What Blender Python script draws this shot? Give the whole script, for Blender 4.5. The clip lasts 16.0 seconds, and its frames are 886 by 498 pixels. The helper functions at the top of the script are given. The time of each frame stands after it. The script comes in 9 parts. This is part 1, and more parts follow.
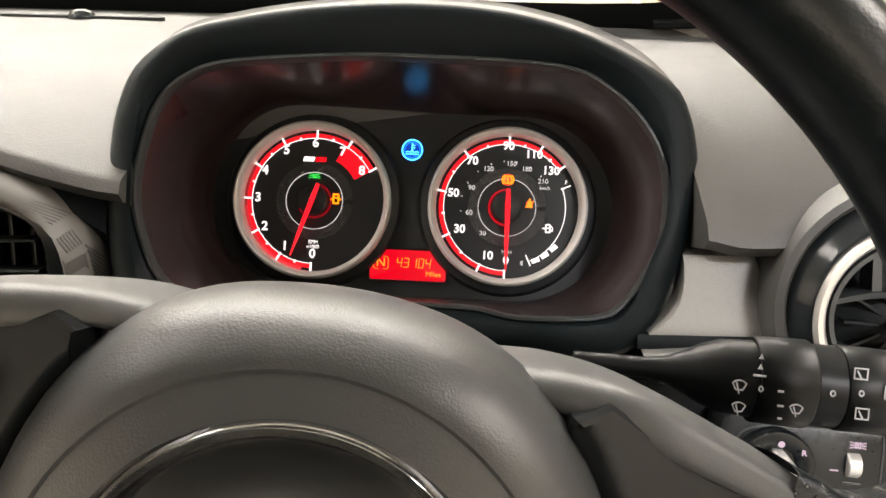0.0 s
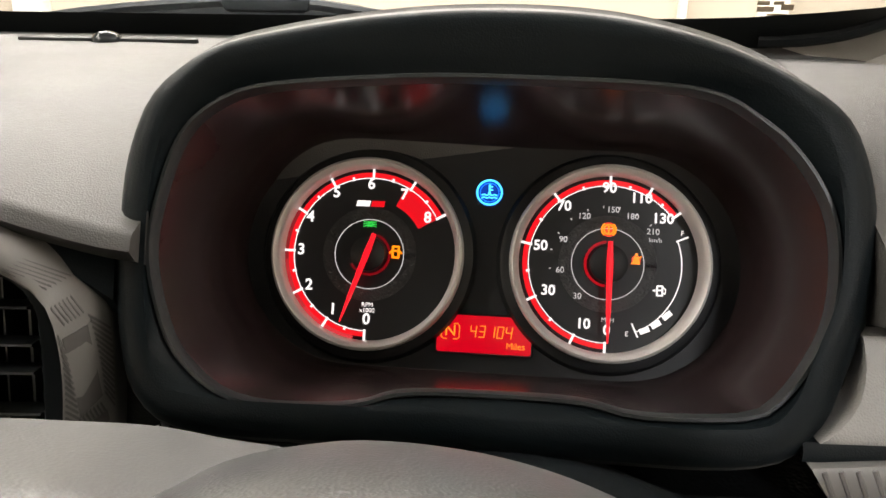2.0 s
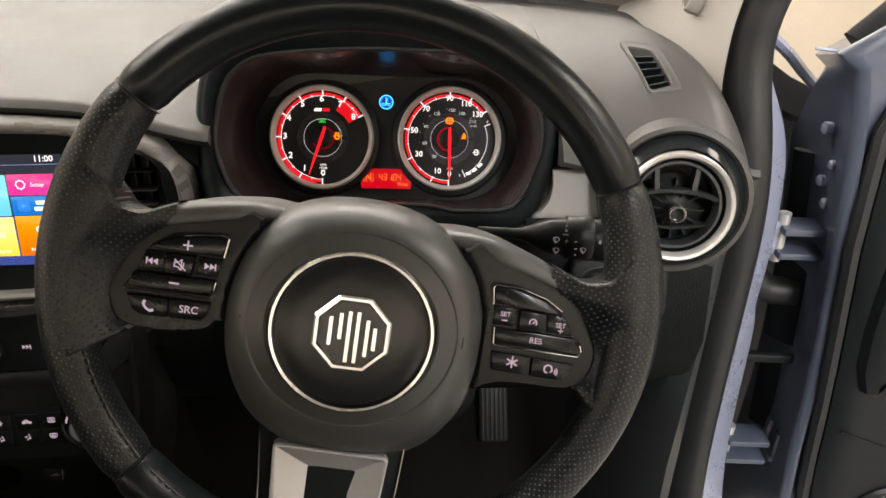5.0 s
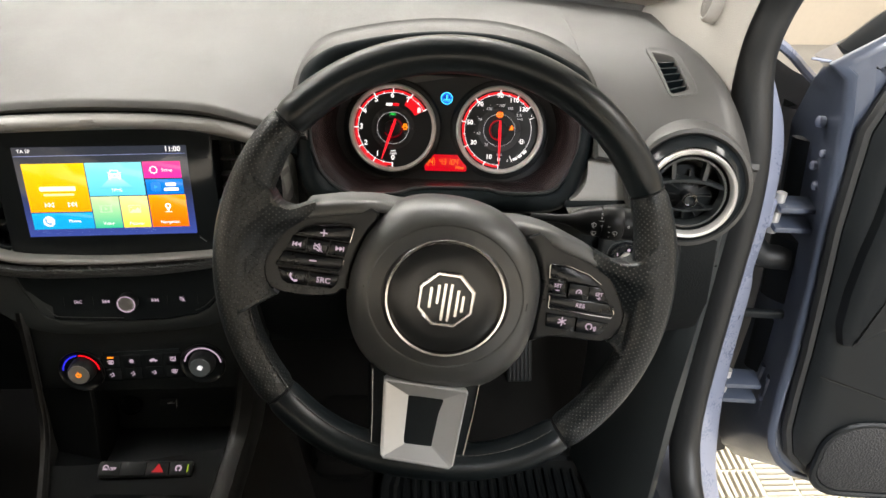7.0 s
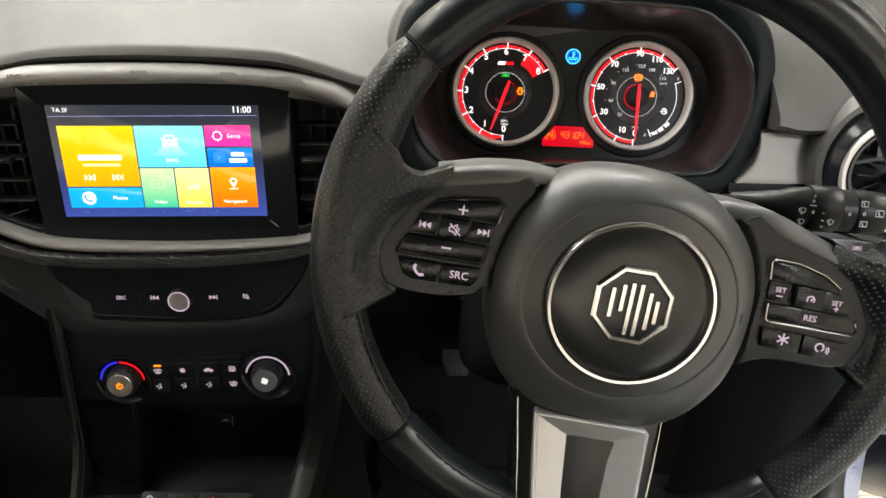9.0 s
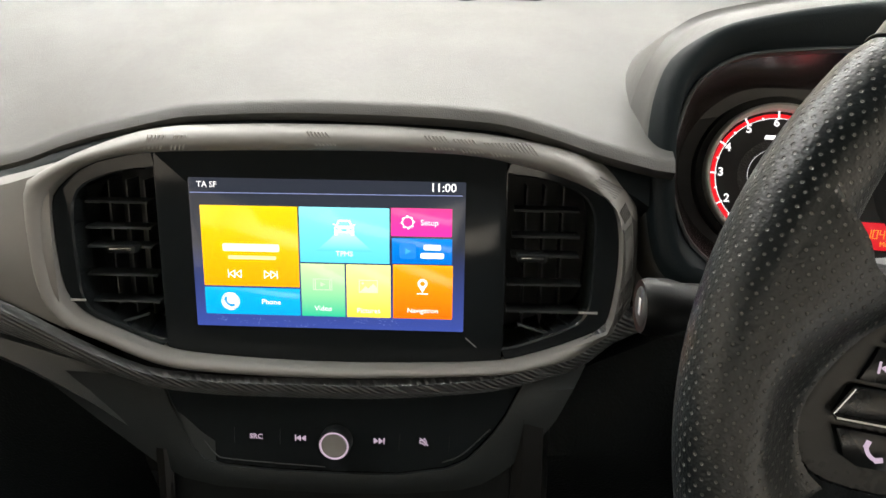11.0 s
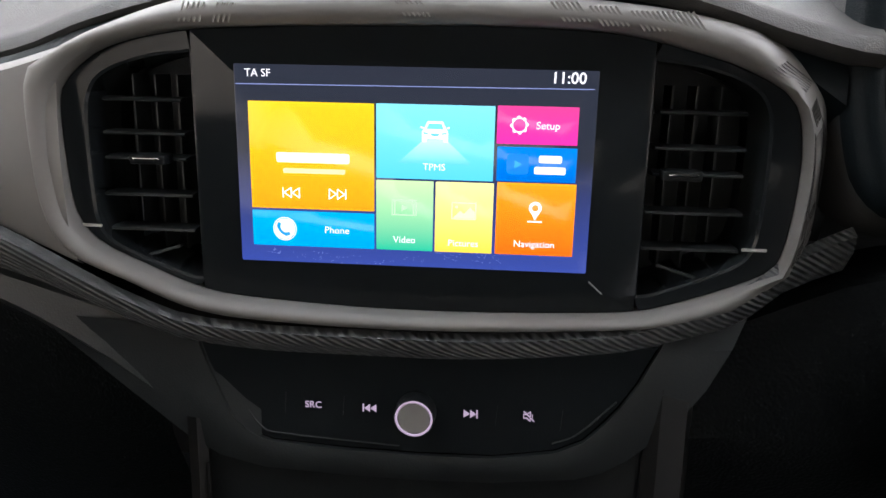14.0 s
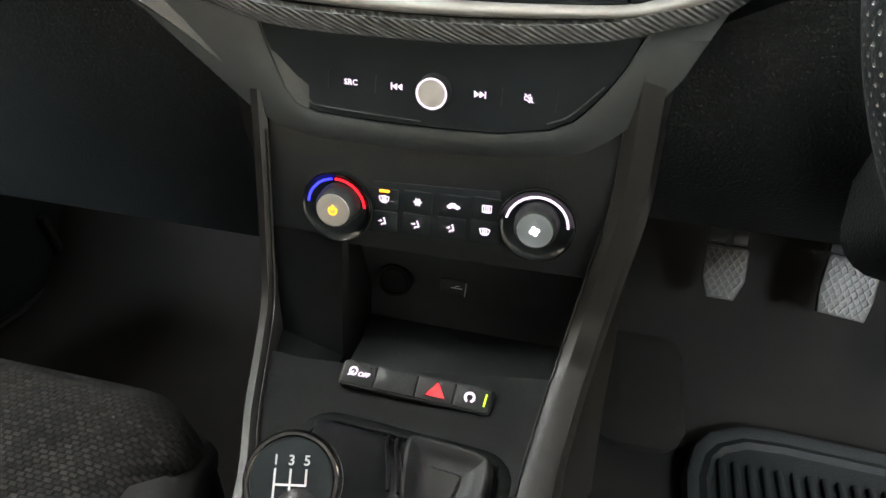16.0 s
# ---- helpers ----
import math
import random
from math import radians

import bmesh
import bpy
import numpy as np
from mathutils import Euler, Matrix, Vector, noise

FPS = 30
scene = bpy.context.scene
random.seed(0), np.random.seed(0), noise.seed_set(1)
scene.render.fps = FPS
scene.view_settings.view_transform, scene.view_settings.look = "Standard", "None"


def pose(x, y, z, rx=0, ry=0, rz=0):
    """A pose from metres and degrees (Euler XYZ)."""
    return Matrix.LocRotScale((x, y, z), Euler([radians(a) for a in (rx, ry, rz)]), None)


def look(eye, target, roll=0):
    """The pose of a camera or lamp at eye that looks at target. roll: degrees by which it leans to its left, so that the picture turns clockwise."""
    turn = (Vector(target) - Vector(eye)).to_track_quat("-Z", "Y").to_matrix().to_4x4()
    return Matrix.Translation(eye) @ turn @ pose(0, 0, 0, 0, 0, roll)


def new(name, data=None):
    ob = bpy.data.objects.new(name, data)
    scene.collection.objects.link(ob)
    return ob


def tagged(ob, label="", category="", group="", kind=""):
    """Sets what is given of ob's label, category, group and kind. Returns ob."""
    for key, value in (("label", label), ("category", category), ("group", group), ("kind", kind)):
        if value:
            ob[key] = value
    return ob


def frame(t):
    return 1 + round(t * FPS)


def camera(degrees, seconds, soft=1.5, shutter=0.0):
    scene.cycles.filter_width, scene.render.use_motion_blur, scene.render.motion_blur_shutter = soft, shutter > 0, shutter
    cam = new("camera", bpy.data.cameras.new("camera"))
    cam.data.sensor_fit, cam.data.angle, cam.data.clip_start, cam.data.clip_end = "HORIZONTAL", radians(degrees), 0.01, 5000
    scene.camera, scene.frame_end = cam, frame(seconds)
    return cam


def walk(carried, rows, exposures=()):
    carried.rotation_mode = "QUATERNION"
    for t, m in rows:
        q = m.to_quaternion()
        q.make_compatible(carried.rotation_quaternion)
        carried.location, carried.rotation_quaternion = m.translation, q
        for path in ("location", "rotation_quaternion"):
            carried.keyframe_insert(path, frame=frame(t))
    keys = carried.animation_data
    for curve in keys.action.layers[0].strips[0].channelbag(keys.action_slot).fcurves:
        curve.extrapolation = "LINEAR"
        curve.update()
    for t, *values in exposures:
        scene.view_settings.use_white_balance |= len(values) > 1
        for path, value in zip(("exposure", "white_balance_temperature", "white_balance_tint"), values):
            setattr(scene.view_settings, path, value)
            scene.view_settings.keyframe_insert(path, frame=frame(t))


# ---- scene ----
cam = camera(63.33, 16.0)
PATH = [
    (0, (0.0149, 0.0565, 1.1503), (0.0403, 1.9430, 0.4867), 1.44),
    (0.5, (0.0106, 0.0860, 1.1531), (-0.0009, 1.9839, 0.5223), 1.11),
    (1, (-0.0030, 0.1209, 1.1509), (-0.0520, 2.0226, 0.5335), 0.68),
    (1.5, (-0.0036, 0.1454, 1.1399), (-0.0754, 2.0533, 0.5443), 0.73),
    (2, (-0.0104, 0.1432, 1.1394), (-0.0804, 2.0527, 0.5485), 0.84),
    (2.5, (-0.0211, 0.0956, 1.1572), (-0.0477, 1.9960, 0.5344), 1.00),
    (3, (-0.0395, 0.0331, 1.1655), (-0.0109, 1.9245, 0.5161), 1.14),
    (3.5, (-0.0301, -0.0137, 1.1819), (0.0023, 1.8773, 0.5313), 1.33),
    (4, (0.0016, -0.0691, 1.2271), (0.0348, 1.8093, 0.5411), 0.98),
    (4.5, (0.0238, -0.1140, 1.2542), (0.1054, 1.7286, 0.4809), 0.92),
    (4.7, (0.0201, -0.1384, 1.2512), (0.1396, 1.6703, 0.4060), 0.89),
    (6.8, (-0.0498, -0.2729, 1.3409), (0.0815, 1.4161, 0.2779), 1.48),
    (7, (-0.0476, -0.2766, 1.3482), (0.0547, 1.4141, 0.2846), 1.44),
    (7.5, (-0.0470, -0.2676, 1.3365), (0.0110, 1.4239, 0.2710), 1.38),
    (8, (-0.0571, -0.2367, 1.3269), (-0.0175, 1.4576, 0.2649), 1.36),
    (8.2, (-0.0703, -0.2161, 1.3127), (-0.0339, 1.4781, 0.2505), 1.33),
    (10.3, (-0.2119, -0.0543, 1.2045), (-0.2517, 1.6934, 0.2329), 1.18),
    (10.5, (-0.2235, -0.0352, 1.2012), (-0.3187, 1.7370, 0.2791), 0.77),
    (11, (-0.2583, -0.0010, 1.1761), (-0.3900, 1.8303, 0.3832), 0.58),
    (11.5, (-0.2877, 0.0398, 1.1614), (-0.4289, 1.8600, 0.3448), 0.82),
    (12, (-0.3191, 0.0951, 1.1360), (-0.4876, 1.9134, 0.3204), 0.63),
    (12.5, (-0.3314, 0.1247, 1.1178), (-0.4939, 1.9416, 0.2977), 0.79),
    (13, (-0.3318, 0.1247, 1.1166), (-0.5060, 1.9406, 0.2966), 0.66),
    (13.5, (-0.3221, 0.1058, 1.1074), (-0.5022, 1.9424, 0.3364), 0.71),
    (14, (-0.3090, 0.0774, 1.0959), (-0.5099, 1.8980, 0.2926), 0.62),
    (14.3, (-0.3012, 0.0499, 1.0920), (-0.5267, 1.8528, 0.2561), 0.77),
    (14.5, (-0.2992, 0.0282, 1.0916), (-0.5263, 1.8113, 0.2147), 0.78),
    (15, (-0.2784, 0.0103, 1.0689), (-0.5625, 1.7456, 0.1159), 0.94),
    (15.5, (-0.2683, -0.0048, 1.0638), (-0.6133, 1.6494, -0.0061), 0.79),
    (16, (-0.2518, -0.0188, 1.0549), (-0.6295, 1.5392, -0.1409), 0.79),
]
EXPOSURES = [(0.0, 0.92, 6900, 15), (1.0, 0.60, 6900, 15), (2.0, 0.52, 6800, 15), (3.0, 0.86, 6800, 15), (3.5, 0.86, 6800, 15), (4.1, 0.58, 7000, 16), (4.5, 0.42, 7000, 16), (7.0, 0.64, 6600, 13), (8.0, 0.64, 6600, 13), (10.5, 0.78, 6500, 11), (11.5, 0.56, 6300, 13), (12.5, 0.42, 5900, 17), (14.1, 0.60, 5900, 17), (14.6, 1.25, 6000, 15), (15.0, 1.95, 6300, 13), (15.5, 2.30, 6400, 11), (16.0, 2.50, 6300, 9)]
walk(cam, [(t, look(eye, target, roll)) for t, eye, target, roll in PATH], EXPOSURES)

# ---- world and added lights: a bright showroom hall ----
world = bpy.data.worlds.new("hall_air")
scene.world = world
world.use_nodes = True
world.node_tree.nodes["Background"].inputs[0].default_value = (0.80, 0.88, 1.0, 1)
world.node_tree.nodes["Background"].inputs[1].default_value = 0.2


def ceiling_lamp(x, y, w, h, power, warm=(0.99, 0.975, 0.92)):
    la = bpy.data.lights.new("added_area_light", "AREA")
    la.shape, la.size, la.size_y, la.energy, la.color = "RECTANGLE", w, h, power, warm
    ob = new("added_area_light", la)
    ob.matrix_basis = pose(x, y, 3.28)
    return ob


# none of these lights is seen; placed and tuned to light hall and cabin
ceiling_lamp(-0.6, 2.8, 4.0, 1.0, 165)
ceiling_lamp(2.6, 0.6, 0.9, 2.6, 105)
ceiling_lamp(-2.3, -0.2, 0.8, 3.6, 110)
# cool tint added so that dark parts facing back look less warm
ceiling_lamp(-0.3, -3.2, 4.0, 1.0, 800, (0.92, 0.965, 1.0))

# ---- materials ----


def nodes_of(name):
    m = bpy.data.materials.new(name)
    m.use_nodes = True
    return m, m.node_tree.nodes, m.node_tree.links, m.node_tree.nodes["Principled BSDF"]


def mat(name, col, rough=0.5, metal=0.0, grain=0.0, gscale=700.0, vary=0.12, vscale=14.0, coat=0.0, spec=0.5, kind="VORONOI", rvary=0.08):
    m, n, l, b = nodes_of(name)
    b.inputs["Metallic"].default_value = metal
    b.inputs["Coat Weight"].default_value = coat
    b.inputs["Coat Roughness"].default_value = 0.06
    b.inputs["Specular IOR Level"].default_value = spec
    tc = n.new("ShaderNodeTexCoord")
    big = n.new("ShaderNodeTexNoise")
    big.inputs["Scale"].default_value, big.inputs["Detail"].default_value = vscale, 5
    l.new(tc.outputs["Object"], big.inputs["Vector"])
    fine = n.new("ShaderNodeTexNoise")
    fine.inputs["Scale"].default_value, fine.inputs["Detail"].default_value = vscale * 22, 3
    l.new(tc.outputs["Object"], fine.inputs["Vector"])
    mixn = n.new("ShaderNodeMix")
    mixn.inputs[0].default_value = 0.35
    l.new(big.outputs["Fac"], mixn.inputs[2])
    l.new(fine.outputs["Fac"], mixn.inputs[3])
    ramp = n.new("ShaderNodeMapRange")
    ramp.inputs[1].default_value, ramp.inputs[2].default_value = 0.3, 0.7
    ramp.inputs[3].default_value, ramp.inputs[4].default_value = 1 - vary, 1 + vary
    l.new(mixn.outputs[0], ramp.inputs[0])
    cm = n.new("ShaderNodeVectorMath")
    cm.operation = "SCALE"
    cm.inputs[0].default_value = col
    l.new(ramp.outputs[0], cm.inputs["Scale"])
    l.new(cm.outputs[0], b.inputs["Base Color"])
    rr = n.new("ShaderNodeMapRange")
    rr.inputs[1].default_value, rr.inputs[2].default_value = 0.3, 0.7
    rr.inputs[3].default_value, rr.inputs[4].default_value = max(0.02, rough - rvary), min(1, rough + rvary)
    l.new(mixn.outputs[0], rr.inputs[0])
    l.new(rr.outputs[0], b.inputs["Roughness"])
    if grain:
        if kind == "VORONOI":
            g = n.new("ShaderNodeTexVoronoi")
            g.feature = "SMOOTH_F1"
            g.inputs["Smoothness"].default_value = 0.6
            out = g.outputs["Distance"]
        else:
            g = n.new("ShaderNodeTexNoise")
            g.inputs["Detail"].default_value = 4
            out = g.outputs["Fac"]
        g.inputs["Scale"].default_value = gscale
        l.new(tc.outputs["Object"], g.inputs["Vector"])
        bu = n.new("ShaderNodeBump")
        bu.inputs["Strength"].default_value, bu.inputs["Distance"].default_value = grain, 0.5 / gscale
        l.new(out, bu.inputs["Height"])
        l.new(bu.outputs[0], b.inputs["Normal"])
    return m


def glow(name, col, strength=1.0, dark=0.02):
    m, n, l, b = nodes_of(name)
    b.inputs["Base Color"].default_value = (*[c * dark + 0.002 for c in col], 1)
    b.inputs["Roughness"].default_value = 0.35
    b.inputs["Emission Color"].default_value = (*col, 1)
    b.inputs["Emission Strength"].default_value = strength
    return m


def tile_glow(name, top, low, v0, v1, strength=1.0):
    """A display tile with a gradient from its lower to its upper edge."""
    m, n, l, b = nodes_of(name)
    b.inputs["Base Color"].default_value = (0.01, 0.01, 0.012, 1)
    b.inputs["Roughness"].default_value = 0.12
    tc = n.new("ShaderNodeTexCoord")
    sx = n.new("ShaderNodeSeparateXYZ")
    l.new(tc.outputs["Object"], sx.inputs[0])
    mr = n.new("ShaderNodeMapRange")
    mr.inputs[1].default_value, mr.inputs[2].default_value = v0, v1
    l.new(sx.outputs["Y"], mr.inputs[0])
    mx = n.new("ShaderNodeMix")
    mx.data_type = "RGBA"
    mx.inputs[6].default_value, mx.inputs[7].default_value = (*low, 1), (*top, 1)
    l.new(mr.outputs[0], mx.inputs[0])
    l.new(mx.outputs[2], b.inputs["Emission Color"])
    b.inputs["Emission Strength"].default_value = strength
    return m


def perforated(name, col, rough):
    """Leather with rows of small holes, laid out along the UV map in metres."""
    m = mat(name, col, rough, spec=0.40, grain=0.30, gscale=900, vary=0.1, rvary=0.03)
    n, l = m.node_tree.nodes, m.node_tree.links
    b = n["Principled BSDF"]
    uv = n.new("ShaderNodeUVMap")
    mp = n.new("ShaderNodeMapping")
    mp.inputs["Scale"].default_value = (1 / 0.0032, 1 / 0.0032, 1)
    mp.inputs["Rotation"].default_value = (0, 0, radians(45))
    l.new(uv.outputs[0], mp.inputs["Vector"])
    fr = n.new("ShaderNodeVectorMath")
    fr.operation = "FRACTION"
    l.new(mp.outputs[0], fr.inputs[0])
    su = n.new("ShaderNodeVectorMath")
    su.operation = "SUBTRACT"
    su.inputs[1].default_value = (0.5, 0.5, 0)
    l.new(fr.outputs[0], su.inputs[0])
    le = n.new("ShaderNodeVectorMath")
    le.operation = "LENGTH"
    l.new(su.outputs[0], le.inputs[0])
    mr = n.new("ShaderNodeMapRange")
    mr.inputs[1].default_value, mr.inputs[2].default_value = 0.11, 0.21
    mr.inputs[3].default_value, mr.inputs[4].default_value = 0.0, 1.0
    l.new(le.outputs["Value"], mr.inputs[0])
    old = b.inputs["Base Color"].links[0].from_socket
    mx = n.new("ShaderNodeMix")
    mx.data_type = "RGBA"
    # holes get a lighter colour, standing for rims that catch the light
    mx.inputs[6].default_value = (0.085, 0.084, 0.080, 1)
    l.new(mr.outputs[0], mx.inputs[0])
    l.new(old, mx.inputs[7])
    l.new(mx.outputs[2], b.inputs["Base Color"])
    bu = n.new("ShaderNodeBump")
    bu.inputs["Strength"].default_value, bu.inputs["Distance"].default_value = 0.9, 0.0006
    l.new(mr.outputs[0], bu.inputs["Height"])
    l.new(b.inputs["Normal"].links[0].from_socket, bu.inputs["Normal"])
    l.new(bu.outputs[0], b.inputs["Normal"])
    return m


def carbon(name):
    """Dark ribbed strip with a slanted weave."""
    m = mat(name, (0.075, 0.08, 0.082), 0.40, vary=0.1)
    n, l = m.node_tree.nodes, m.node_tree.links
    b = n["Principled BSDF"]
    tc = n.new("ShaderNodeTexCoord")
    mp = n.new("ShaderNodeMapping")
    mp.inputs["Rotation"].default_value = (0, 0, radians(28))
    l.new(tc.outputs["Object"], mp.inputs["Vector"])
    w = n.new("ShaderNodeTexWave")
    w.inputs["Scale"].default_value = 24.0
    w.inputs["Distortion"].default_value = 0.4
    w.inputs["Detail Scale"].default_value = 60
    l.new(mp.outputs[0], w.inputs["Vector"])
    w2 = n.new("ShaderNodeTexWave")
    w2.bands_direction = "Y"
    w2.inputs["Scale"].default_value = 110.0
    l.new(mp.outputs[0], w2.inputs["Vector"])
    ad = n.new("ShaderNodeMath")
    ad.operation = "ADD"
    l.new(w.outputs["Fac"], ad.inputs[0])
    l.new(w2.outputs["Fac"], ad.inputs[1])
    bu = n.new("ShaderNodeBump")
    bu.inputs["Strength"].default_value, bu.inputs["Distance"].default_value = 0.8, 0.0012
    l.new(ad.outputs[0], bu.inputs["Height"])
    l.new(bu.outputs[0], b.inputs["Normal"])
    return m


def fabric(name):
    m = mat(name, (0.035, 0.034, 0.033), 0.9, vary=0.2, spec=0.1)
    n, l = m.node_tree.nodes, m.node_tree.links
    b = n["Principled BSDF"]
    tc = n.new("ShaderNodeTexCoord")
    mp = n.new("ShaderNodeMapping")
    mp.inputs["Scale"].default_value = (1 / 0.0066, 1 / 0.0036, 1)
    l.new(tc.outputs["Object"], mp.inputs["Vector"])
    br = n.new("ShaderNodeTexBrick")
    br.inputs["Scale"].default_value = 1.0
    br.inputs["Mortar Size"].default_value, br.inputs["Mortar Smooth"].default_value = 0.16, 0.6
    br.inputs["Brick Width"].default_value, br.inputs["Row Height"].default_value = 1.0, 1.0
    br.inputs["Color1"].default_value = (0.0125, 0.0120, 0.0112, 1)
    br.inputs["Color2"].default_value = (0.0022, 0.0021, 0.0020, 1)
    br.inputs["Mortar"].default_value = (0.0010, 0.0010, 0.0010, 1)
    l.new(mp.outputs[0], br.inputs["Vector"])
    l.new(br.outputs["Color"], b.inputs["Base Color"])
    bu = n.new("ShaderNodeBump")
    bu.inputs["Strength"].default_value, bu.inputs["Distance"].default_value = 0.6, 0.001
    bu.invert = True
    l.new(br.outputs["Fac"], bu.inputs["Height"])
    l.new(bu.outputs[0], b.inputs["Normal"])
    return m


def brushed(name, col=(0.52, 0.505, 0.48)):
    """Radially brushed metal for knob faces: gloss turns with the angle round the knob."""
    m = mat(name, col, 0.26, metal=0.60, vary=0.04, rvary=0.03)
    b = m.node_tree.nodes["Principled BSDF"]
    b.inputs["Anisotropic"].default_value = 0.85
    t = m.node_tree.nodes.new("ShaderNodeTangent")
    t.direction_type, t.axis = "RADIAL", "Z"
    m.node_tree.links.new(t.outputs[0], b.inputs["Tangent"])
    return m


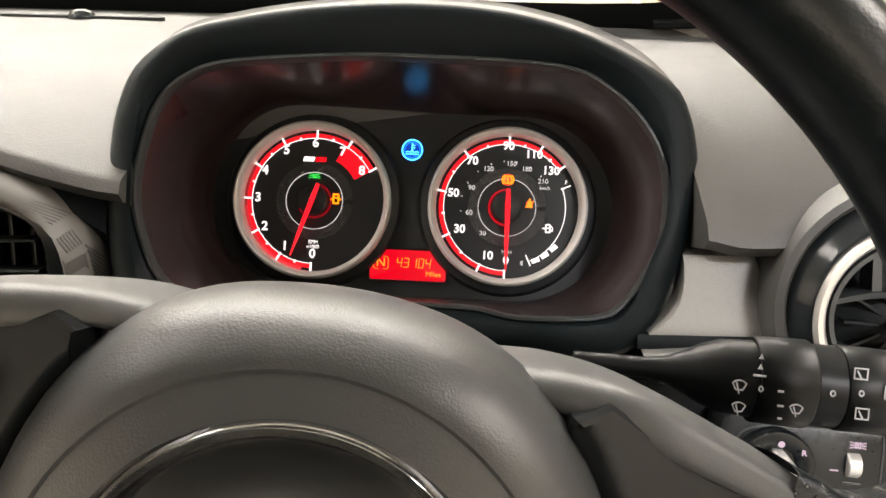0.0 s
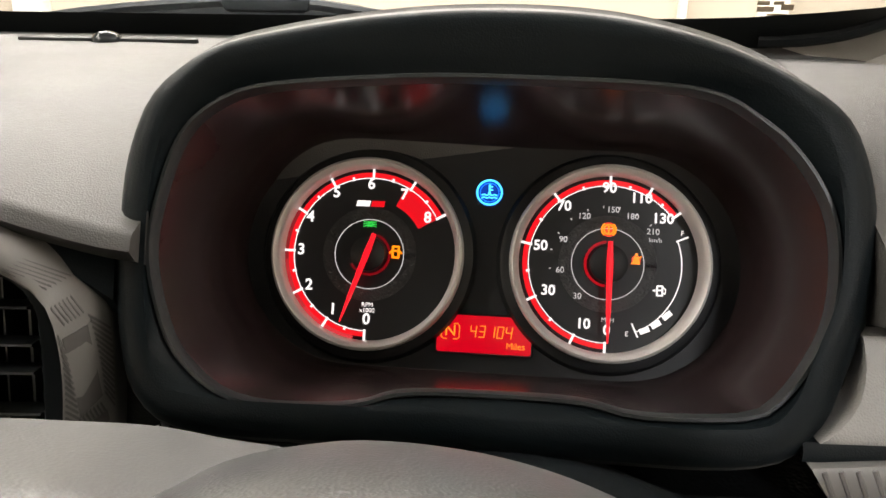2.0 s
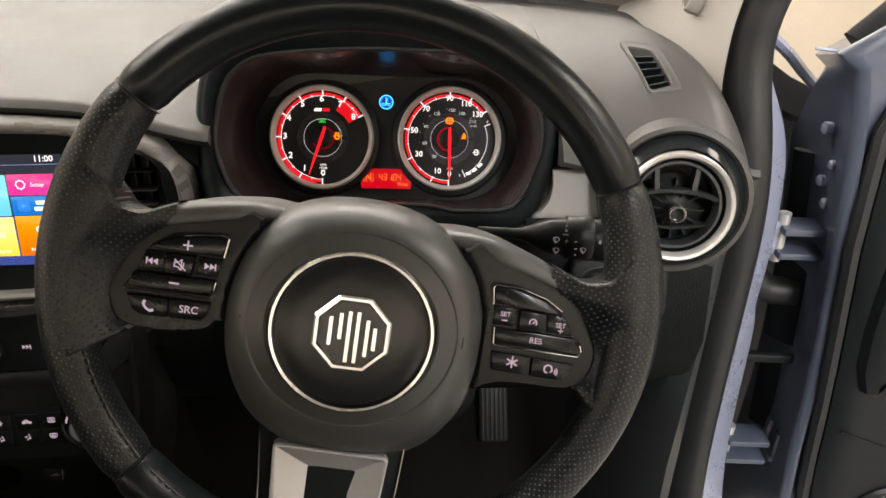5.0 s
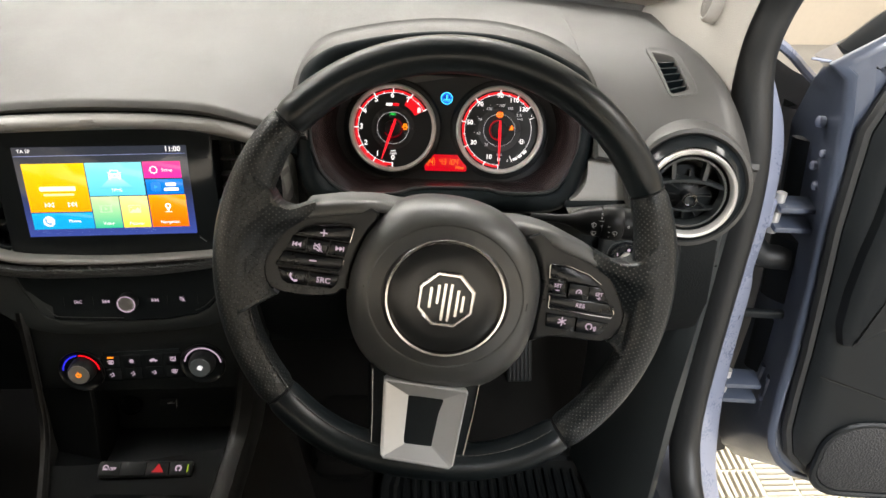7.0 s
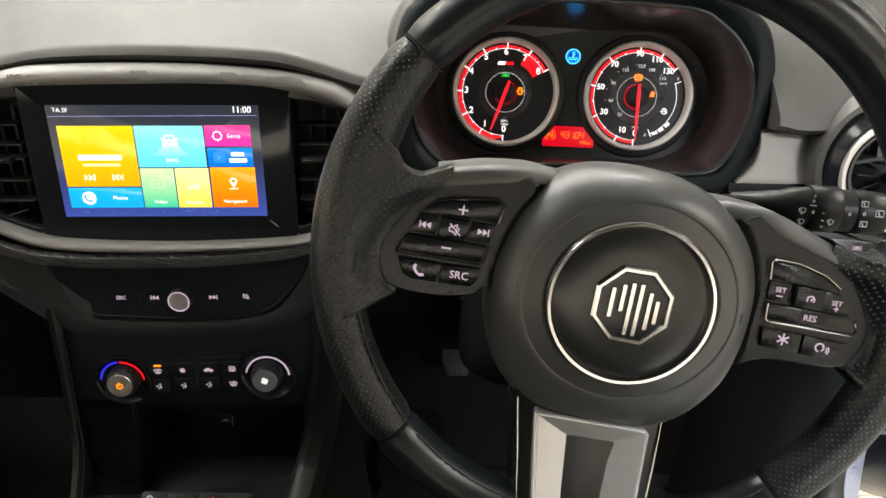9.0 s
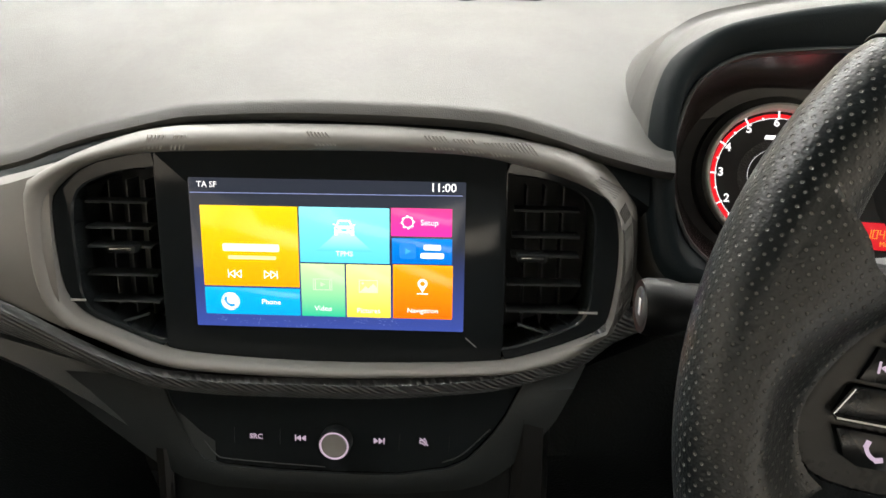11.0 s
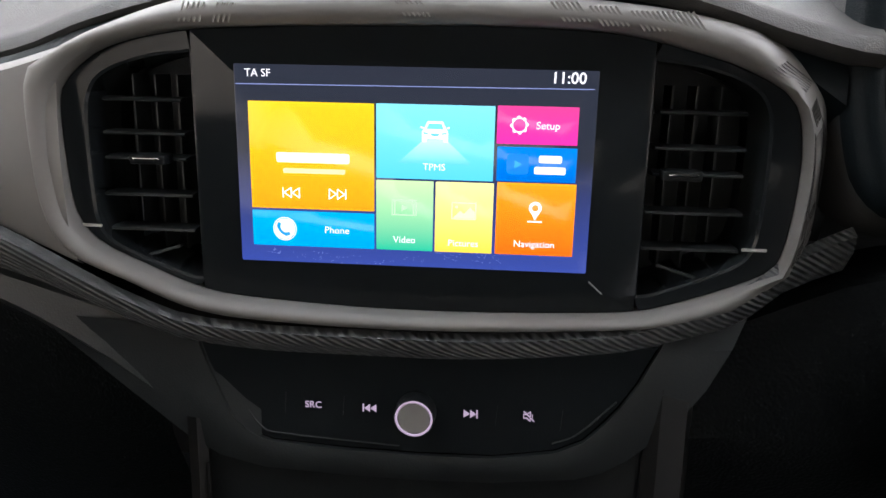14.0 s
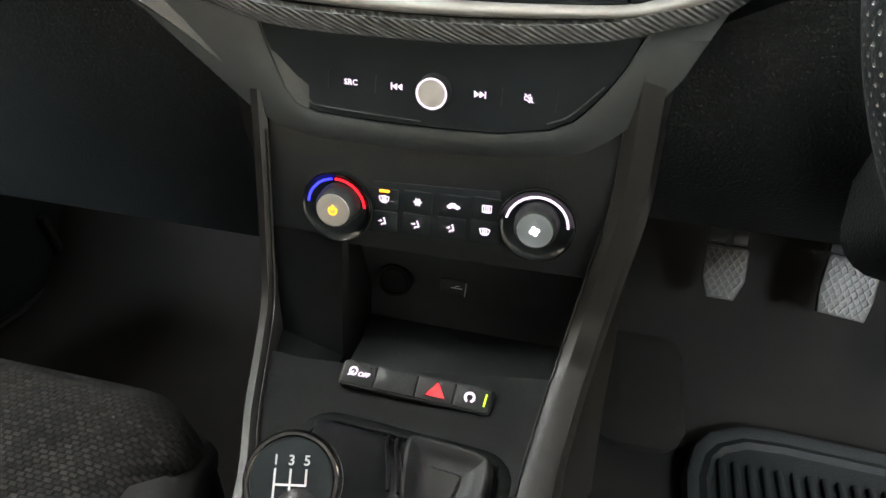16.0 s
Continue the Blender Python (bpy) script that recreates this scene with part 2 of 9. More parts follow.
M = dict(
    dash=mat("grained_grey_plastic", (0.045, 0.0442, 0.0415), 0.50, grain=0.36, gscale=1250, vary=0.08),
    soft=mat("soft_black_plastic", (0.0046, 0.0074, 0.0088), 0.46, spec=0.12, grain=0.25, gscale=1300, vary=0.12),
    panel=mat("textured_side_panel", (0.27, 0.264, 0.25), 0.45, grain=0.6, gscale=1200, vary=0.06),
    black=mat("matt_black_plastic", (0.0085, 0.0102, 0.0110), 0.45, spec=0.22, grain=0.2, gscale=900, vary=0.2),
    stalk=mat("black_stalk_plastic", (0.0045, 0.0050, 0.0052), 0.40, spec=0.2, grain=0.06, gscale=1200, vary=0.1),
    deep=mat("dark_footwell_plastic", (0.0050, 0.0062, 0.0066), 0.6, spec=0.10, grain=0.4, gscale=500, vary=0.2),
    piano=mat("gloss_black_plastic", (0.0125, 0.0150, 0.0165), 0.11, vary=0.05, rvary=0.01, spec=0.26),
    # red light of the gauges is put into the cowl's base colour
    funnel=mat("red_lit_cowl_plastic", (0.026, 0.0165, 0.0170), 0.22, vary=0.03, rvary=0.01),
    face=mat("gauge_face_black", (0.008, 0.009, 0.010), 0.5, vary=0.1),
    dots=mat("gauge_dotted_ring", (0.035, 0.035, 0.037), 0.5, grain=0.9, gscale=900, vary=0.1),
    silver=mat("satin_silver_trim", (0.170, 0.166, 0.158), 0.52, metal=0.1, vary=0.05, grain=0.06, gscale=1500, kind="NOISE"),
    hatch=mat("hatched_grey_print", (0.190, 0.184, 0.172), 0.48, vary=0.1),
    plaid=mat("grey_plaid_print", (0.085, 0.082, 0.078), 0.45, vary=0.1),
    ring=mat("satin_gauge_ring", (0.66, 0.64, 0.61), 0.36, metal=0.2, vary=0.05),
    chrome=mat("chrome", (0.46, 0.455, 0.45), 0.13, metal=1.0, vary=0.05, rvary=0.03),
    satin=mat("satin_aluminium", (0.60, 0.59, 0.57), 0.34, metal=0.6, vary=0.06),
    grey=mat("dark_grey_satin_plastic", (0.026, 0.030, 0.031), 0.40, grain=0.12, gscale=900, vary=0.1),
    rail=mat("satin_grey_rail", (0.0075, 0.0075, 0.0073), 0.36, spec=0.22, vary=0.08),
    console=mat("console_black_plastic", (0.0026, 0.0031, 0.0033), 0.5, spec=0.06, grain=0.15, gscale=900, vary=0.12),
    gloss_leather=mat("glossy_gaiter_leather", (0.0045, 0.0048, 0.0055), 0.34, spec=0.24, grain=0.14, gscale=900, vary=0.05, rvary=0.03),
    surround=mat("dark_satin_surround", (0.016, 0.019, 0.020), 0.44, spec=0.3, grain=0.12, gscale=900, vary=0.08),
    plate=mat("satin_metal_insert", (0.50, 0.515, 0.53), 0.33, metal=0.6, vary=0.03, rvary=0.02),
    # tread coloured lighter than the pad, as edges that catch light
    tread=mat("lit_tread_edges", (0.034, 0.032, 0.028), 0.5, vary=0.3, vscale=80),
    # same lilac-blue paint, darkened in colour for the shade on the open door
    shut=mat("shaded_lilac_blue_paint", (0.060, 0.073, 0.103), 0.35, vary=0.08, coat=0.4),
    spoke=mat("satin_spoke_plastic", (0.078, 0.080, 0.079), 0.42, spec=0.5, grain=0.12, gscale=1500, vary=0.05, rvary=0.03),
    cover=mat("airbag_cover_plastic", (0.050, 0.0525, 0.0530), 0.38, spec=0.60, grain=0.22, gscale=1500, vary=0.06, rvary=0.03),
    leather=mat("black_leather", (0.0068, 0.0098, 0.0114), 0.32, spec=0.36, grain=0.13, gscale=1000, vary=0.04, rvary=0.0),
    perf=perforated("perforated_leather", (0.0065, 0.0092, 0.0106), 0.33),
    key=mat("smooth_black_buttons", (0.0070, 0.0085, 0.0098), 0.22, spec=0.30, vary=0.08, rvary=0.02),
    spoke_panel=mat("satin_black_spoke_panel", (0.0080, 0.0098, 0.0110), 0.30, spec=0.30, grain=0.05, gscale=1500, vary=0.08),
    stitch=mat("black_thread", (0.035, 0.035, 0.036), 0.7),
    carbon=carbon("ribbed_weave_strip"),
    brushed=brushed("radially_brushed_metal"),
    rubber=mat("black_rubber", (0.011, 0.012, 0.0125), 0.5, vary=0.2, grain=0.1, gscale=300, kind="NOISE"),
    pad=mat("worn_pedal_rubber", (0.011, 0.0104, 0.0094), 0.6, vary=0.35, vscale=60, grain=0.3, gscale=400, kind="NOISE"),
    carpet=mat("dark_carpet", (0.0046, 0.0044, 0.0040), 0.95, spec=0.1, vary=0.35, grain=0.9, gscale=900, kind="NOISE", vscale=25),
    fabric=fabric("woven_seat_fabric"),
    seatside=mat("plain_seat_fabric", (0.010, 0.010, 0.010), 0.9, spec=0.1, vary=0.2, grain=0.5, gscale=900, kind="NOISE"),
    pillar=mat("beige_grey_pillar_trim", (0.33, 0.315, 0.285), 0.6, grain=0.35, gscale=800, vary=0.05),
    paint=mat("pale_lilac_blue_paint", (0.24, 0.265, 0.35), 0.3, vary=0.04, coat=0.8),
    wall=mat("cream_wall_paint", (0.54, 0.475, 0.385), 0.8, vary=0.05, vscale=2, grain=0.1, gscale=200, kind="NOISE"),
    white=mat("white_painted_post", (0.85, 0.83, 0.78), 0.6, vary=0.04, vscale=3),
    concrete=mat("grey_floor", (0.25, 0.24, 0.22), 0.6, vary=0.2, vscale=3, grain=0.2, gscale=120, kind="NOISE"),
    tilebeige=mat("cream_plastic_grid", (0.62, 0.57, 0.46), 0.5, vary=0.12, vscale=12),
    ceiling=mat("white_ceiling_board", (0.82, 0.81, 0.78), 0.8, vary=0.04, vscale=2),
    lining=mat("dark_roof_lining", (0.07, 0.07, 0.068), 0.9, vary=0.06, grain=0.3, gscale=600, kind="NOISE"),
    ink=mat("white_printed_mark", (0.40, 0.40, 0.41), 0.5, vary=0.05),
    inkbrown=mat("sticker_ink", (0.55, 0.43, 0.30), 0.6),
    lamp_white=glow("backlit_white", (1.0, 0.97, 0.95), 0.9),
    lamp_lilac=glow("backlit_lilac_white", (0.92, 0.70, 0.88), 0.40),
    lamp_dim=glow("backlit_dim_white", (0.85, 0.84, 0.84), 0.6),
    lamp_red=glow("backlit_red", (0.85, 0.006, 0.012), 0.85),
    needle=glow("needle_red", (0.95, 0.01, 0.02), 0.95),
    redline=glow("red_zone", (0.80, 0.004, 0.012), 0.75),
    lcd=glow("red_lcd", (0.62, 0.0, 0.01), 0.75),
    lcd_ink=glow("orange_lcd_segments", (1.0, 0.26, 0.02), 1.0),
    green=glow("green_tell_tale", (0.01, 0.55, 0.06), 1.0),
    amber=glow("amber_tell_tale", (1.0, 0.24, 0.006), 1.15),
    redlamp=glow("red_tell_tale", (0.9, 0.03, 0.01), 1.1),
    blue=glow("blue_tell_tale", (0.0, 0.16, 1.0), 1.6),
    cyan=glow("cyan_tell_tale", (0.05, 0.55, 1.0), 1.6),
    arcblue=glow("blue_arc", (0.03, 0.03, 0.85), 0.8),
    hazard=glow("hazard_red", (0.9, 0.004, 0.012), 0.32),
    lime=glow("lime_lamp", (0.6, 0.9, 0.02), 0.42),
)

# ---- building helpers ----


def seat_at(o, lean=0.0, yaw=0.0, rot=0.0):
    """A local frame: x right, y up along the face, z out of it towards the driver. lean: its top tilts away; yaw: its right edge turns away."""
    a, b = radians(lean), radians(yaw)
    n0 = Vector((math.sin(b), -math.cos(b), 0))
    u = Vector((math.cos(b), math.sin(b), 0))
    v = Vector((0, 0, 1)) * math.cos(a) - n0 * math.sin(a)
    n = n0 * math.cos(a) + Vector((0, 0, 1)) * math.sin(a)
    m = Matrix((u, v, n)).transposed().to_4x4()
    return Matrix.Translation(o) @ m @ Matrix.Rotation(radians(rot), 4, "Z")


def thing(name, m, label, category, group="", kind=""):
    ob = new(name)
    ob.empty_display_size = 0.02
    ob.matrix_basis = m
    return tagged(ob, label, category, group, kind)


def finish(name, bm, material, angle=38):
    bmesh.ops.remove_doubles(bm, verts=bm.verts, dist=1e-6)
    bmesh.ops.recalc_face_normals(bm, faces=bm.faces)
    for f in bm.faces:
        f.smooth = True
    for e in bm.edges:
        if len(e.link_faces) == 2 and e.calc_face_angle(0) > radians(angle):
            e.smooth = False
    me = bpy.data.meshes.new(name)
    bm.to_mesh(me)
    bm.free()
    me.materials.append(material)
    return me


def part(name, bm, material, parent, label="", angle=38):
    ob = new(name, finish(name, bm, material, angle))
    ob.parent = parent
    return tagged(ob, label)


def solo(name, bm, material, label, category, kind="", group="", m=None):
    ob = new(name, finish(name, bm, material))
    if m:
        ob.matrix_basis = m
    return tagged(ob, label, category, group, kind)


def loft(bm, rings, closed=True, cap0=False, cap1=False):
    vs = [[bm.verts.new(p) for p in r] for r in rings]
    k = len(vs[0])
    for a, b in zip(vs, vs[1:]):
        for i in range(k if closed else k - 1):
            j = (i + 1) % k
            try:
                bm.faces.new((a[i], a[j], b[j], b[i]))
            except ValueError:
                pass
    if cap0:
        bm.faces.new(vs[0])
    if cap1:
        bm.faces.new(vs[-1])
    return bm


def offset(pts, d):
    out = []
    k = len(pts)
    for i in range(k):
        a, b, c = Vector(pts[i - 1]), Vector(pts[i]), Vector(pts[(i + 1) % k])
        e1, e2 = (b - a), (c - b)
        if e1.length < 1e-9:
            e1 = e2
        if e2.length < 1e-9:
            e2 = e1
        e1, e2 = e1.normalized(), e2.normalized()
        nn = Vector((e1.y + e2.y, -e1.x - e2.x))
        if nn.length < 1e-6:
            nn = Vector((e1.y, -e1.x))
        nn.normalize()
        s = d / max(0.45, nn.dot(Vector((e1.y, -e1.x))))
        out.append((b.x + nn.x * s, b.y + nn.y * s))
    return out


def rrect(cx, cy, w, h, r, k=4):
    r = min(r, w / 2 - 1e-5, h / 2 - 1e-5)
    out = []
    for sx, sy, a0 in ((1, -1, -90), (1, 1, 0), (-1, 1, 90), (-1, -1, 180)):
        for i in range(k + 1):
            a = radians(a0 + 90 * i / k)
            out.append((cx + sx * (w / 2 - r) + r * math.cos(a), cy + sy * (h / 2 - r) + r * math.sin(a)))
    return out


def circle(cx, cy, r, k=32, ry=None):
    return [(cx + r * math.cos(2 * math.pi * i / k), cy + (ry or r) * math.sin(2 * math.pi * i / k)) for i in range(k)]


def spline(pts, per=6, closed=True):
    """A smooth curve through the points, of any dimension."""
    P = [Vector(p) for p in pts]
    k = len(P)
    out = []
    for i in range(k if closed else k - 1):
        p1, p2 = P[i], P[(i + 1) % k]
        p0 = P[i - 1] if closed or i > 0 else p1 * 2 - p2
        p3 = P[(i + 2) % k] if closed or i + 2 < k else p2 * 2 - p1
        for j in range(per):
            t = j / per
            out.append(0.5 * ((2 * p1) + (p2 - p0) * t + (2 * p0 - 5 * p1 + 4 * p2 - p3) * t * t + (3 * p1 - p0 - 3 * p2 + p3) * t ** 3))
    if not closed:
        out.append(P[-1])
    return [tuple(p) for p in out]


def polar(pts, k=96, c=(0, 0)):
    """The outline met at even angles round c."""
    P = [(x - c[0], y - c[1]) for x, y in pts]
    out = []
    for i in range(k):
        a = 2 * math.pi * i / k
        d = (math.cos(a), math.sin(a))
        best = 0
        for (x1, y1), (x2, y2) in zip(P, P[1:] + P[:1]):
            ex, ey = x2 - x1, y2 - y1
            det = d[0] * -ey + d[1] * ex
            if abs(det) < 1e-12:
                continue
            t = (x1 * -ey + y1 * ex) / det
            s = (d[0] * y1 - d[1] * x1) / det
            if t > 0 and -1e-9 <= s <= 1 + 1e-9:
                best = max(best, t)
        out.append((c[0] + d[0] * best, c[1] + d[1] * best))
    return out


def at(pts, z):
    return [(p[0], p[1], z) for p in pts]


def slab(bm, pts, z0, z1, r=0.0008):
    """A plate with that outline (anticlockwise), its front edge rounded by r."""
    rings = [at(pts, z0), at(pts, z1 - r), at(offset(pts, -0.3 * r), z1 - 0.3 * r), at(offset(pts, -r), z1)]
    return loft(bm, rings, True, True, True)


def band(bm, outer, inner, z0, z1, r=0.0006):
    """A ring plate between two outlines of one length."""
    rings = [at(outer, z0), at(outer, z1 - r), at(offset(outer, -r), z1), at(offset(inner, r), z1), at(inner, z1 - r), at(inner, z0), at(outer, z0)]
    return loft(bm, rings)


def box(bm, lo, hi, r=0.003):
    x0, y0, z0 = lo
    x1, y1, z1 = hi
    pts = rrect((x0 + x1) / 2, (y0 + y1) / 2, x1 - x0, y1 - y0, r, 2)
    rr = min(r, (z1 - z0) / 2.01)
    rings = [at(offset(pts, -rr), z0), at(offset(pts, -0.3 * rr), z0 + 0.3 * rr), at(pts, z0 + rr), at(pts, z1 - rr), at(offset(pts, -0.3 * rr), z1 - 0.3 * rr), at(offset(pts, -rr), z1)]
    return loft(bm, rings, True, True, True)


def tube(bm, pts, r, k=8, closed=False, flat=1.0):
    P = [Vector(p) for p in pts]
    rings = []
    up = None
    for i, p in enumerate(P):
        if closed:
            t = P[(i + 1) % len(P)] - P[i - 1]
        else:
            t = P[min(i + 1, len(P) - 1)] - P[max(i - 1, 0)]
        t.normalize()
        if up is None:
            up = t.orthogonal().normalized()
        up = (up - t * up.dot(t)).normalized()
        side = t.cross(up)
        rad = r[i] if isinstance(r, (list, tuple)) else r
        rings.append([p + up * (rad * math.cos(2 * math.pi * j / k)) + side * (rad * flat * math.sin(2 * math.pi * j / k)) for j in range(k)])
    if closed:
        rings.append(rings[0])
        return loft(bm, rings)
    return loft(bm, rings, True, True, True)


def lathe(bm, prof, c=(0, 0), k=48, cap=False):
    rings = [[(c[0] + r * math.cos(2 * math.pi * i / k), c[1] + r * math.sin(2 * math.pi * i / k), z) for i in range(k)] for r, z in prof]
    return loft(bm, rings, True, cap, cap)


def sector(bm, c, r0, r1, a0, a1, z, k=24, h=0.0003):
    """A flat arc from angle a0 to a1 in degrees."""
    rings = []
    for i in range(k + 1):
        a = radians(a0 + (a1 - a0) * i / k)
        ca, sa = math.cos(a), math.sin(a)
        rings.append([(c[0] + r0 * ca, c[1] + r0 * sa, z), (c[0] + r1 * ca, c[1] + r1 * sa, z), (c[0] + r1 * ca, c[1] + r1 * sa, z + h), (c[0] + r0 * ca, c[1] + r0 * sa, z + h)])
    return loft(bm, rings, True, True, True)


def poly(bm, pts, z, h=0.0003):
    return loft(bm, [at(pts, z), at(pts, z + h)], True, True, True)


def stroke(bm, pts, w, z, h=0.0003):
    """A line of that width along the points, in the face's plane."""
    P = [Vector(p[:2]) for p in pts]
    for a, b in zip(P, P[1:]):
        d = (b - a)
        if d.length < 1e-7:
            continue
        d = d.normalized()
        s = Vector((-d.y, d.x)) * w / 2
        e = d * w * 0.25
        poly(bm, [a - s - e, b - s + e, b + s + e, a + s - e], z, h)
    return bm


def arc(cx, cy, r, a0, a1, k=12):
    return [(cx + r * math.cos(radians(a0 + (a1 - a0) * i / k)), cy + r * math.sin(radians(a0 + (a1 - a0) * i / k))) for i in range(k + 1)]


def letters(name, s, size, material, parent, x, y, z, align="CENTER", bold=0.0, slant=0.0, h=0.0002, label=""):
    cu = bpy.data.curves.new(name, "FONT")
    cu.body, cu.size, cu.align_x, cu.align_y = s, size, align, "CENTER"
    cu.extrude, cu.offset, cu.shear, cu.resolution_u = h / 2, bold, slant, 3
    tmp = new("tmp", cu)
    me = bpy.data.meshes.new_from_object(tmp.evaluated_get(bpy.context.evaluated_depsgraph_get()))
    bpy.data.objects.remove(tmp)
    bm = bmesh.new()
    bm.from_mesh(me)
    bmesh.ops.remove_doubles(bm, verts=bm.verts, dist=1e-7)
    bm.to_mesh(me)
    bm.free()
    me.name = name
    me.materials.clear()
    me.materials.append(material)
    ob = new(name, me)
    ob.location = (x, y, z + h / 2)
    ob.parent = parent
    return tagged(ob, label)


def icon(kind, cx, cy, s, z, bm=None):
    """A small pictogram about s high."""
    bm = bm or bmesh.new()
    w = s * 0.10

    def q(*pts):
        return [(cx + s * a, cy + s * b) for a, b in pts]

    def tri(pts):
        poly(bm, q(*pts), z)

    if kind == "prev":
        stroke(bm, q((-0.75, -0.42), (-0.75, 0.42)), w * 1.6, z)
        tri([(-0.65, 0), (0.0, -0.45), (0.0, 0.45)])
        tri([(0.05, 0), (0.7, -0.45), (0.7, 0.45)])
    elif kind == "next":
        stroke(bm, q((0.75, -0.42), (0.75, 0.42)), w * 1.6, z)
        tri([(0.65, 0), (0.0, 0.45), (0.0, -0.45)])
        tri([(-0.05, 0), (-0.7, 0.45), (-0.7, -0.45)])
    elif kind == "prev_line":
        stroke(bm, q((-0.8, -0.45), (-0.8, 0.45)), w, z)
        stroke(bm, q((-0.7, 0), (-0.05, -0.45), (-0.05, 0.45), (-0.7, 0)), w, z)
        stroke(bm, q((0.05, 0), (0.7, -0.45), (0.7, 0.45), (0.05, 0)), w, z)
    elif kind == "next_line":
        stroke(bm, q((0.8, -0.45), (0.8, 0.45)), w, z)
        stroke(bm, q((0.7, 0), (0.05, -0.45), (0.05, 0.45), (0.7, 0)), w, z)
        stroke(bm, q((-0.05, 0), (-0.7, -0.45), (-0.7, 0.45), (-0.05, 0)), w, z)
    elif kind == "mute":
        stroke(bm, q((-0.5, -0.2), (-0.5, 0.2), (-0.2, 0.2), (0.15, 0.5), (0.15, -0.5), (-0.2, -0.2), (-0.5, -0.2)), w, z)
        stroke(bm, q((-0.5, 0.5), (0.55, -0.5)), w, z)
        stroke(bm, q((0.35, 0.2), (0.35, -0.1)), w, z)
    elif kind == "plus":
        stroke(bm, q((-0.45, 0), (0.45, 0)), w * 1.6, z)
        stroke(bm, q((0, -0.45), (0, 0.45)), w * 1.6, z + 0.00005)
    elif kind == "minus":
        stroke(bm, q((-0.45, 0), (0.45, 0)), w * 1.8, z)
    elif kind == "star":
        for a in (0, 60, 120):
            c, d = math.cos(radians(a + 30)) * 0.48, math.sin(radians(a + 30)) * 0.48
            stroke(bm, q((-c, -d), (c, d)), w * 1.3, z + a * 1e-6)
    elif kind == "phone":
        stroke(bm, [(cx + s * (0.28 + 0.75 * math.cos(radians(a))), cy + s * (0.28 + 0.75 * math.sin(radians(a)))) for a in range(185, 270, 12)], w * 2.0, z)
        poly(bm, q((-0.62, 0.10), (-0.35, 0.06), (-0.26, 0.42), (-0.50, 0.50)), z)
        poly(bm, q((0.10, -0.62), (0.50, -0.50), (0.42, -0.26), (0.06, -0.35)), z)
    elif kind == "voice":
        stroke(bm, arc(cx - 0.2 * s, cy, 0.4 * s, 20, 260), w * 1.5, z)
        stroke(bm, q((0.1, 0.15), (0.25, -0.1), (0.05, -0.3)), w * 1.3, z)
        stroke(bm, arc(cx + 0.3 * s, cy - 0.2 * s, 0.25 * s, -50, 50, 5), w * 1.2, z)
        stroke(bm, arc(cx + 0.3 * s, cy - 0.2 * s, 0.45 * s, -45, 45, 5), w * 1.2, z)
    elif kind == "cruise":
        stroke(bm, arc(cx, cy, 0.42 * s, -30, 210), w * 1.4, z)
        stroke(bm, q((0, -0.1), (0.25, 0.2)), w * 1.4, z)
    elif kind == "wiper":
        stroke(bm, [(cx + s * 0.9 * math.cos(radians(a)), cy - 0.45 * s + s * 0.9 * math.sin(radians(a))) for a in range(50, 131, 10)], w, z)
        stroke(bm, q((-0.58, 0.24), (-0.3, -0.2), (0.3, -0.2), (0.58, 0.24)), w, z)
        stroke(bm, q((0, -0.45), (-0.25, 0.25)), w * 1.2, z + 0.00005)
    elif kind == "rear_wiper":
        stroke(bm, q((-0.55, -0.35), (-0.55, 0.4), (0.55, 0.4), (0.55, -0.35), (-0.55, -0.35)), w, z)
        stroke(bm, q((0.1, -0.35), (-0.3, 0.2)), w * 1.3, z + 0.00005)
    elif kind == "defrost":
        stroke(bm, q((-0.45, -0.3), (-0.6, 0.25), (0, 0.38), (0.6, 0.25), (0.45, -0.3), (-0.45, -0.3)), w, z)
        for a in (-0.22, 0, 0.22):
            stroke(bm, q((a, -0.5), (a, 0.2)), w * 1.2, z + 0.00005)
    elif kind == "rear_defrost":
        stroke(bm, q((-0.5, -0.4), (-0.5, 0.4), (0.5, 0.4), (0.5, -0.4), (-0.5, -0.4)), w, z)
        for a in (-0.24, 0, 0.24):
            stroke(bm, q((a, -0.5), (a, 0.25)), w * 1.2, z + 0.00005)
    elif kind == "snow":
        for a in (0, 60, 120):
            c, d = math.cos(radians(a)) * 0.48, math.sin(radians(a)) * 0.48
            stroke(bm, q((-c, -d), (c, d)), w * 1.2, z + a * 1e-6)
        stroke(bm, circle(cx, cy, 0.32 * s, 12) + [(cx + 0.32 * s, cy)], w, z + 0.0001)
    elif kind == "car_side":
        tri([(-0.8, -0.25), (0.8, -0.25), (0.8, 0.02), (0.45, 0.08), (0.15, 0.36), (-0.35, 0.36), (-0.6, 0.08), (-0.8, 0.02)])
        poly(bm, circle(cx - 0.45 * s, cy - 0.25 * s, 0.16 * s, 10), z)
        poly(bm, circle(cx + 0.45 * s, cy - 0.25 * s, 0.16 * s, 10), z + 0.0001)
    elif kind == "man":
        poly(bm, circle(cx + 0.12 * s, cy + 0.38 * s, 0.13 * s, 10), z)
        stroke(bm, q((0.2, 0.15), (0.3, -0.25), (-0.1, -0.3), (-0.2, -0.5)), w * 1.5, z)
        stroke(bm, q((-0.55, 0.02), (-0.15, 0.08)), w, z)
        stroke(bm, q((-0.30, 0.20), (-0.15, 0.08), (-0.32, -0.06)), w * 0.8, z + 0.00005)
    elif kind == "fan":
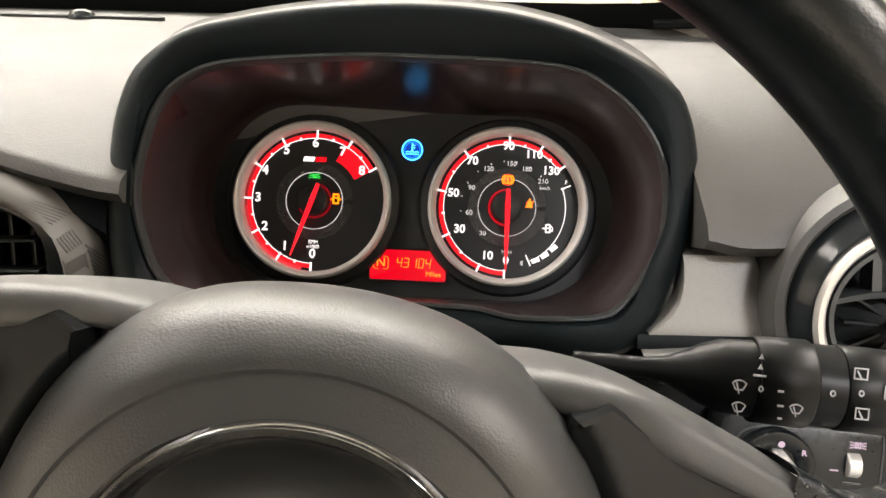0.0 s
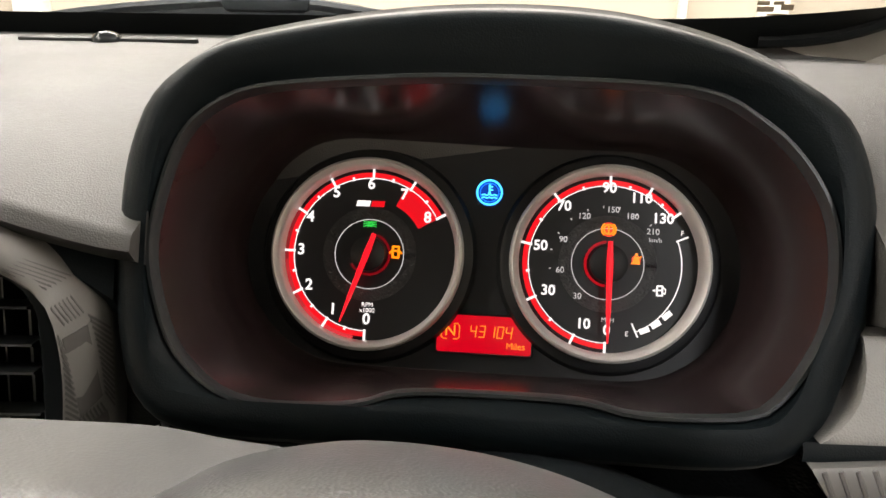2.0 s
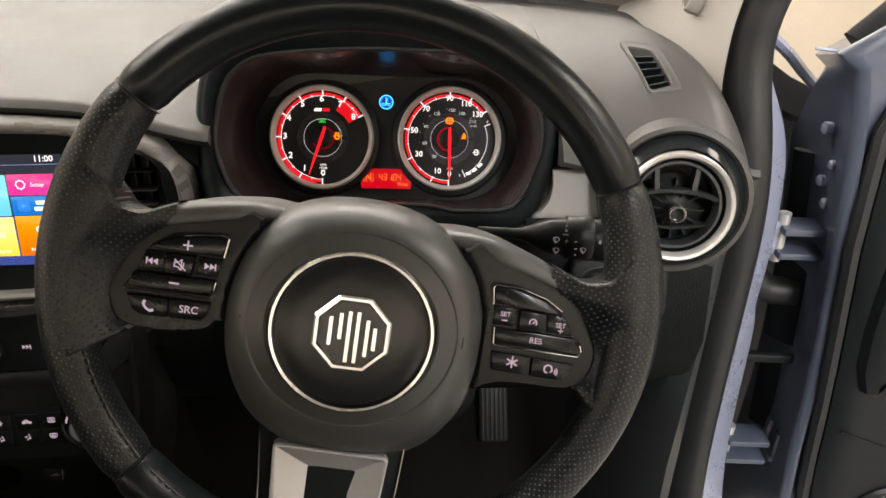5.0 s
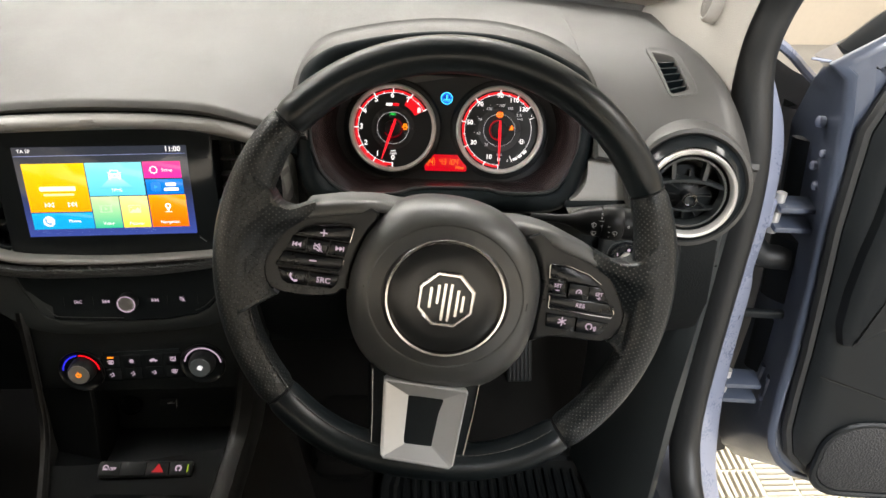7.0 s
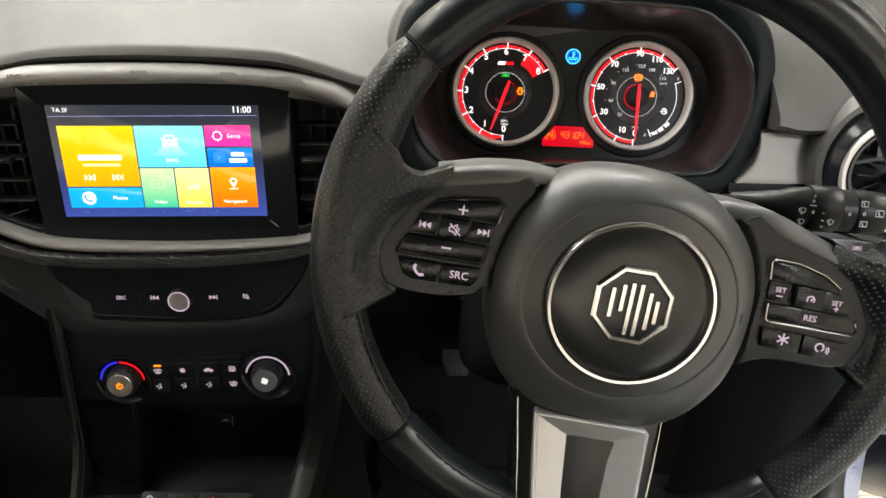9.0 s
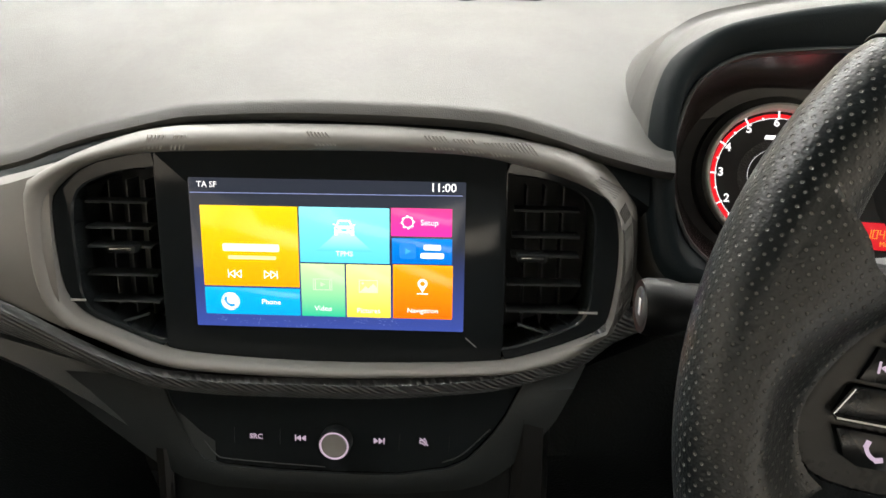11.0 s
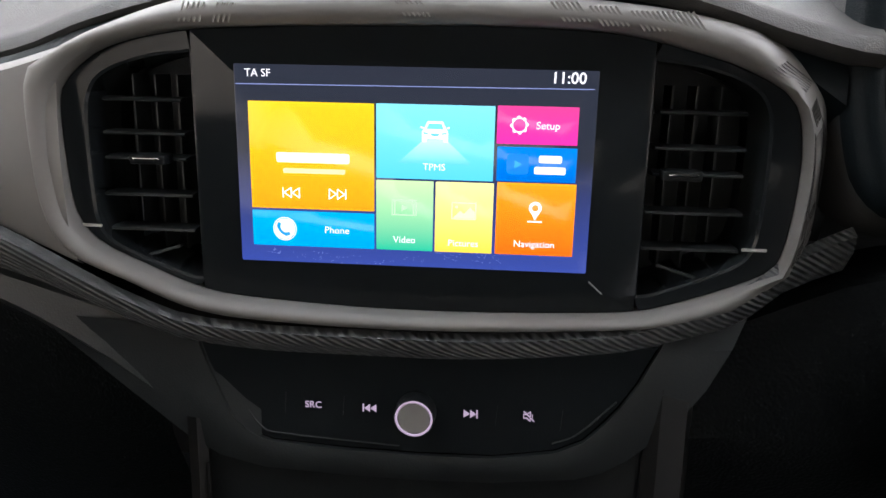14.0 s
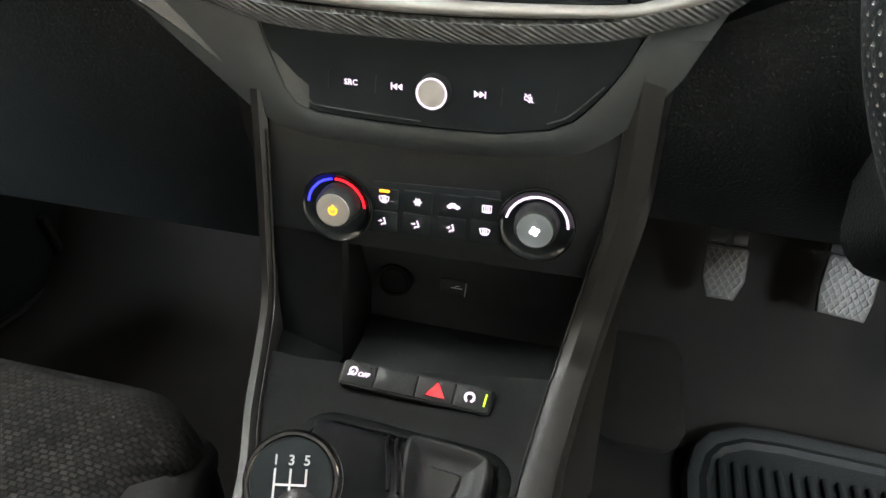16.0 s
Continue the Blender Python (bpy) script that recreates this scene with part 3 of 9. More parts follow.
        for a in range(0, 360, 90):
            c, d = math.cos(radians(a + 20)) * 0.30, math.sin(radians(a + 20)) * 0.30
            band(bm, circle(cx + s * c, cy + s * d, 0.21 * s, 12), circle(cx + s * c, cy + s * d, 0.11 * s, 12), z + a * 1e-7, z + 0.0003, 0.00004)
    elif kind == "power":
        stroke(bm, arc(cx, cy, 0.40 * s, 125, 415), w * 1.6, z)
        stroke(bm, q((0, 0.05), (0, 0.55)), w * 1.6, z + 0.00005)
    elif kind == "gear":
        teeth = [0.49 if k % 8 in (0, 1, 2) else 0.41 if k % 8 in (4, 5, 6) else 0.45 for k in range(64)]
        outer = [(cx + s * r * math.cos(2 * math.pi * k / 64), cy + s * r * math.sin(2 * math.pi * k / 64)) for k, r in enumerate(teeth)]
        band(bm, outer, circle(cx, cy, 0.33 * s, 64), z, z + 0.0003, 0.00004)
    elif kind == "pin":
        band(bm, [(cx + 0.30 * s * x, cy + 0.18 * s + 0.30 * s * y) for x, y in circle(0, 0, 1, 24)], circle(cx, cy + 0.18 * s, 0.15 * s, 24), z, z + 0.0003, 0.00005)
        tri([(-0.25, 0.04), (0, -0.40), (0.25, 0.04), (0, -0.02)])
        stroke(bm, q((-0.32, -0.46), (0.32, -0.46)), w * 0.7, z)
    elif kind == "car_front":
        stroke(bm, q((-0.46, 0.12), (-0.32, 0.44), (0.32, 0.44), (0.46, 0.12)), w * 1.1, z)
        tri([(-0.52, 0.14), (-0.60, 0.02), (-0.60, -0.46), (-0.40, -0.46), (-0.37, -0.32), (0.37, -0.32), (0.40, -0.46), (0.60, -0.46), (0.60, 0.02), (0.52, 0.14)])
        tri([(-0.68, 0.26), (-0.52, 0.22), (-0.52, 0.14), (-0.66, 0.17)])
        tri([(0.52, 0.22), (0.68, 0.26), (0.66, 0.17), (0.52, 0.14)])
    elif kind == "thermo":
        stroke(bm, q((0, 0.55), (0, -0.15)), w * 1.6, z)
        poly(bm, circle(cx, cy - 0.15 * s, 0.13 * s, 12), z + 0.0001)
        stroke(bm, q((0, 0.4), (0.25, 0.4)), w, z)
        stroke(bm, q((0, 0.15), (0.25, 0.15)), w, z)
        for d in (-0.28, -0.5):
            stroke(bm, q((-0.6, d), (-0.4, d + 0.08), (-0.2, d), (0, d + 0.08), (0.2, d), (0.4, d + 0.08), (0.6, d)), w, z + 0.0001)
    elif kind == "lamps":
        for sgn in (-1, 1):
            stroke(bm, [(cx + sgn * s * (0.25 + 0.25 * math.cos(radians(a))), cy + s * 0.32 * math.sin(radians(a))) for a in range(90, 271, 20)] + [(cx + sgn * 0.25 * s, cy + 0.32 * s)], w * 1.4, z)
            for d in (-0.35, 0, 0.35):
                stroke(bm, q((sgn * 0.4, d * 0.6), (sgn * 0.85, d)), w * 1.2, z)
    elif kind == "door_ajar":
        stroke(bm, q((-0.25, -0.45), (-0.25, 0.45), (0.25, 0.45), (0.25, -0.45), (-0.25, -0.45)), w * 1.8, z)
        stroke(bm, q((-0.25, 0.1), (0.25, 0.1)), w * 1.5, z + 0.00005)
        stroke(bm, q((-0.25, 0.15), (-0.5, -0.1)), w * 1.6, z)
        stroke(bm, q((0.25, 0.15), (0.5, -0.1)), w * 1.6, z)
    elif kind == "brake_warn":
        stroke(bm, circle(cx, cy, 0.36 * s, 20) + [(cx + 0.36 * s, cy)], w * 1.2, z)
        stroke(bm, q((0, 0.22), (0, -0.05)), w * 1.6, z)
        stroke(bm, q((0, -0.16), (0, -0.24)), w * 1.6, z)
        stroke(bm, arc(cx, cy, 0.52 * s, 130, 230), w * 1.4, z)
        stroke(bm, arc(cx, cy, 0.52 * s, -50, 50), w * 1.4, z)
    elif kind == "belt":
        poly(bm, circle(cx, cy + 0.35 * s, 0.13 * s, 10), z)
        tri([(-0.2, 0.2), (0.2, 0.2), (0.32, -0.45), (-0.32, -0.45)])
        stroke(bm, q((-0.4, -0.4), (0.4, 0.2)), w * 1.2, z + 0.0001)
    elif kind == "fuel":
        stroke(bm, q((-0.3, -0.45), (-0.3, 0.45), (0.2, 0.45), (0.2, -0.45), (-0.3, -0.45)), w * 1.6, z)
        stroke(bm, q((-0.3, 0.05), (0.2, 0.05)), w * 1.4, z + 0.00005)
        stroke(bm, q((0.25, 0.35), (0.48, 0.15), (0.48, -0.3), (0.25, -0.2)), w, z)
        tri([(-0.75, 0), (-0.45, 0.15), (-0.45, -0.15)])
    elif kind == "film":
        stroke(bm, q((-0.7, -0.42), (-0.7, 0.42), (0.7, 0.42), (0.7, -0.42), (-0.7, -0.42)), w * 0.6, z)
        stroke(bm, q((-0.55, -0.42), (-0.55, 0.42)), w * 0.8, z + 0.00005)
        stroke(bm, q((0.55, -0.42), (0.55, 0.42)), w * 0.8, z + 0.00005)
        tri([(-0.15, -0.18), (0.2, 0), (-0.15, 0.18)])
    elif kind == "photo":
        stroke(bm, q((-0.65, -0.45), (-0.65, 0.45), (0.65, 0.45), (0.65, -0.45), (-0.65, -0.45)), w * 0.5, z)
        tri([(-0.6, -0.4), (-0.2, 0.0), (0.0, -0.15), (0.35, 0.2), (0.6, -0.05), (0.6, -0.4)])
        poly(bm, circle(cx - 0.4 * s, cy + 0.22 * s, 0.08 * s, 10), z)
    return bm

# ---- the hall round the car ----
bm = bmesh.new()
box(bm, (-30, -30, -0.2), (30, 30, 0.0), 0.01)
solo("ground", bm, M["concrete"], "plain grey hall floor under the parked car", "floor", "structure")
for name, lo, hi in (
    ("wall_north", (-6, 4.4, 0), (6, 4.6, 3.4)),
    ("wall_south", (-6, -5.6, 0), (6, -5.4, 3.4)),
    ("wall_east", (4.4, -5.4, 0), (4.6, 4.4, 3.4)),
    ("wall_west", (-4.6, -5.4, 0), (-4.4, 4.4, 3.4)),
):
    solo(name, box(bmesh.new(), lo, hi, 0.004), M["wall"], "cream painted hall wall in bright light", "wall", "structure")
solo("ceiling", box(bmesh.new(), (-6, -5.6, 3.4), (6, 4.6, 3.5), 0.004), M["ceiling"], "white board ceiling of the hall", "ceiling", "structure")
for x, w in ((-2.52, 0.17), (1.13, 0.03), (1.62, 0.14)):
    solo("trim_post", box(bmesh.new(), (x - w / 2, 4.30, 0), (x + w / 2, 4.41, 3.4), 0.008), M["white"], "white upright post on the cream wall", "post", "structure")


def floor_grid():
    """A cream plastic grid tile: a rim with slanted slats that change direction square by square."""
    g = thing("floor_grid", pose(0.45, 0.45, 0.0), "cream ribbed plastic grid tiles on the hall floor", "floor grid", "", "structure")
    bm = bmesh.new()
    for i in range(9):
        for j in range(9):
            for k in range(5):
                d = 0.016 * k + 0.006
                if (i // 4 + j // 4) % 2:
                    box(bm, (0.08 * i + d, 0.08 * j + 0.003, 0.002), (0.08 * i + d + 0.008, 0.08 * j + 0.077, 0.018), 0.001)
                else:
                    box(bm, (0.08 * i + 0.003, 0.08 * j + d, 0.002), (0.08 * i + 0.077, 0.08 * j + d + 0.008, 0.018), 0.001)
    tagged(part("slats", bm, M["tilebeige"], g), kind="stuff")
    bm = bmesh.new()
    for i in range(10):
        box(bm, (0.08 * i - 0.003, 0, 0.001), (0.08 * i + 0.003, 0.72, 0.014), 0.001)
        box(bm, (0, 0.08 * i - 0.003, 0.0015), (0.72, 0.08 * i + 0.003, 0.0135), 0.001)
    part("rim", bm, M["tilebeige"], g)
    return g


floor_grid()

# ---- the car's shell ----
shell = thing("car_shell", pose(0, 0, 0), "pale lilac-blue car body round the cabin", "car body")
# roof is never in view; added to block light and give dark reflections
bm = bmesh.new()
rows = []
for y, z, w in ((0.22, 1.440, 0.60), (0.0, 1.490, 0.68), (-0.6, 1.53, 0.71), (-1.4, 1.50, 0.69), (-1.9, 1.40, 0.62)):
    rows.append([(-0.363 + w * s, y, z - 0.05 * abs(s) ** 3) for s in (-1, -0.8, -0.5, 0, 0.5, 0.8, 1)])
loft(bm, rows, False)
loft(bm, [[(x, y, z + 0.03) for x, y, z in r] for r in rows], False)
part("roof", bm, M["lining"], shell, "unseen dark roof added to shade the cabin")
bm = bmesh.new()
box(bm, (-1.12, -1.9, 0.28), (-1.06, 0.95, 0.98), 0.02)
part("passenger_door_card", bm, M["deep"], shell, "dark plastic passenger door card")
bm = bmesh.new()
tube(bm, spline([(-1.055, 0.40, 0.50), (-1.052, 0.47, 0.375), (-1.05, 0.53, 0.351), (-1.05, 0.638, 0.329), (-1.05, 0.698, 0.339), (-1.05, 0.714, 0.372), (-1.05, 0.705, 0.44)], 6, False), 0.006, 8)
part("door_pocket_rim", bm, M["rail"], shell, "satin rim of the door pocket")
# unseen panel added to close the car at the back
bm = bmesh.new()
box(bm, (-1.1, -1.95, 0.3), (0.4, -1.85, 1.0), 0.02)
part("rear_panel", bm, M["deep"], shell)
bm = bmesh.new()
rows = []
for y, z in ((-1.9, 0.325), (0.60, 0.325), (0.66, 0.334), (0.70, 0.358), (0.82, 0.50), (0.86, 0.62), (0.88, 0.95)):
    rows.append([(-1.08 + 1.46 * i / 30, y + 0.004 * math.sin(7 * i), z + 0.003 * math.sin(3.1 * i + 8 * y)) for i in range(31)])
loft(bm, rows, False)
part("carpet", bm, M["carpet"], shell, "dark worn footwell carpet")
bm = bmesh.new()
box(bm, (-0.215, 0.56, 0.34), (-0.10, 0.74, 0.40), 0.03)
part("footrest", bm, M["carpet"], shell, "carpeted rest beside the clutch pedal")
bm = bmesh.new()
box(bm, (0.355, -1.0, 0.30), (0.42, 0.60, 0.40), 0.02)
part("sill", bm, M["paint"], shell, "pale lilac-blue painted door sill")
# no such wall in the car; added to block light from the rear
part("added_rear_screen", box(bmesh.new(), (-1.06, -0.66, 0.30), (0.38, -0.62, 1.04), 0.01), M["deep"], shell, "unseen dark wall added to cut light from behind")
# bonnet beyond the windscreen
bm = bmesh.new()
rows = []
for y, z in ((0.88, 1.095), (1.0, 1.115), (1.2, 1.135), (1.45, 1.11), (1.7, 0.98), (1.75, 0.5)):
    rows.append([(-0.363 + 0.72 * s, y - 0.10 * s * s, z - 0.05 * s ** 4 + 0.028 * math.exp(-((abs(s) - 0.75) / 0.22) ** 2)) for s in [i / 12 - 1 for i in range(25)]])
loft(bm, rows, False)
part("bonnet", bm, M["paint"], shell, "pale lilac-blue bonnet seen through the windscreen")

# front door aperture of the body: painted flange and rubber seal
seal_line = [(0.325, 0.10, 1.455), (0.345, 0.30, 1.365), (0.349, 0.42, 1.270), (0.347, 0.480, 1.190), (0.340, 0.492, 1.135), (0.342, 0.490, 1.090), (0.353, 0.474, 1.010), (0.359, 0.470, 0.940), (0.360, 0.470, 0.850), (0.360, 0.470, 0.740), (0.361, 0.468, 0.630), (0.362, 0.458, 0.560), (0.362, 0.430, 0.515), (0.362, 0.395, 0.487), (0.363, 0.300, 0.440), (0.365, 0.10, 0.412), (0.366, -0.5, 0.405)]
bm = bmesh.new()
tube(bm, spline(seal_line, 8, False), 0.0185, 12, flat=1.25)
seal = thing("door_seal", pose(0, 0, 0), "black rubber door seal round the open driver door", "door seal")
part("bulb", bm, M["rubber"], seal)
part("lip", tube(bmesh.new(), spline([(x + 0.013, y - 0.010, z) for x, y, z in seal_line], 8, False), 0.006, 8), M["rubber"], seal)
bm = bmesh.new()
FL = [(0.362, 0.512, 1.098, 0.002), (0.362, 0.500, 1.070, 0.020), (0.363, 0.482, 1.03, 0.040), (0.366, 0.472, 0.98, 0.046), (0.366, 0.466, 0.90, 0.048), (0.366, 0.466, 0.84, 0.046), (0.366, 0.466, 0.80, 0.056), (0.366, 0.466, 0.70, 0.062), (0.367, 0.464, 0.64, 0.062), (0.372, 0.450, 0.56, 0.055), (0.378, 0.415, 0.48, 0.060), (0.382, 0.33, 0.42, 0.07), (0.384, 0.10, 0.395, 0.07), (0.384, -0.6, 0.395, 0.07)]
FL = spline([(x + 0.008 * max(0.0, min(1.0, (z - 0.45) / 0.1)), y, z, w) for x, y, z, w in FL], 6, False)
loft(bm, [[(x - 0.010, y - 0.004, z) for x, y, z, w in FL], [(x, y, z) for x, y, z, w in FL], [(x + w * 0.60, y + w * 0.25, z - 0.002) for x, y, z, w in FL], [(x + w * 0.68, y + w * 0.36, z - 0.002) for x, y, z, w in FL], [(x + w * 0.70, y + w * 0.4 + 0.05, z) for x, y, z, w in FL]], False)
part("door_flange", bm, M["paint"], shell, "pale lilac-blue painted pillar flange")
part("flange_joint", tube(bmesh.new(), [(0.372, 0.466, 0.752), (0.390, 0.487, 0.750), (0.408, 0.510, 0.748)], 0.0012, 6), M["rail"], shell)
bm = bmesh.new()
rows = []
for z in (1.10, 1.06, 1.0, 0.8, 0.5, 0.3):
    rows.append([(0.375, 0.610, z), (0.42, 0.625, z - 0.02 * (z > 1.05)), (0.47, 0.64, z - 0.05 * (z > 1.05)), (0.56, 0.66, z - 0.09 * (z > 1.05))])
loft(bm, rows, False)
part("wheel_arch_panel", bm, M["rubber"], shell, "black inner panel behind the wing edge")
bm = bmesh.new()
tube(bm, spline([(0.372, 0.560, 1.113), (0.392, 0.562, 1.112), (0.404, 0.568, 1.106), (0.432, 0.585, 1.088), (0.461, 0.603, 1.066), (0.52, 0.63, 1.02), (0.56, 0.65, 0.97)], 5, False), 0.0065, 8)
part("front_wing", bm, M["paint"], shell, "pale lilac-blue front wing edge")


def screen_line(s, k):
    """A point of the windscreen: s from -1 to 1 across, k from 0 at the foot to 1 at the roof."""
    h = 0.672 - 0.12 * k
    y = 0.800 - 0.115 * s * s - (0.59 + 0.03 * s * s) * k
    z = 1.131 + 0.320 * k - 0.012 * s * s * k + 0.022 * math.sin(math.pi * k)
    return Vector((-0.363 + h * s, y, z))


def pillar_rows():
    return [
        [(0.262, 0.715, 1.114), (0.283, 0.640, 1.102), (0.297, 0.565, 1.078), (0.306, 0.500, 1.058), (0.3120, 0.460, 1.040)],
        [(0.280, 0.690, 1.126), (0.292, 0.630, 1.122), (0.302, 0.565, 1.108), (0.308, 0.515, 1.095), (0.3135, 0.476, 1.085)],
        [(0.295, 0.662, 1.137), (0.300, 0.620, 1.139), (0.305, 0.565, 1.135), (0.310, 0.520, 1.128), (0.3150, 0.480, 1.120)],
        [(0.301, 0.625, 1.155), (0.304, 0.600, 1.158), (0.307, 0.560, 1.156), (0.312, 0.520, 1.153), (0.3180, 0.480, 1.150)],
        [(0.294, 0.575, 1.186), (0.299, 0.560, 1.190), (0.307, 0.535, 1.190), (0.315, 0.505, 1.190), (0.3240, 0.474, 1.188)],
        [(0.275, 0.515, 1.222), (0.283, 0.505, 1.227), (0.299, 0.490, 1.230), (0.314, 0.472, 1.231), (0.3300, 0.452, 1.228)],
        [(0.250, 0.430, 1.275), (0.257, 0.418, 1.282), (0.292, 0.415, 1.292), (0.320, 0.405, 1.300), (0.3400, 0.400, 1.300)],
        [(0.225, 0.290, 1.365), (0.229, 0.275, 1.372), (0.280, 0.280, 1.385), (0.320, 0.275, 1.395), (0.3450, 0.270, 1.390)],
        [(0.185, 0.080, 1.450), (0.190, 0.065, 1.455), (0.250, 0.080, 1.465), (0.300, 0.080, 1.470), (0.3300, 0.080, 1.470)],
    ]


def a_pillar(mirror=False):
    rows = pillar_rows()
    for r in rows:
        # the trim runs on behind the edge of the glass
        g = screen_line(1.0, (0.685 - r[0][1]) / 0.62)
        r.insert(0, (max(g.x, r[0][0] - 0.004) + 0.006, g.y + 0.012, max(g.z, r[0][2]) + 0.008))
    cols = [spline([r[i] for r in rows], 6, False) for i in range(6)]
    rows = [spline(list(r), 4, False) for r in zip(*cols)]
    if mirror:
        rows = [[(-0.726 - x, y, z) for x, y, z in r] for r in rows]
    p = thing("windscreen_pillar", pose(0, 0, 0), "light beige-grey moulded windscreen pillar trim", "pillar trim")
    part("trim_cover", loft(bmesh.new(), rows, False), M["pillar"], p)
    return p


pillar = a_pillar()
a_pillar(True)
# tweeter pod on the pillar
tw = seat_at((0.3035, 0.545, 1.1640), 8, -80, -6)
pod = thing("tweeter_pod", tw, "slim oval tweeter pod with mesh grille on pillar trim", "tweeter")
part("housing", loft(bmesh.new(), [at(circle(0, 0, w * 0.66, 32, h), z) for w, h, z in ((0.0185, 0.0300, -0.010), (0.0180, 0.0292, 0.000), (0.0168, 0.0278, 0.0055), (0.0152, 0.0258, 0.0085), (0.0140, 0.0240, 0.0090), (0.0134, 0.0232, 0.0078))], True, True, False), M["pillar"], pod)
bm = loft(bmesh.new(), [at(circle(0, 0, w * 0.66, 32, h), z) for w, h, z in ((0.0135, 0.0233, 0.0078), (0.0100, 0.0175, 0.0096), (0.0045, 0.0080, 0.0104))], True, True, True)
part("grille", bm, mat("tweeter_mesh", (0.16, 0.152, 0.140), 0.6, grain=1.0, gscale=1100), pod, "fine mesh tweeter grille")

# windscreen glass, its black edge band and the sticker
glass, gn, gl, gb = nodes_of("windscreen_glass")
gb.inputs["Transmission Weight"].default_value = 1.0
gb.inputs["Roughness"].default_value = 0.0
gb.inputs["IOR"].default_value = 1.45
gb.inputs["Base Color"].default_value = (0.97, 0.99, 0.98, 1)


wind = thing("windscreen", pose(0, 0, 0), "clear laminated windscreen with black edge band", "windscreen")
bm = bmesh.new()
G = [[screen_line(i / 12 - 1, j / 8) for i in range(25)] for j in range(9)]
outer = [[p + Vector((0, 0.003, 0.004)) for p in r] for r in G]
va = [[bm.verts.new(p) for p in r] for r in G]
vb = [[bm.verts.new(p) for p in r] for r in outer]
for j in range(8):
    for i in range(24):
        bm.faces.new((va[j][i], va[j][i + 1], va[j + 1][i + 1], va[j + 1][i]))
        bm.faces.new((vb[j][i], vb[j + 1][i], vb[j + 1][i + 1], vb[j][i + 1]))
edge = [(0, i) for i in range(25)] + [(j, 24) for j in range(1, 9)] + [(8, i) for i in range(23, -1, -1)] + [(j, 0) for j in range(7, 0, -1)]
for (j, i), (j2, i2) in zip(edge, edge[1:] + edge[:1]):
    bm.faces.new((va[j][i], vb[j][i], vb[j2][i2], va[j2][i2]))
pane = part("pane", bm, glass, wind)
pane.visible_shadow = False
bm = bmesh.new()
foot = [screen_line(i / 16 - 1, 0.0) for i in range(33)]
side = [screen_line(1.0, k / 10) for k in range(1, 11)]
side_l = [screen_line(-1.0, k / 10) for k in range(10, 0, -1)]
line = side_l + foot + side
rings = []
for n, p in enumerate(line):
    i = n - 10
    corner = 0.030 * math.exp(-(min(abs(i), abs(i - 32)) / 2.2) ** 2) if -10 <= i <= 42 else 0
    inward = Vector((0, -0.030 - corner, 0.016 + corner * 0.4)) if 0 <= i <= 32 else Vector((-0.016 if i > 32 else 0.016, 0, 0))
    if i in (0, 32):
        inward = Vector((0.02 if i == 0 else -0.02, -0.05, 0.03))
    rings.append([p + Vector((0, -0.002, -0.004)), p + inward * 0.6 + Vector((0, -0.003, 0)), p + inward + Vector((0, -0.003, 0))])
loft(bm, rings, False)
part("edge_band", bm, M["black"], wind, "black printed windscreen edge")
# rounded lower corners of the glass
for sg in (1, -1):
    A_, B_, C_ = screen_line(sg * 0.84, 0.006), screen_line(sg * 0.992, 0.004), screen_line(sg * 0.985, 0.20)
    bend_ = [A_ * (1 - t) ** 2 + B_ * 2 * t * (1 - t) + C_ * t * t + Vector((0, -0.008, 0)) for t in [i / 14 for i in range(15)]]
    part("corner_band", tube(bmesh.new(), [tuple(p) for p in bend_], 0.0055, 8), M["black"], wind)
    out_ = screen_line(sg * 1.03, -0.05) + Vector((0, -0.03, -0.02))
    bm = bmesh.new()
    loft(bm, [[tuple(p + Vector((0, 0.002, 0))) for p in bend_], [tuple(p.lerp(out_, 0.9) + Vector((0, 0.004, 0))) for p in bend_]], False)
    part("corner_cover", bm, M["pillar"], wind, "beige-grey trim in the glass corner")
across, upward = (screen_line(0.87, 0.07) - screen_line(0.80, 0.07)).normalized(), (screen_line(0.835, 0.10) - screen_line(0.835, 0.04)).normalized()
inward = across.cross(upward).normalized()
upward = inward.cross(across)
st = Matrix.Translation(screen_line(0.832, 0.085) + inward * 0.0015) @ Matrix((across, upward, inward)).transposed().to_4x4() @ Matrix.Diagonal((0.68, 1.0, 1.0, 1.0))
label_ob = thing("windscreen_sticker", st, "small clear sticker with brown print on the windscreen", "sticker")
# small rows of unreadable print, a darker block and a ragged round mark
STICKER = [(-0.0285, 0.0220, 0.012, 0.0050), (-0.006, 0.0225, 0.010, 0.0022), (0.012, 0.0225, 0.018, 0.0020), (-0.006, 0.0150, 0.014, 0.0032), (0.016, 0.0150, 0.014, 0.0038), (0.004, 0.0090, 0.026, 0.0016), (0.018, 0.0100, 0.006, 0.0016), (0.002, 0.0040, 0.030, 0.0016), (0.006, -0.0010, 0.022, 0.0016), (-0.001, -0.0070, 0.012, 0.0052), (0.013, -0.0070, 0.010, 0.0042), (0.002, -0.0145, 0.016, 0.0064), (0.022, -0.0120, 0.012, 0.0070), (0.014, -0.0210, 0.020, 0.0024)]
for x, y, w, h in STICKER:
    part("printed_bar", poly(bmesh.new(), rrect(x, y, w, h, 0.0006, 1), 0.0, 0.0002), M["inkbrown"], label_ob)


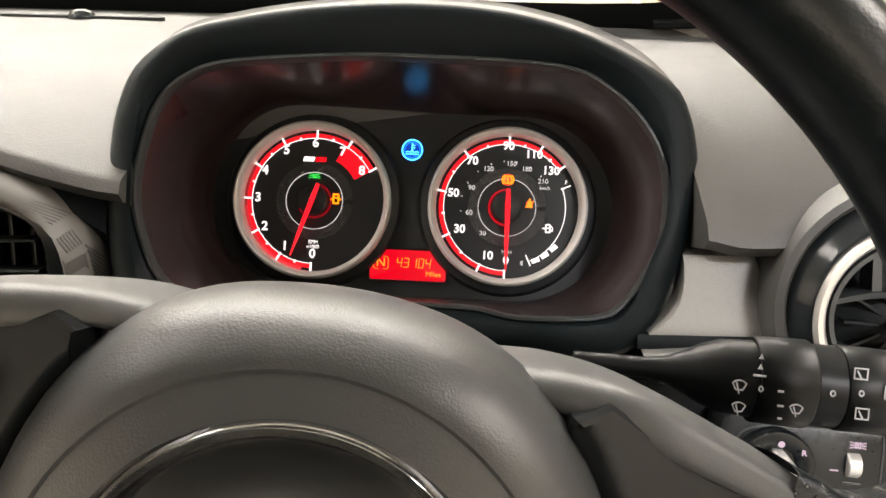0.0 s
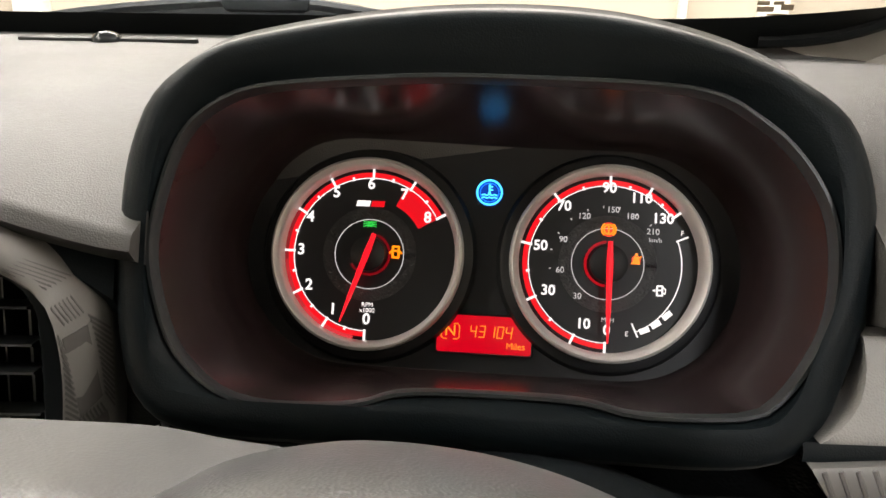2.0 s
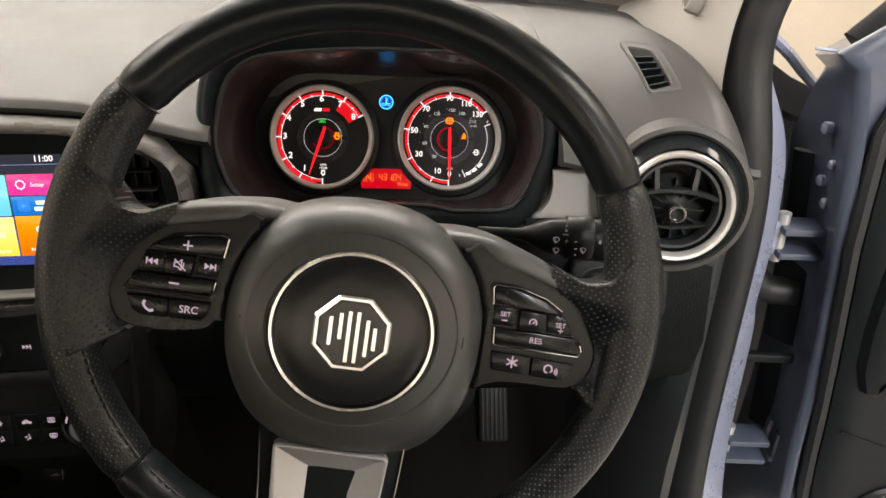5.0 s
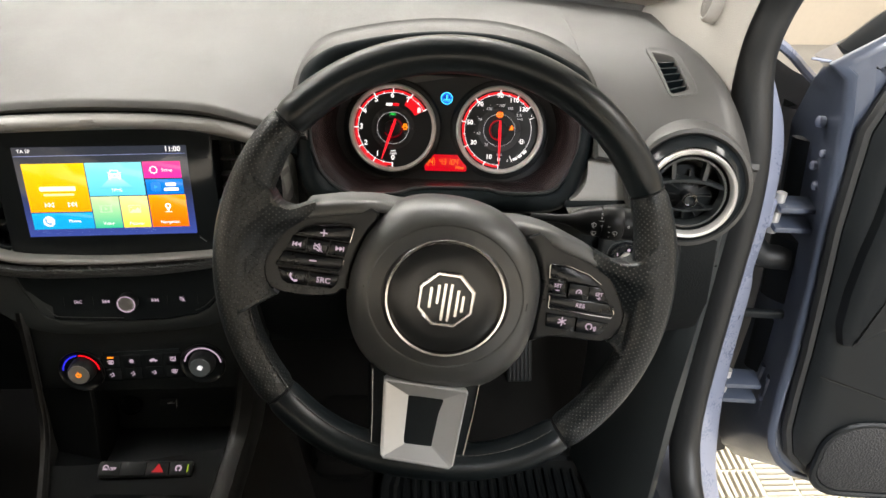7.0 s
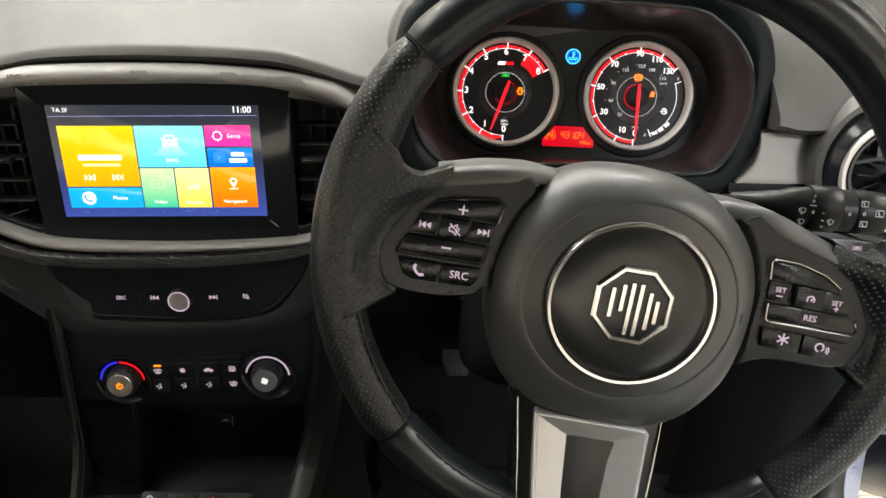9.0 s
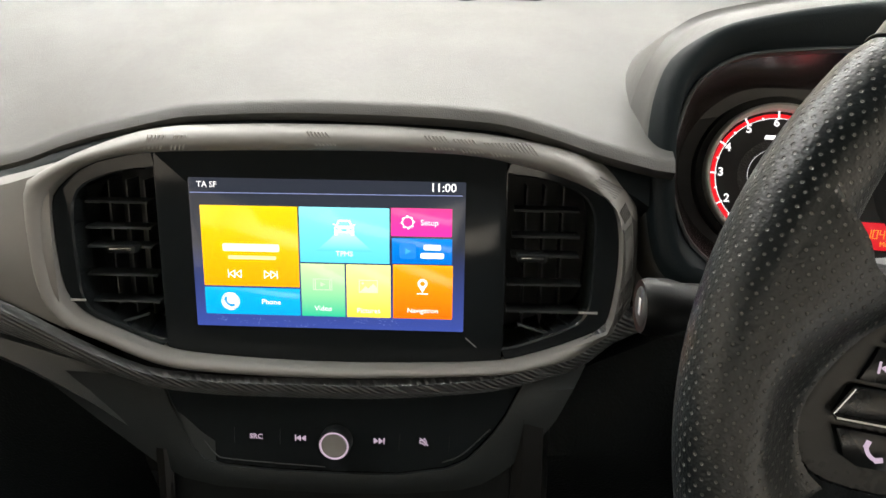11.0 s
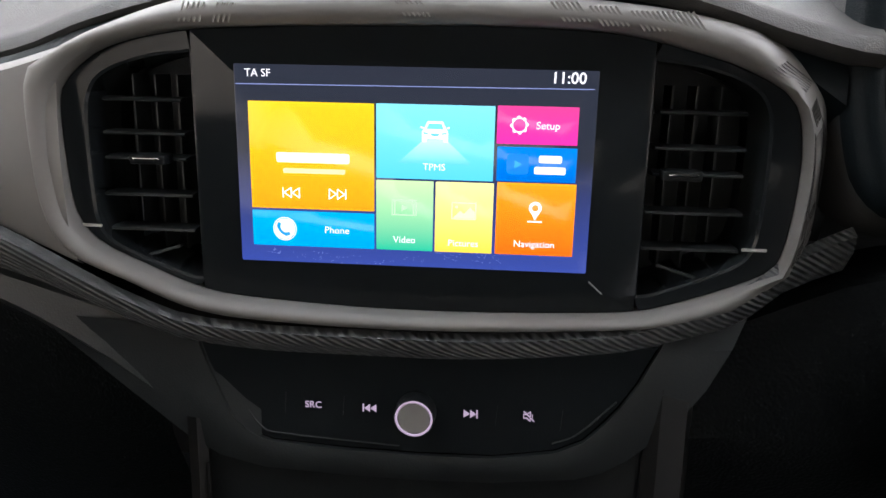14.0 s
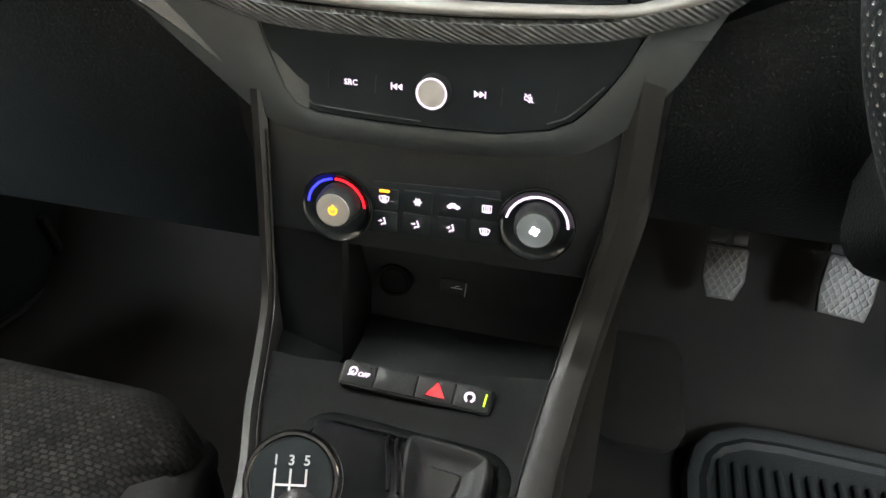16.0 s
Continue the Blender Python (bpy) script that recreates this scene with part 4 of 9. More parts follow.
def wiper(dx, label):
    w = thing("windscreen_wiper", pose(dx, 0, 0), label, "wiper", "windscreen wipers")
    arch = spline([(-0.475, 0.835, 1.128), (-0.42, 0.838, 1.142), (-0.348, 0.84, 1.152), (-0.26, 0.842, 1.159), (-0.197, 0.842, 1.161), (-0.15, 0.842, 1.157), (-0.104, 0.84, 1.151), (-0.028, 0.836, 1.140)], 5, False)
    part("arm", tube(bmesh.new(), [(x, y + 0.010, z) for x, y, z in arch[8:30]], 0.0055, 8, flat=1.5), M["black"], w)
    part("spoiler", tube(bmesh.new(), arch, 0.0045, 8, flat=1.8), M["rubber"], w, "black rubber wiper spoiler")
    part("blade", loft(bmesh.new(), [[(x, y - 0.003, z - 0.003), (x, y + 0.003, z - 0.003), (x, y + 0.002, 1.117), (x, y - 0.002, 1.117)] for x, y, z in arch], True, True, True), M["black"], w, "black wiper blade")
    part("joint", box(bmesh.new(), (-0.245, 0.832, 1.152), (-0.160, 0.858, 1.172), 0.008), M["black"], w, "moulded wiper joint")
    part("rivet", tube(bmesh.new(), [(-0.178, 0.830, 1.166), (-0.170, 0.829, 1.166)], 0.0022, 8), M["satin"], w)
    return w


wiper(0.0, "black windscreen wiper parked along the glass foot")
wiper(-0.52, "black windscreen wiper parked before the passenger")


# ---- dashboard ----
S_FRAME = seat_at((-0.3612, 0.4094, 0.9858), 9.7, 1.88, 0.15)
C_FRAME = seat_at((-0.0001, 0.5016, 1.0327), 21.26, -3.19, -0.41) @ Matrix.Diagonal((1.0069, 1.0069, 1.0, 1.0))
H_FRAME = seat_at((-0.3545, 0.3764, 0.8235), 10.6, 0.3, 0.5)
dash = thing("dashboard", pose(0, 0, 0), "grained grey dashboard with silver trim", "dashboard")


def smooth_at(table, x):
    if x <= table[0][0]:
        return table[0][1]
    for (x0, v0), (x1, v1) in zip(table, table[1:]):
        if x <= x1:
            k = table.index((x0, v0))
            d = (v1 - v0) / (x1 - x0)
            before = (v0 - table[k - 1][1]) / (x0 - table[k - 1][0]) if k > 0 else d
            after = (table[k + 2][1] - v1) / (table[k + 2][0] - x1) if k + 2 < len(table) else d
            m0 = 0.0 if before * d <= 0 else 2 * before * d / (before + d)
            m1 = 0.0 if after * d <= 0 else 2 * after * d / (after + d)
            h, t = x1 - x0, (x - x0) / (x1 - x0)
            return v0 * (1 + 2 * t) * (1 - t) ** 2 + h * m0 * t * (1 - t) ** 2 + v1 * t * t * (3 - 2 * t) + h * m1 * t * t * (t - 1)
    return table[-1][1]


LIP_Z = [(-1.1, 1.020), (-0.75, 1.022), (-0.64, 1.030), (-0.566, 1.044), (-0.53, 1.057), (-0.494, 1.067), (-0.44, 1.078), (-0.36, 1.0815), (-0.31, 1.081), (-0.26, 1.0785), (-0.226, 1.071), (-0.19, 1.060), (-0.15, 1.052), (0.15, 1.043), (0.17, 1.040), (0.25, 1.045), (0.335, 1.035)]
LIP_Y = [(-1.1, 0.43), (-0.36, 0.425), (-0.155, 0.421), (0.155, 0.391), (0.24, 0.385), (0.335, 0.375)]


def right_end(y):
    return smooth_at([(0.36, 0.313), (0.41, 0.318), (0.47, 0.316), (0.60, 0.285), (0.69, 0.258), (0.80, 0.24)], y)


def dash_rows():
    xs = [-1.10 + 0.95 * i / 84 for i in range(85)] + [-0.1495] + [-0.14 + 0.28 * i / 16 for i in range(17)] + [0.1495] + [0.15 + 0.188 * i / 64 for i in range(65)]
    rows = []
    for x0 in xs:
        c = (x0 + 1.10) / 1.438
        z0, y0 = smooth_at(LIP_Z, x0) + 0.003, smooth_at(LIP_Y, x0)
        ye = 0.790 - 0.115 * ((x0 + 0.363) / 0.64) ** 2
        bend = smooth_at([(-1.1, 1.6), (-0.1, 1.6), (0.18, 3.3), (0.335, 3.3)], x0)
        zt = smooth_at([(-0.1, 1.130), (0.18, 1.121)], x0)
        # the top is cut away where the cluster stands
        s0 = 0.0 if abs(x0) > 0.1498 else (0.515 - y0) / (ye - y0)
        xl = 0.15 + (right_end(y0) - 0.15) * (x0 - 0.15) / 0.188 if x0 > 0.15 else x0
        col = [(xl, y0 + 0.020, z0 - 0.016), (xl, y0 + 0.004, z0 - 0.012), (xl, y0 - 0.001, z0 - 0.006), (xl, y0 + 0.002, z0 - 0.001)]
        if s0:
            col = [(x0, 0.512, 1.0)] * 4
        for k in range(1, 61):
            s = s0 + (1 - s0) * (k / 60) ** 1.25
            y = y0 + 0.002 + (ye - y0 - 0.002) * s
            z = z0 + (zt - z0) * (1 - (1 - s) ** bend)
            x = -1.10 + (right_end(y) + 1.10) * c if x0 > 0.15 else x0
            if x0 > 0.15:
                x = 0.15 + (right_end(y) - 0.15) * (x0 - 0.15) / 0.188
            edge_drop = max(0.0, (x - (right_end(y) - 0.035)) / 0.035) * max(0.0, min(1.0, (0.68 - y) / 0.10))
            col.append((x, y, z - 0.030 * edge_drop ** 2))
        x, y, z = col[-1]
        col.append((x, y + 0.02, z - 0.03))
        rows.append(col)
    return rows


def mixed(a, b, t):
    return [(p[0] + (q[0] - p[0]) * t, p[1] + (q[1] - p[1]) * t) for p, q in zip(a, b)]


VENT_LINE = polar(spline([(0.2250, 0.5215), (0.2330, 0.5262), (0.2500, 0.5205), (0.2590, 0.5105), (0.2625, 0.4800), (0.2645, 0.4495), (0.2600, 0.4440), (0.2370, 0.4420), (0.2320, 0.4465), (0.2275, 0.4850)], 4), 72, (0.2455, 0.4825))
VENT_HOLE = polar(spline([(0.2312, 0.5120), (0.2345, 0.5140), (0.2490, 0.5060), (0.2525, 0.4995), (0.2545, 0.4760), (0.2560, 0.4540), (0.2535, 0.4510), (0.2380, 0.4470), (0.2355, 0.4490), (0.2330, 0.4800)], 4), 72, (0.2440, 0.4805))


def dash_height(x, y):
    """The height of the dash top on the driver's side of the cluster."""
    e = right_end(y)
    x0 = 0.15 + (x - 0.15) * 0.188 / (e - 0.15)
    z0, y0 = smooth_at(LIP_Z, x0) + 0.003, smooth_at(LIP_Y, x0)
    ye = 0.790 - 0.115 * ((x0 + 0.363) / 0.64) ** 2
    bend = smooth_at([(-1.1, 1.6), (-0.1, 1.6), (0.18, 3.3), (0.335, 3.3)], x0)
    zt = smooth_at([(-0.1, 1.130), (0.18, 1.121)], x0)
    s = (y - y0 - 0.002) / (ye - y0 - 0.002)
    drop = max(0.0, (x - (e - 0.035)) / 0.035) * max(0.0, min(1.0, (0.68 - y) / 0.10))
    return z0 + (zt - z0) * (1 - (1 - s) ** bend) - 0.030 * drop ** 2


def inside(pts, x, y):
    hit = False
    for (x1, y1), (x2, y2) in zip(pts, pts[1:] + pts[:1]):
        if (y1 > y) != (y2 > y) and x < (x2 - x1) * (y - y1) / (y2 - y1) + x1:
            hit = not hit
    return hit


bm = loft(bmesh.new(), dash_rows(), False)
opening = mixed(VENT_LINE, VENT_HOLE, 0.62)
gone = []
for f in bm.faces:
    c_ = f.calc_center_median()
    if inside(opening, c_.x, c_.y):
        gone.append(f)
bmesh.ops.delete(bm, geom=gone, context="FACES")
part("top_panel", bm, M["dash"], dash, "grained grey soft dashboard top")
# narrow lip that closes the dash against the glass
bm = bmesh.new()
loft(bm, [[(p.x, p.y - 0.016, p.z - 0.046), (p.x, p.y - 0.012, p.z - 0.020), (p.x, p.y - 0.004, p.z - 0.004), (p.x, p.y + 0.004, p.z - 0.001)] for p in [screen_line(i / 20 - 1, 0.0) for i in range(41)]], False)
part("rear_lip", bm, M["dash"], dash, "grey rear lip of the dash top")
# light sensor with its thin slot
sensor = thing("light_sensor", seat_at((-0.290, 0.703, 1.1265), 80, 0), "small domed light sensor in a thin slot", "sensor")
part("dome", lathe(bmesh.new(), [(0.0115, -0.004), (0.0110, 0.001), (0.0085, 0.0045), (0.004, 0.0062), (0.0001, 0.0066)], (0, 0), 24), M["piano"], sensor)
part("slot", slab(bmesh.new(), rrect(0, 0.002, 0.14, 0.007, 0.0034), -0.004, 0.0012, 0.0004), M["black"], sensor)

# silver trim round the screen, with its wing towards the passenger
trim = thing("silver_trim", S_FRAME, "satin silver trim ring with hatched pattern round the screen", "dash trim")
IN_PTS = [(-0.1765, 0.033), (-0.171, 0.045), (-0.1500, 0.0600), (-0.111, 0.0685), (-0.063, 0.0710), (0.003, 0.0722), (0.052, 0.0722), (0.097, 0.0697), (0.1400, 0.0600), (0.1600, 0.0525), (0.1735, 0.0450), (0.1805, 0.0335), (0.1835, 0.0120), (0.1825, -0.0131), (0.1795, -0.0330), (0.1735, -0.0415), (0.1320, -0.0580), (0.099, -0.0645), (0.0065, -0.0678), (-0.067, -0.0655), (-0.107, -0.0610), (-0.1410, -0.0480), (-0.1625, -0.0375), (-0.1735, -0.0230), (-0.1765, 0.004)]
OUT_PTS = [(-0.190, 0.045), (-0.181, 0.054), (-0.1520, 0.0685), (-0.108, 0.0825), (-0.060, 0.0862), (0.003, 0.0872), (0.051, 0.0862), (0.105, 0.0822), (0.145, 0.0750), (0.1670, 0.0672), (0.1830, 0.0590), (0.1915, 0.0490), (0.1955, 0.0280), (0.1962, 0.0040), (0.1950, -0.0210), (0.1915, -0.0410), (0.1840, -0.0505), (0.1340, -0.0665), (0.100, -0.0715), (0.010, -0.0765), (-0.067, -0.0755), (-0.110, -0.0710), (-0.148, -0.0555), (-0.176, -0.0430), (-0.188, -0.020), (-0.191, 0.012)]
IN_O = polar(spline(IN_PTS, 5), 144)
OUT_O = polar(spline(OUT_PTS, 5), 144)


def chamfer(m):
    return 0.0118 - 0.020 * m


def crown(m):
    """The rounded section of the trim, m from its inner to its outer edge."""
    return 0.0135 - 0.0075 * abs(2 * m - 0.85) ** 2.6


def banked(pts, z, m):
    """A ring of the trim that falls away towards the cluster end."""
    out = []
    for x, y in pts:
        t = max(0.0, min(1.0, (x - 0.150) / 0.034))
        t = t * t * (3 - 2 * t)
        out.append((x, y, z + (m - z) * t))
    return out


rings = [at(IN_O, -0.006)] + [banked(mixed(IN_O, OUT_O, m), crown(m), chamfer(m)) for m in (0.0, 0.04, 0.10, 0.18, 0.28, 0.40, 0.52, 0.64, 0.75, 0.84, 0.91, 0.96, 1.0)] + [banked(OUT_O, 0.000, -0.012), at(OUT_O, -0.020)]
part("ring", loft(bmesh.new(), rings), M["silver"], trim, "", 80)
bm = bmesh.new()
rows = []
for i in range(25):
    u = -0.172 - 0.55 * i / 24
    top = smooth_at([(-0.73, 0.026), (-0.30, 0.034), (-0.238, 0.0430), (-0.204, 0.0505), (-0.172, 0.060)], u)
    low = smooth_at([(-0.73, 0.012), (-0.33, 0.002), (-0.238, -0.0205), (-0.205, -0.0350), (-0.172, -0.050)], u)
    mid = (top + low) / 2
    rows.append([(u, top + 0.003, -0.02), (u, top, 0.0), (u, top - 0.004, 0.006), (u, mid + (top - mid) * 0.4, 0.0105), (u, mid, 0.0115), (u, mid + (low - mid) * 0.6, 0.0105), (u, low + 0.002, 0.005), (u, low, 0.0)])
loft(bm, rows, False)
part("wing", bm, M["silver"], trim, "tapering silver wing across the passenger dash")


def hatch(u0, u1, step, v0, v1, slope, z, w=0.0009):
    bm = bmesh.new()
    u = u0
    while u < u1:
        stroke(bm, [(u, v1), (u + slope * (v1 - v0), v0)], w, z, 0.0007)
        u += step
    return bm


for u0, u1, sl in ((-0.008, 0.004, 0.7), (0.062, 0.074, 0.8), (0.079, 0.091, 0.8), (0.097, 0.124, 0.8)):
    drop = 0.006 * max(0, (u0 - 0.05) / 0.06)
    part("hatching", hatch(u0, u1, 0.0022, 0.0755 - drop, 0.0835 - drop, sl, 0.0126), M["hatch"], trim, "fine slanted hatching")
for u0, u1 in ((-0.104, -0.094), (-0.088, -0.080)):
    part("hatching", hatch(u0, u1, 0.0024, 0.0715, 0.0800, -0.35, 0.0126, 0.0007), M["hatch"], trim)
# plaid on the falling end beside the cluster


def end_mark(bm, pts):
    """A thin printed patch on the falling end: points by share across and height."""
    def spot(m, v, h):
        line = mixed(IN_O, OUT_O, m)
        best = None
        for p, q in zip(line, line[1:] + line[:1]):
            if p[0] > 0.12 and q[0] > 0.12 and min(p[1], q[1]) <= v <= max(p[1], q[1]):
                t = (v - p[1]) / (q[1] - p[1])
                best = p[0] + (q[0] - p[0]) * t
        t = max(0.0, min(1.0, (best - 0.150) / 0.034))
        t = t * t * (3 - 2 * t)
        z = crown(m)
        return (best + h * 0.7, v, z + (chamfer(m) - z) * t + h * 0.7)
    loft(bm, [[spot(m, v, 0.0002) for m, v in pts], [spot(m, v, 0.0006) for m, v in pts]], True, True, True)
    return bm


for corners in (((0.32, -0.0096), (0.74, -0.0025), (0.58, 0.0300), (0.10, 0.0260)), ((0.40, -0.0225), (0.88, -0.0145), (0.83, -0.0094), (0.36, -0.0153)), ((0.52, -0.0345), (0.86, -0.0285), (0.94, -0.0203), (0.47, -0.0287))):
    part("plaid_square", end_mark(bmesh.new(), corners), M["plaid"], trim, "grey plaid square")
HATCHES = []
for k in range(14):
    v = 0.0270 - 0.0027 * k
    HATCHES.append((0.03, v, 0.08 + 0.22 * k / 13, v - 0.0050))
    v = 0.0335 - 0.0027 * k
    HATCHES.append((0.62 + 0.16 * k / 13, v, 0.97, v - 0.0075))
for m0, m1, v0, drop, step in ((0.08, 0.52, 0.0385, 0.0075, 0.075), (0.34, 0.74, -0.0095, 0.0045, 0.07), (0.42, 0.84, -0.0180, 0.0050, 0.07), (0.06, 0.36, -0.0130, 0.0085, 0.075), (0.06, 0.46, -0.0270, 0.0080, 0.075), (0.12, 0.60, 0.0540, 0.0080, 0.085)):
    for k in range(int((m1 - m0) / step) + 1):
        m = m0 + step * k
        HATCHES.append((m, v0 + 0.010 * (m - m0), m + 0.10, v0 + 0.010 * (m - m0) - drop))
for m0, v0, m1, v1 in HATCHES:
    part("hatch_line", end_mark(bmesh.new(), [(m0, v0), (m1, v1), (min(1.0, m1 + 0.02), v1 + 0.0010), (m0 + 0.02, v0 + 0.0010)]), M["plaid"], trim)

# dark gap strip above the trim, ribbed strip below it
bm = bmesh.new()
rows = []
for i in range(61):
    u = -0.70 + 0.90 * i / 60
    x = -0.363 + u
    zt = (smooth_at(LIP_Z, x) - 0.985) / 0.984 - 0.004
    low = smooth_at([(-0.70, 0.022), (-0.30, 0.030), (-0.238, 0.038), (-0.19, 0.046), (-0.157, 0.060), (-0.108, 0.0775), (0.003, 0.083), (0.105, 0.079), (0.145, 0.070), (0.172, 0.058), (0.20, 0.040)], u)
    rows.append([(u, zt, -0.012), (u, (zt + low) / 2, -0.004), (u, low, -0.002), (u, low - 0.01, -0.012)])
part("gap_strip", loft(bmesh.new(), rows, False), M["soft"], dash, "dark strip between dash top and trim").matrix_basis = S_FRAME
bm = bmesh.new()
rows = []
for i in range(61):
    u = -0.70 + 0.915 * i / 60
    top = smooth_at([(-0.70, 0.014), (-0.33, 0.004), (-0.238, -0.018), (-0.205, -0.032), (-0.150, -0.060), (-0.110, -0.0735), (-0.060, -0.0765), (0.010, -0.0765), (0.100, -0.0700), (0.128, -0.0620), (0.166, -0.0450), (0.185, -0.030), (0.23, -0.012)], u)
    h = smooth_at([(-0.70, 0.020), (-0.25, 0.029), (-0.17, 0.019), (-0.11, 0.0155), (0.02, 0.0155), (0.10, 0.016), (0.17, 0.020), (0.23, 0.024)], u)
    n0 = 0.010 if u < 0.15 else 0.010 - 0.25 * (u - 0.15)
    rows.append([(u, top, n0 - 0.003), (u, top - 0.15 * h, n0 + 0.003), (u, top - 0.5 * h, n0 + 0.002), (u, top - h, n0 - 0.006), (u, top - h - 0.002, n0 - 0.03)])
strip = part("ribbed_strip", loft(bmesh.new(), rows, False), M["carbon"], dash, "dark ribbed weave strip under the trim")
strip.matrix_basis = S_FRAME
# passenger side below the strip
bm = bmesh.new()
rows = []
for i in range(31):
    u = -0.70 + 0.62 * i / 30
    top = smooth_at([(-0.70, -0.008), (-0.33, -0.022), (-0.247, -0.046), (-0.178, -0.067), (-0.110, -0.086), (-0.08, -0.086)], u)
    low = smooth_at([(-0.70, -0.036), (-0.33, -0.045), (-0.257, -0.0622), (-0.222, -0.0744), (-0.187, -0.0919), (-0.152, -0.1132), (-0.118, -0.1385), (-0.08, -0.150)], u)
    rows.append([(u, top, -0.004), (u, top - 0.003, 0.0), (u, low + 0.006, 0.003), (u, low, -0.002), (u, low - 0.004, -0.05)])
part("lower_panel", loft(bmesh.new(), rows, False), M["grey"], dash, "dark grey satin lower dash panel").matrix_basis = S_FRAME
bm = bmesh.new()
rows = []
for i in range(9):
    x = -1.06 + 0.54 * i / 8
    rows.append([(x, 0.44, 0.985), (x, 0.425, 0.92), (x, 0.43, 0.80), (x, 0.47, 0.66), (x, 0.62, 0.62)])
loft(bm, rows, False)
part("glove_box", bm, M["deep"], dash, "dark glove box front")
# dark textured panel between the screen trim and the cluster
bm = bmesh.new()
rows = []
for i in range(9):
    x = -0.180 + 0.026 * i / 8
    rows.append([(x, 0.47, 1.046), (x, 0.446, 1.044), (x, 0.443, 1.038), (x, 0.441, 1.00), (x, 0.438, 0.960), (x, 0.440, 0.952), (x, 0.47, 0.948)])
part("inner_panel", loft(bmesh.new(), rows, False), mat("dark_textured_panel", (0.03, 0.033, 0.034), 0.45, grain=0.6, gscale=1000, vary=0.08), dash, "dark textured panel beside the column")
# driver's side: dark backing, light textured panel, dark band, ribbed silver strip, knee panel
bm = bmesh.new()
rows = []
for i in range(13):
    x = 0.146 + 0.160 * i / 12
    rows.append([(x, 0.440, 1.046), (x, 0.418, 1.040), (x, 0.419, 1.000), (x, 0.412, 0.965), (x, 0.44, 0.955)])
part("panel_gap", loft(bmesh.new(), rows, False), M["soft"], dash, "dark gap round the side panel")
SP_L = [(0.985, 0.124), (0.988, 0.128), (0.995, 0.137), (1.003, 0.143), (1.015, 0.1455), (1.026, 0.145)]
SP_R = [(0.985, 0.1935), (0.995, 0.1910), (1.026, 0.1825)]
heights = [1.0255, 1.0235, 1.020, 1.015, 1.009, 1.003, 0.998, 0.993, 0.9895, 0.9875]
rows = []
for i in range(15):
    f = i / 14
    col = []
    for z in heights:
        x = smooth_at(SP_L, z) * (1 - f) + smooth_at(SP_R, z) * f
        col.append((x, 0.391 + 0.016 * (z - 0.988) / 0.037, z))
    x, y, z = col[0]
    rows.append([(x, y + 0.012, z + 0.0005), (x, y + 0.0015, z + 0.0004)] + col[1:-1] + [(col[-1][0], col[-1][1] + 0.0012, col[-1][2]), (col[-1][0], col[-1][1] + 0.012, col[-1][2] - 0.0004)])
rows = [[(x, y + 0.014, z) for x, y, z in rows[0]]] + rows + [[(x, y + 0.012, z) for x, y, z in rows[-1]]]
part("side_panel", loft(bmesh.new(), rows, False), M["panel"], dash, "light textured panel beside the cluster")
rows = []
for i in range(9):
    x = 0.122 + 0.078 * i / 8
    rows.append([(x, 0.415, 0.9885), (x, 0.3945, 0.9865), (x, 0.3925, 0.983), (x, 0.3925, 0.979), (x, 0.41, 0.977)])
part("dark_band", loft(bmesh.new(), rows, False), M["soft"], dash, "dark satin band under the side panel")
rows = []
for i in range(13):
    f = i / 12
    rows.append([(0.124 + 0.080 * f, 0.412, 0.9790 + 0.006 * f), (0.124 + 0.080 * f, 0.3885, 0.9785 + 0.006 * f), (0.1245 + 0.080 * f, 0.3875, 0.9775 + 0.006 * f), (0.130 + 0.074 * f, 0.3855, 0.9690 + 0.005 * f), (0.1358 + 0.068 * f, 0.3865, 0.9618 + 0.004 * f), (0.1362 + 0.068 * f, 0.405, 0.9610 + 0.004 * f)])
rib_strip = part("ribbed_silver_strip", loft(bmesh.new(), rows, False), M["silver"], dash, "satin silver strip with slanted ribs")
for k in range(11):
    x0 = 0.1285 + 0.0063 * k
    part("rib", tube(bmesh.new(), [(x0, 0.3874, 0.9776 + 0.075 * (x0 - 0.124)), (x0 + 0.0030, 0.3858, 0.9700 + 0.07 * (x0 - 0.124)), (x0 + 0.0062, 0.3862, 0.9630 + 0.06 * (x0 - 0.124))], 0.0011, 6), M["silver"], rib_strip)
bm = bmesh.new()
rows = []
for i in range(25):
    x = -0.236 + 0.536 * i / 24
    tz = smooth_at([(-0.236, 0.898), (-0.19, 0.922), (-0.13, 0.950), (-0.05, 0.960), (0.30, 0.962)], x)
    ky = smooth_at([(-0.236, 0.004), (-0.19, 0.012), (-0.10, 0.012), (0.0, 0.0)], x)
    rows.append([(x, 0.44, tz), (x, 0.402 + ky, tz - 0.006), (x, 0.392 + ky, tz - 0.028), (x, 0.380 + ky, 0.86), (x, 0.395 + ky, 0.81), (x, 0.45, 0.755), (x, 0.58, 0.730), (x, 0.85, 0.73)])
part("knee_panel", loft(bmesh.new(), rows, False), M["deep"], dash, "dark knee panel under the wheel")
bm = bmesh.new()
rows = []
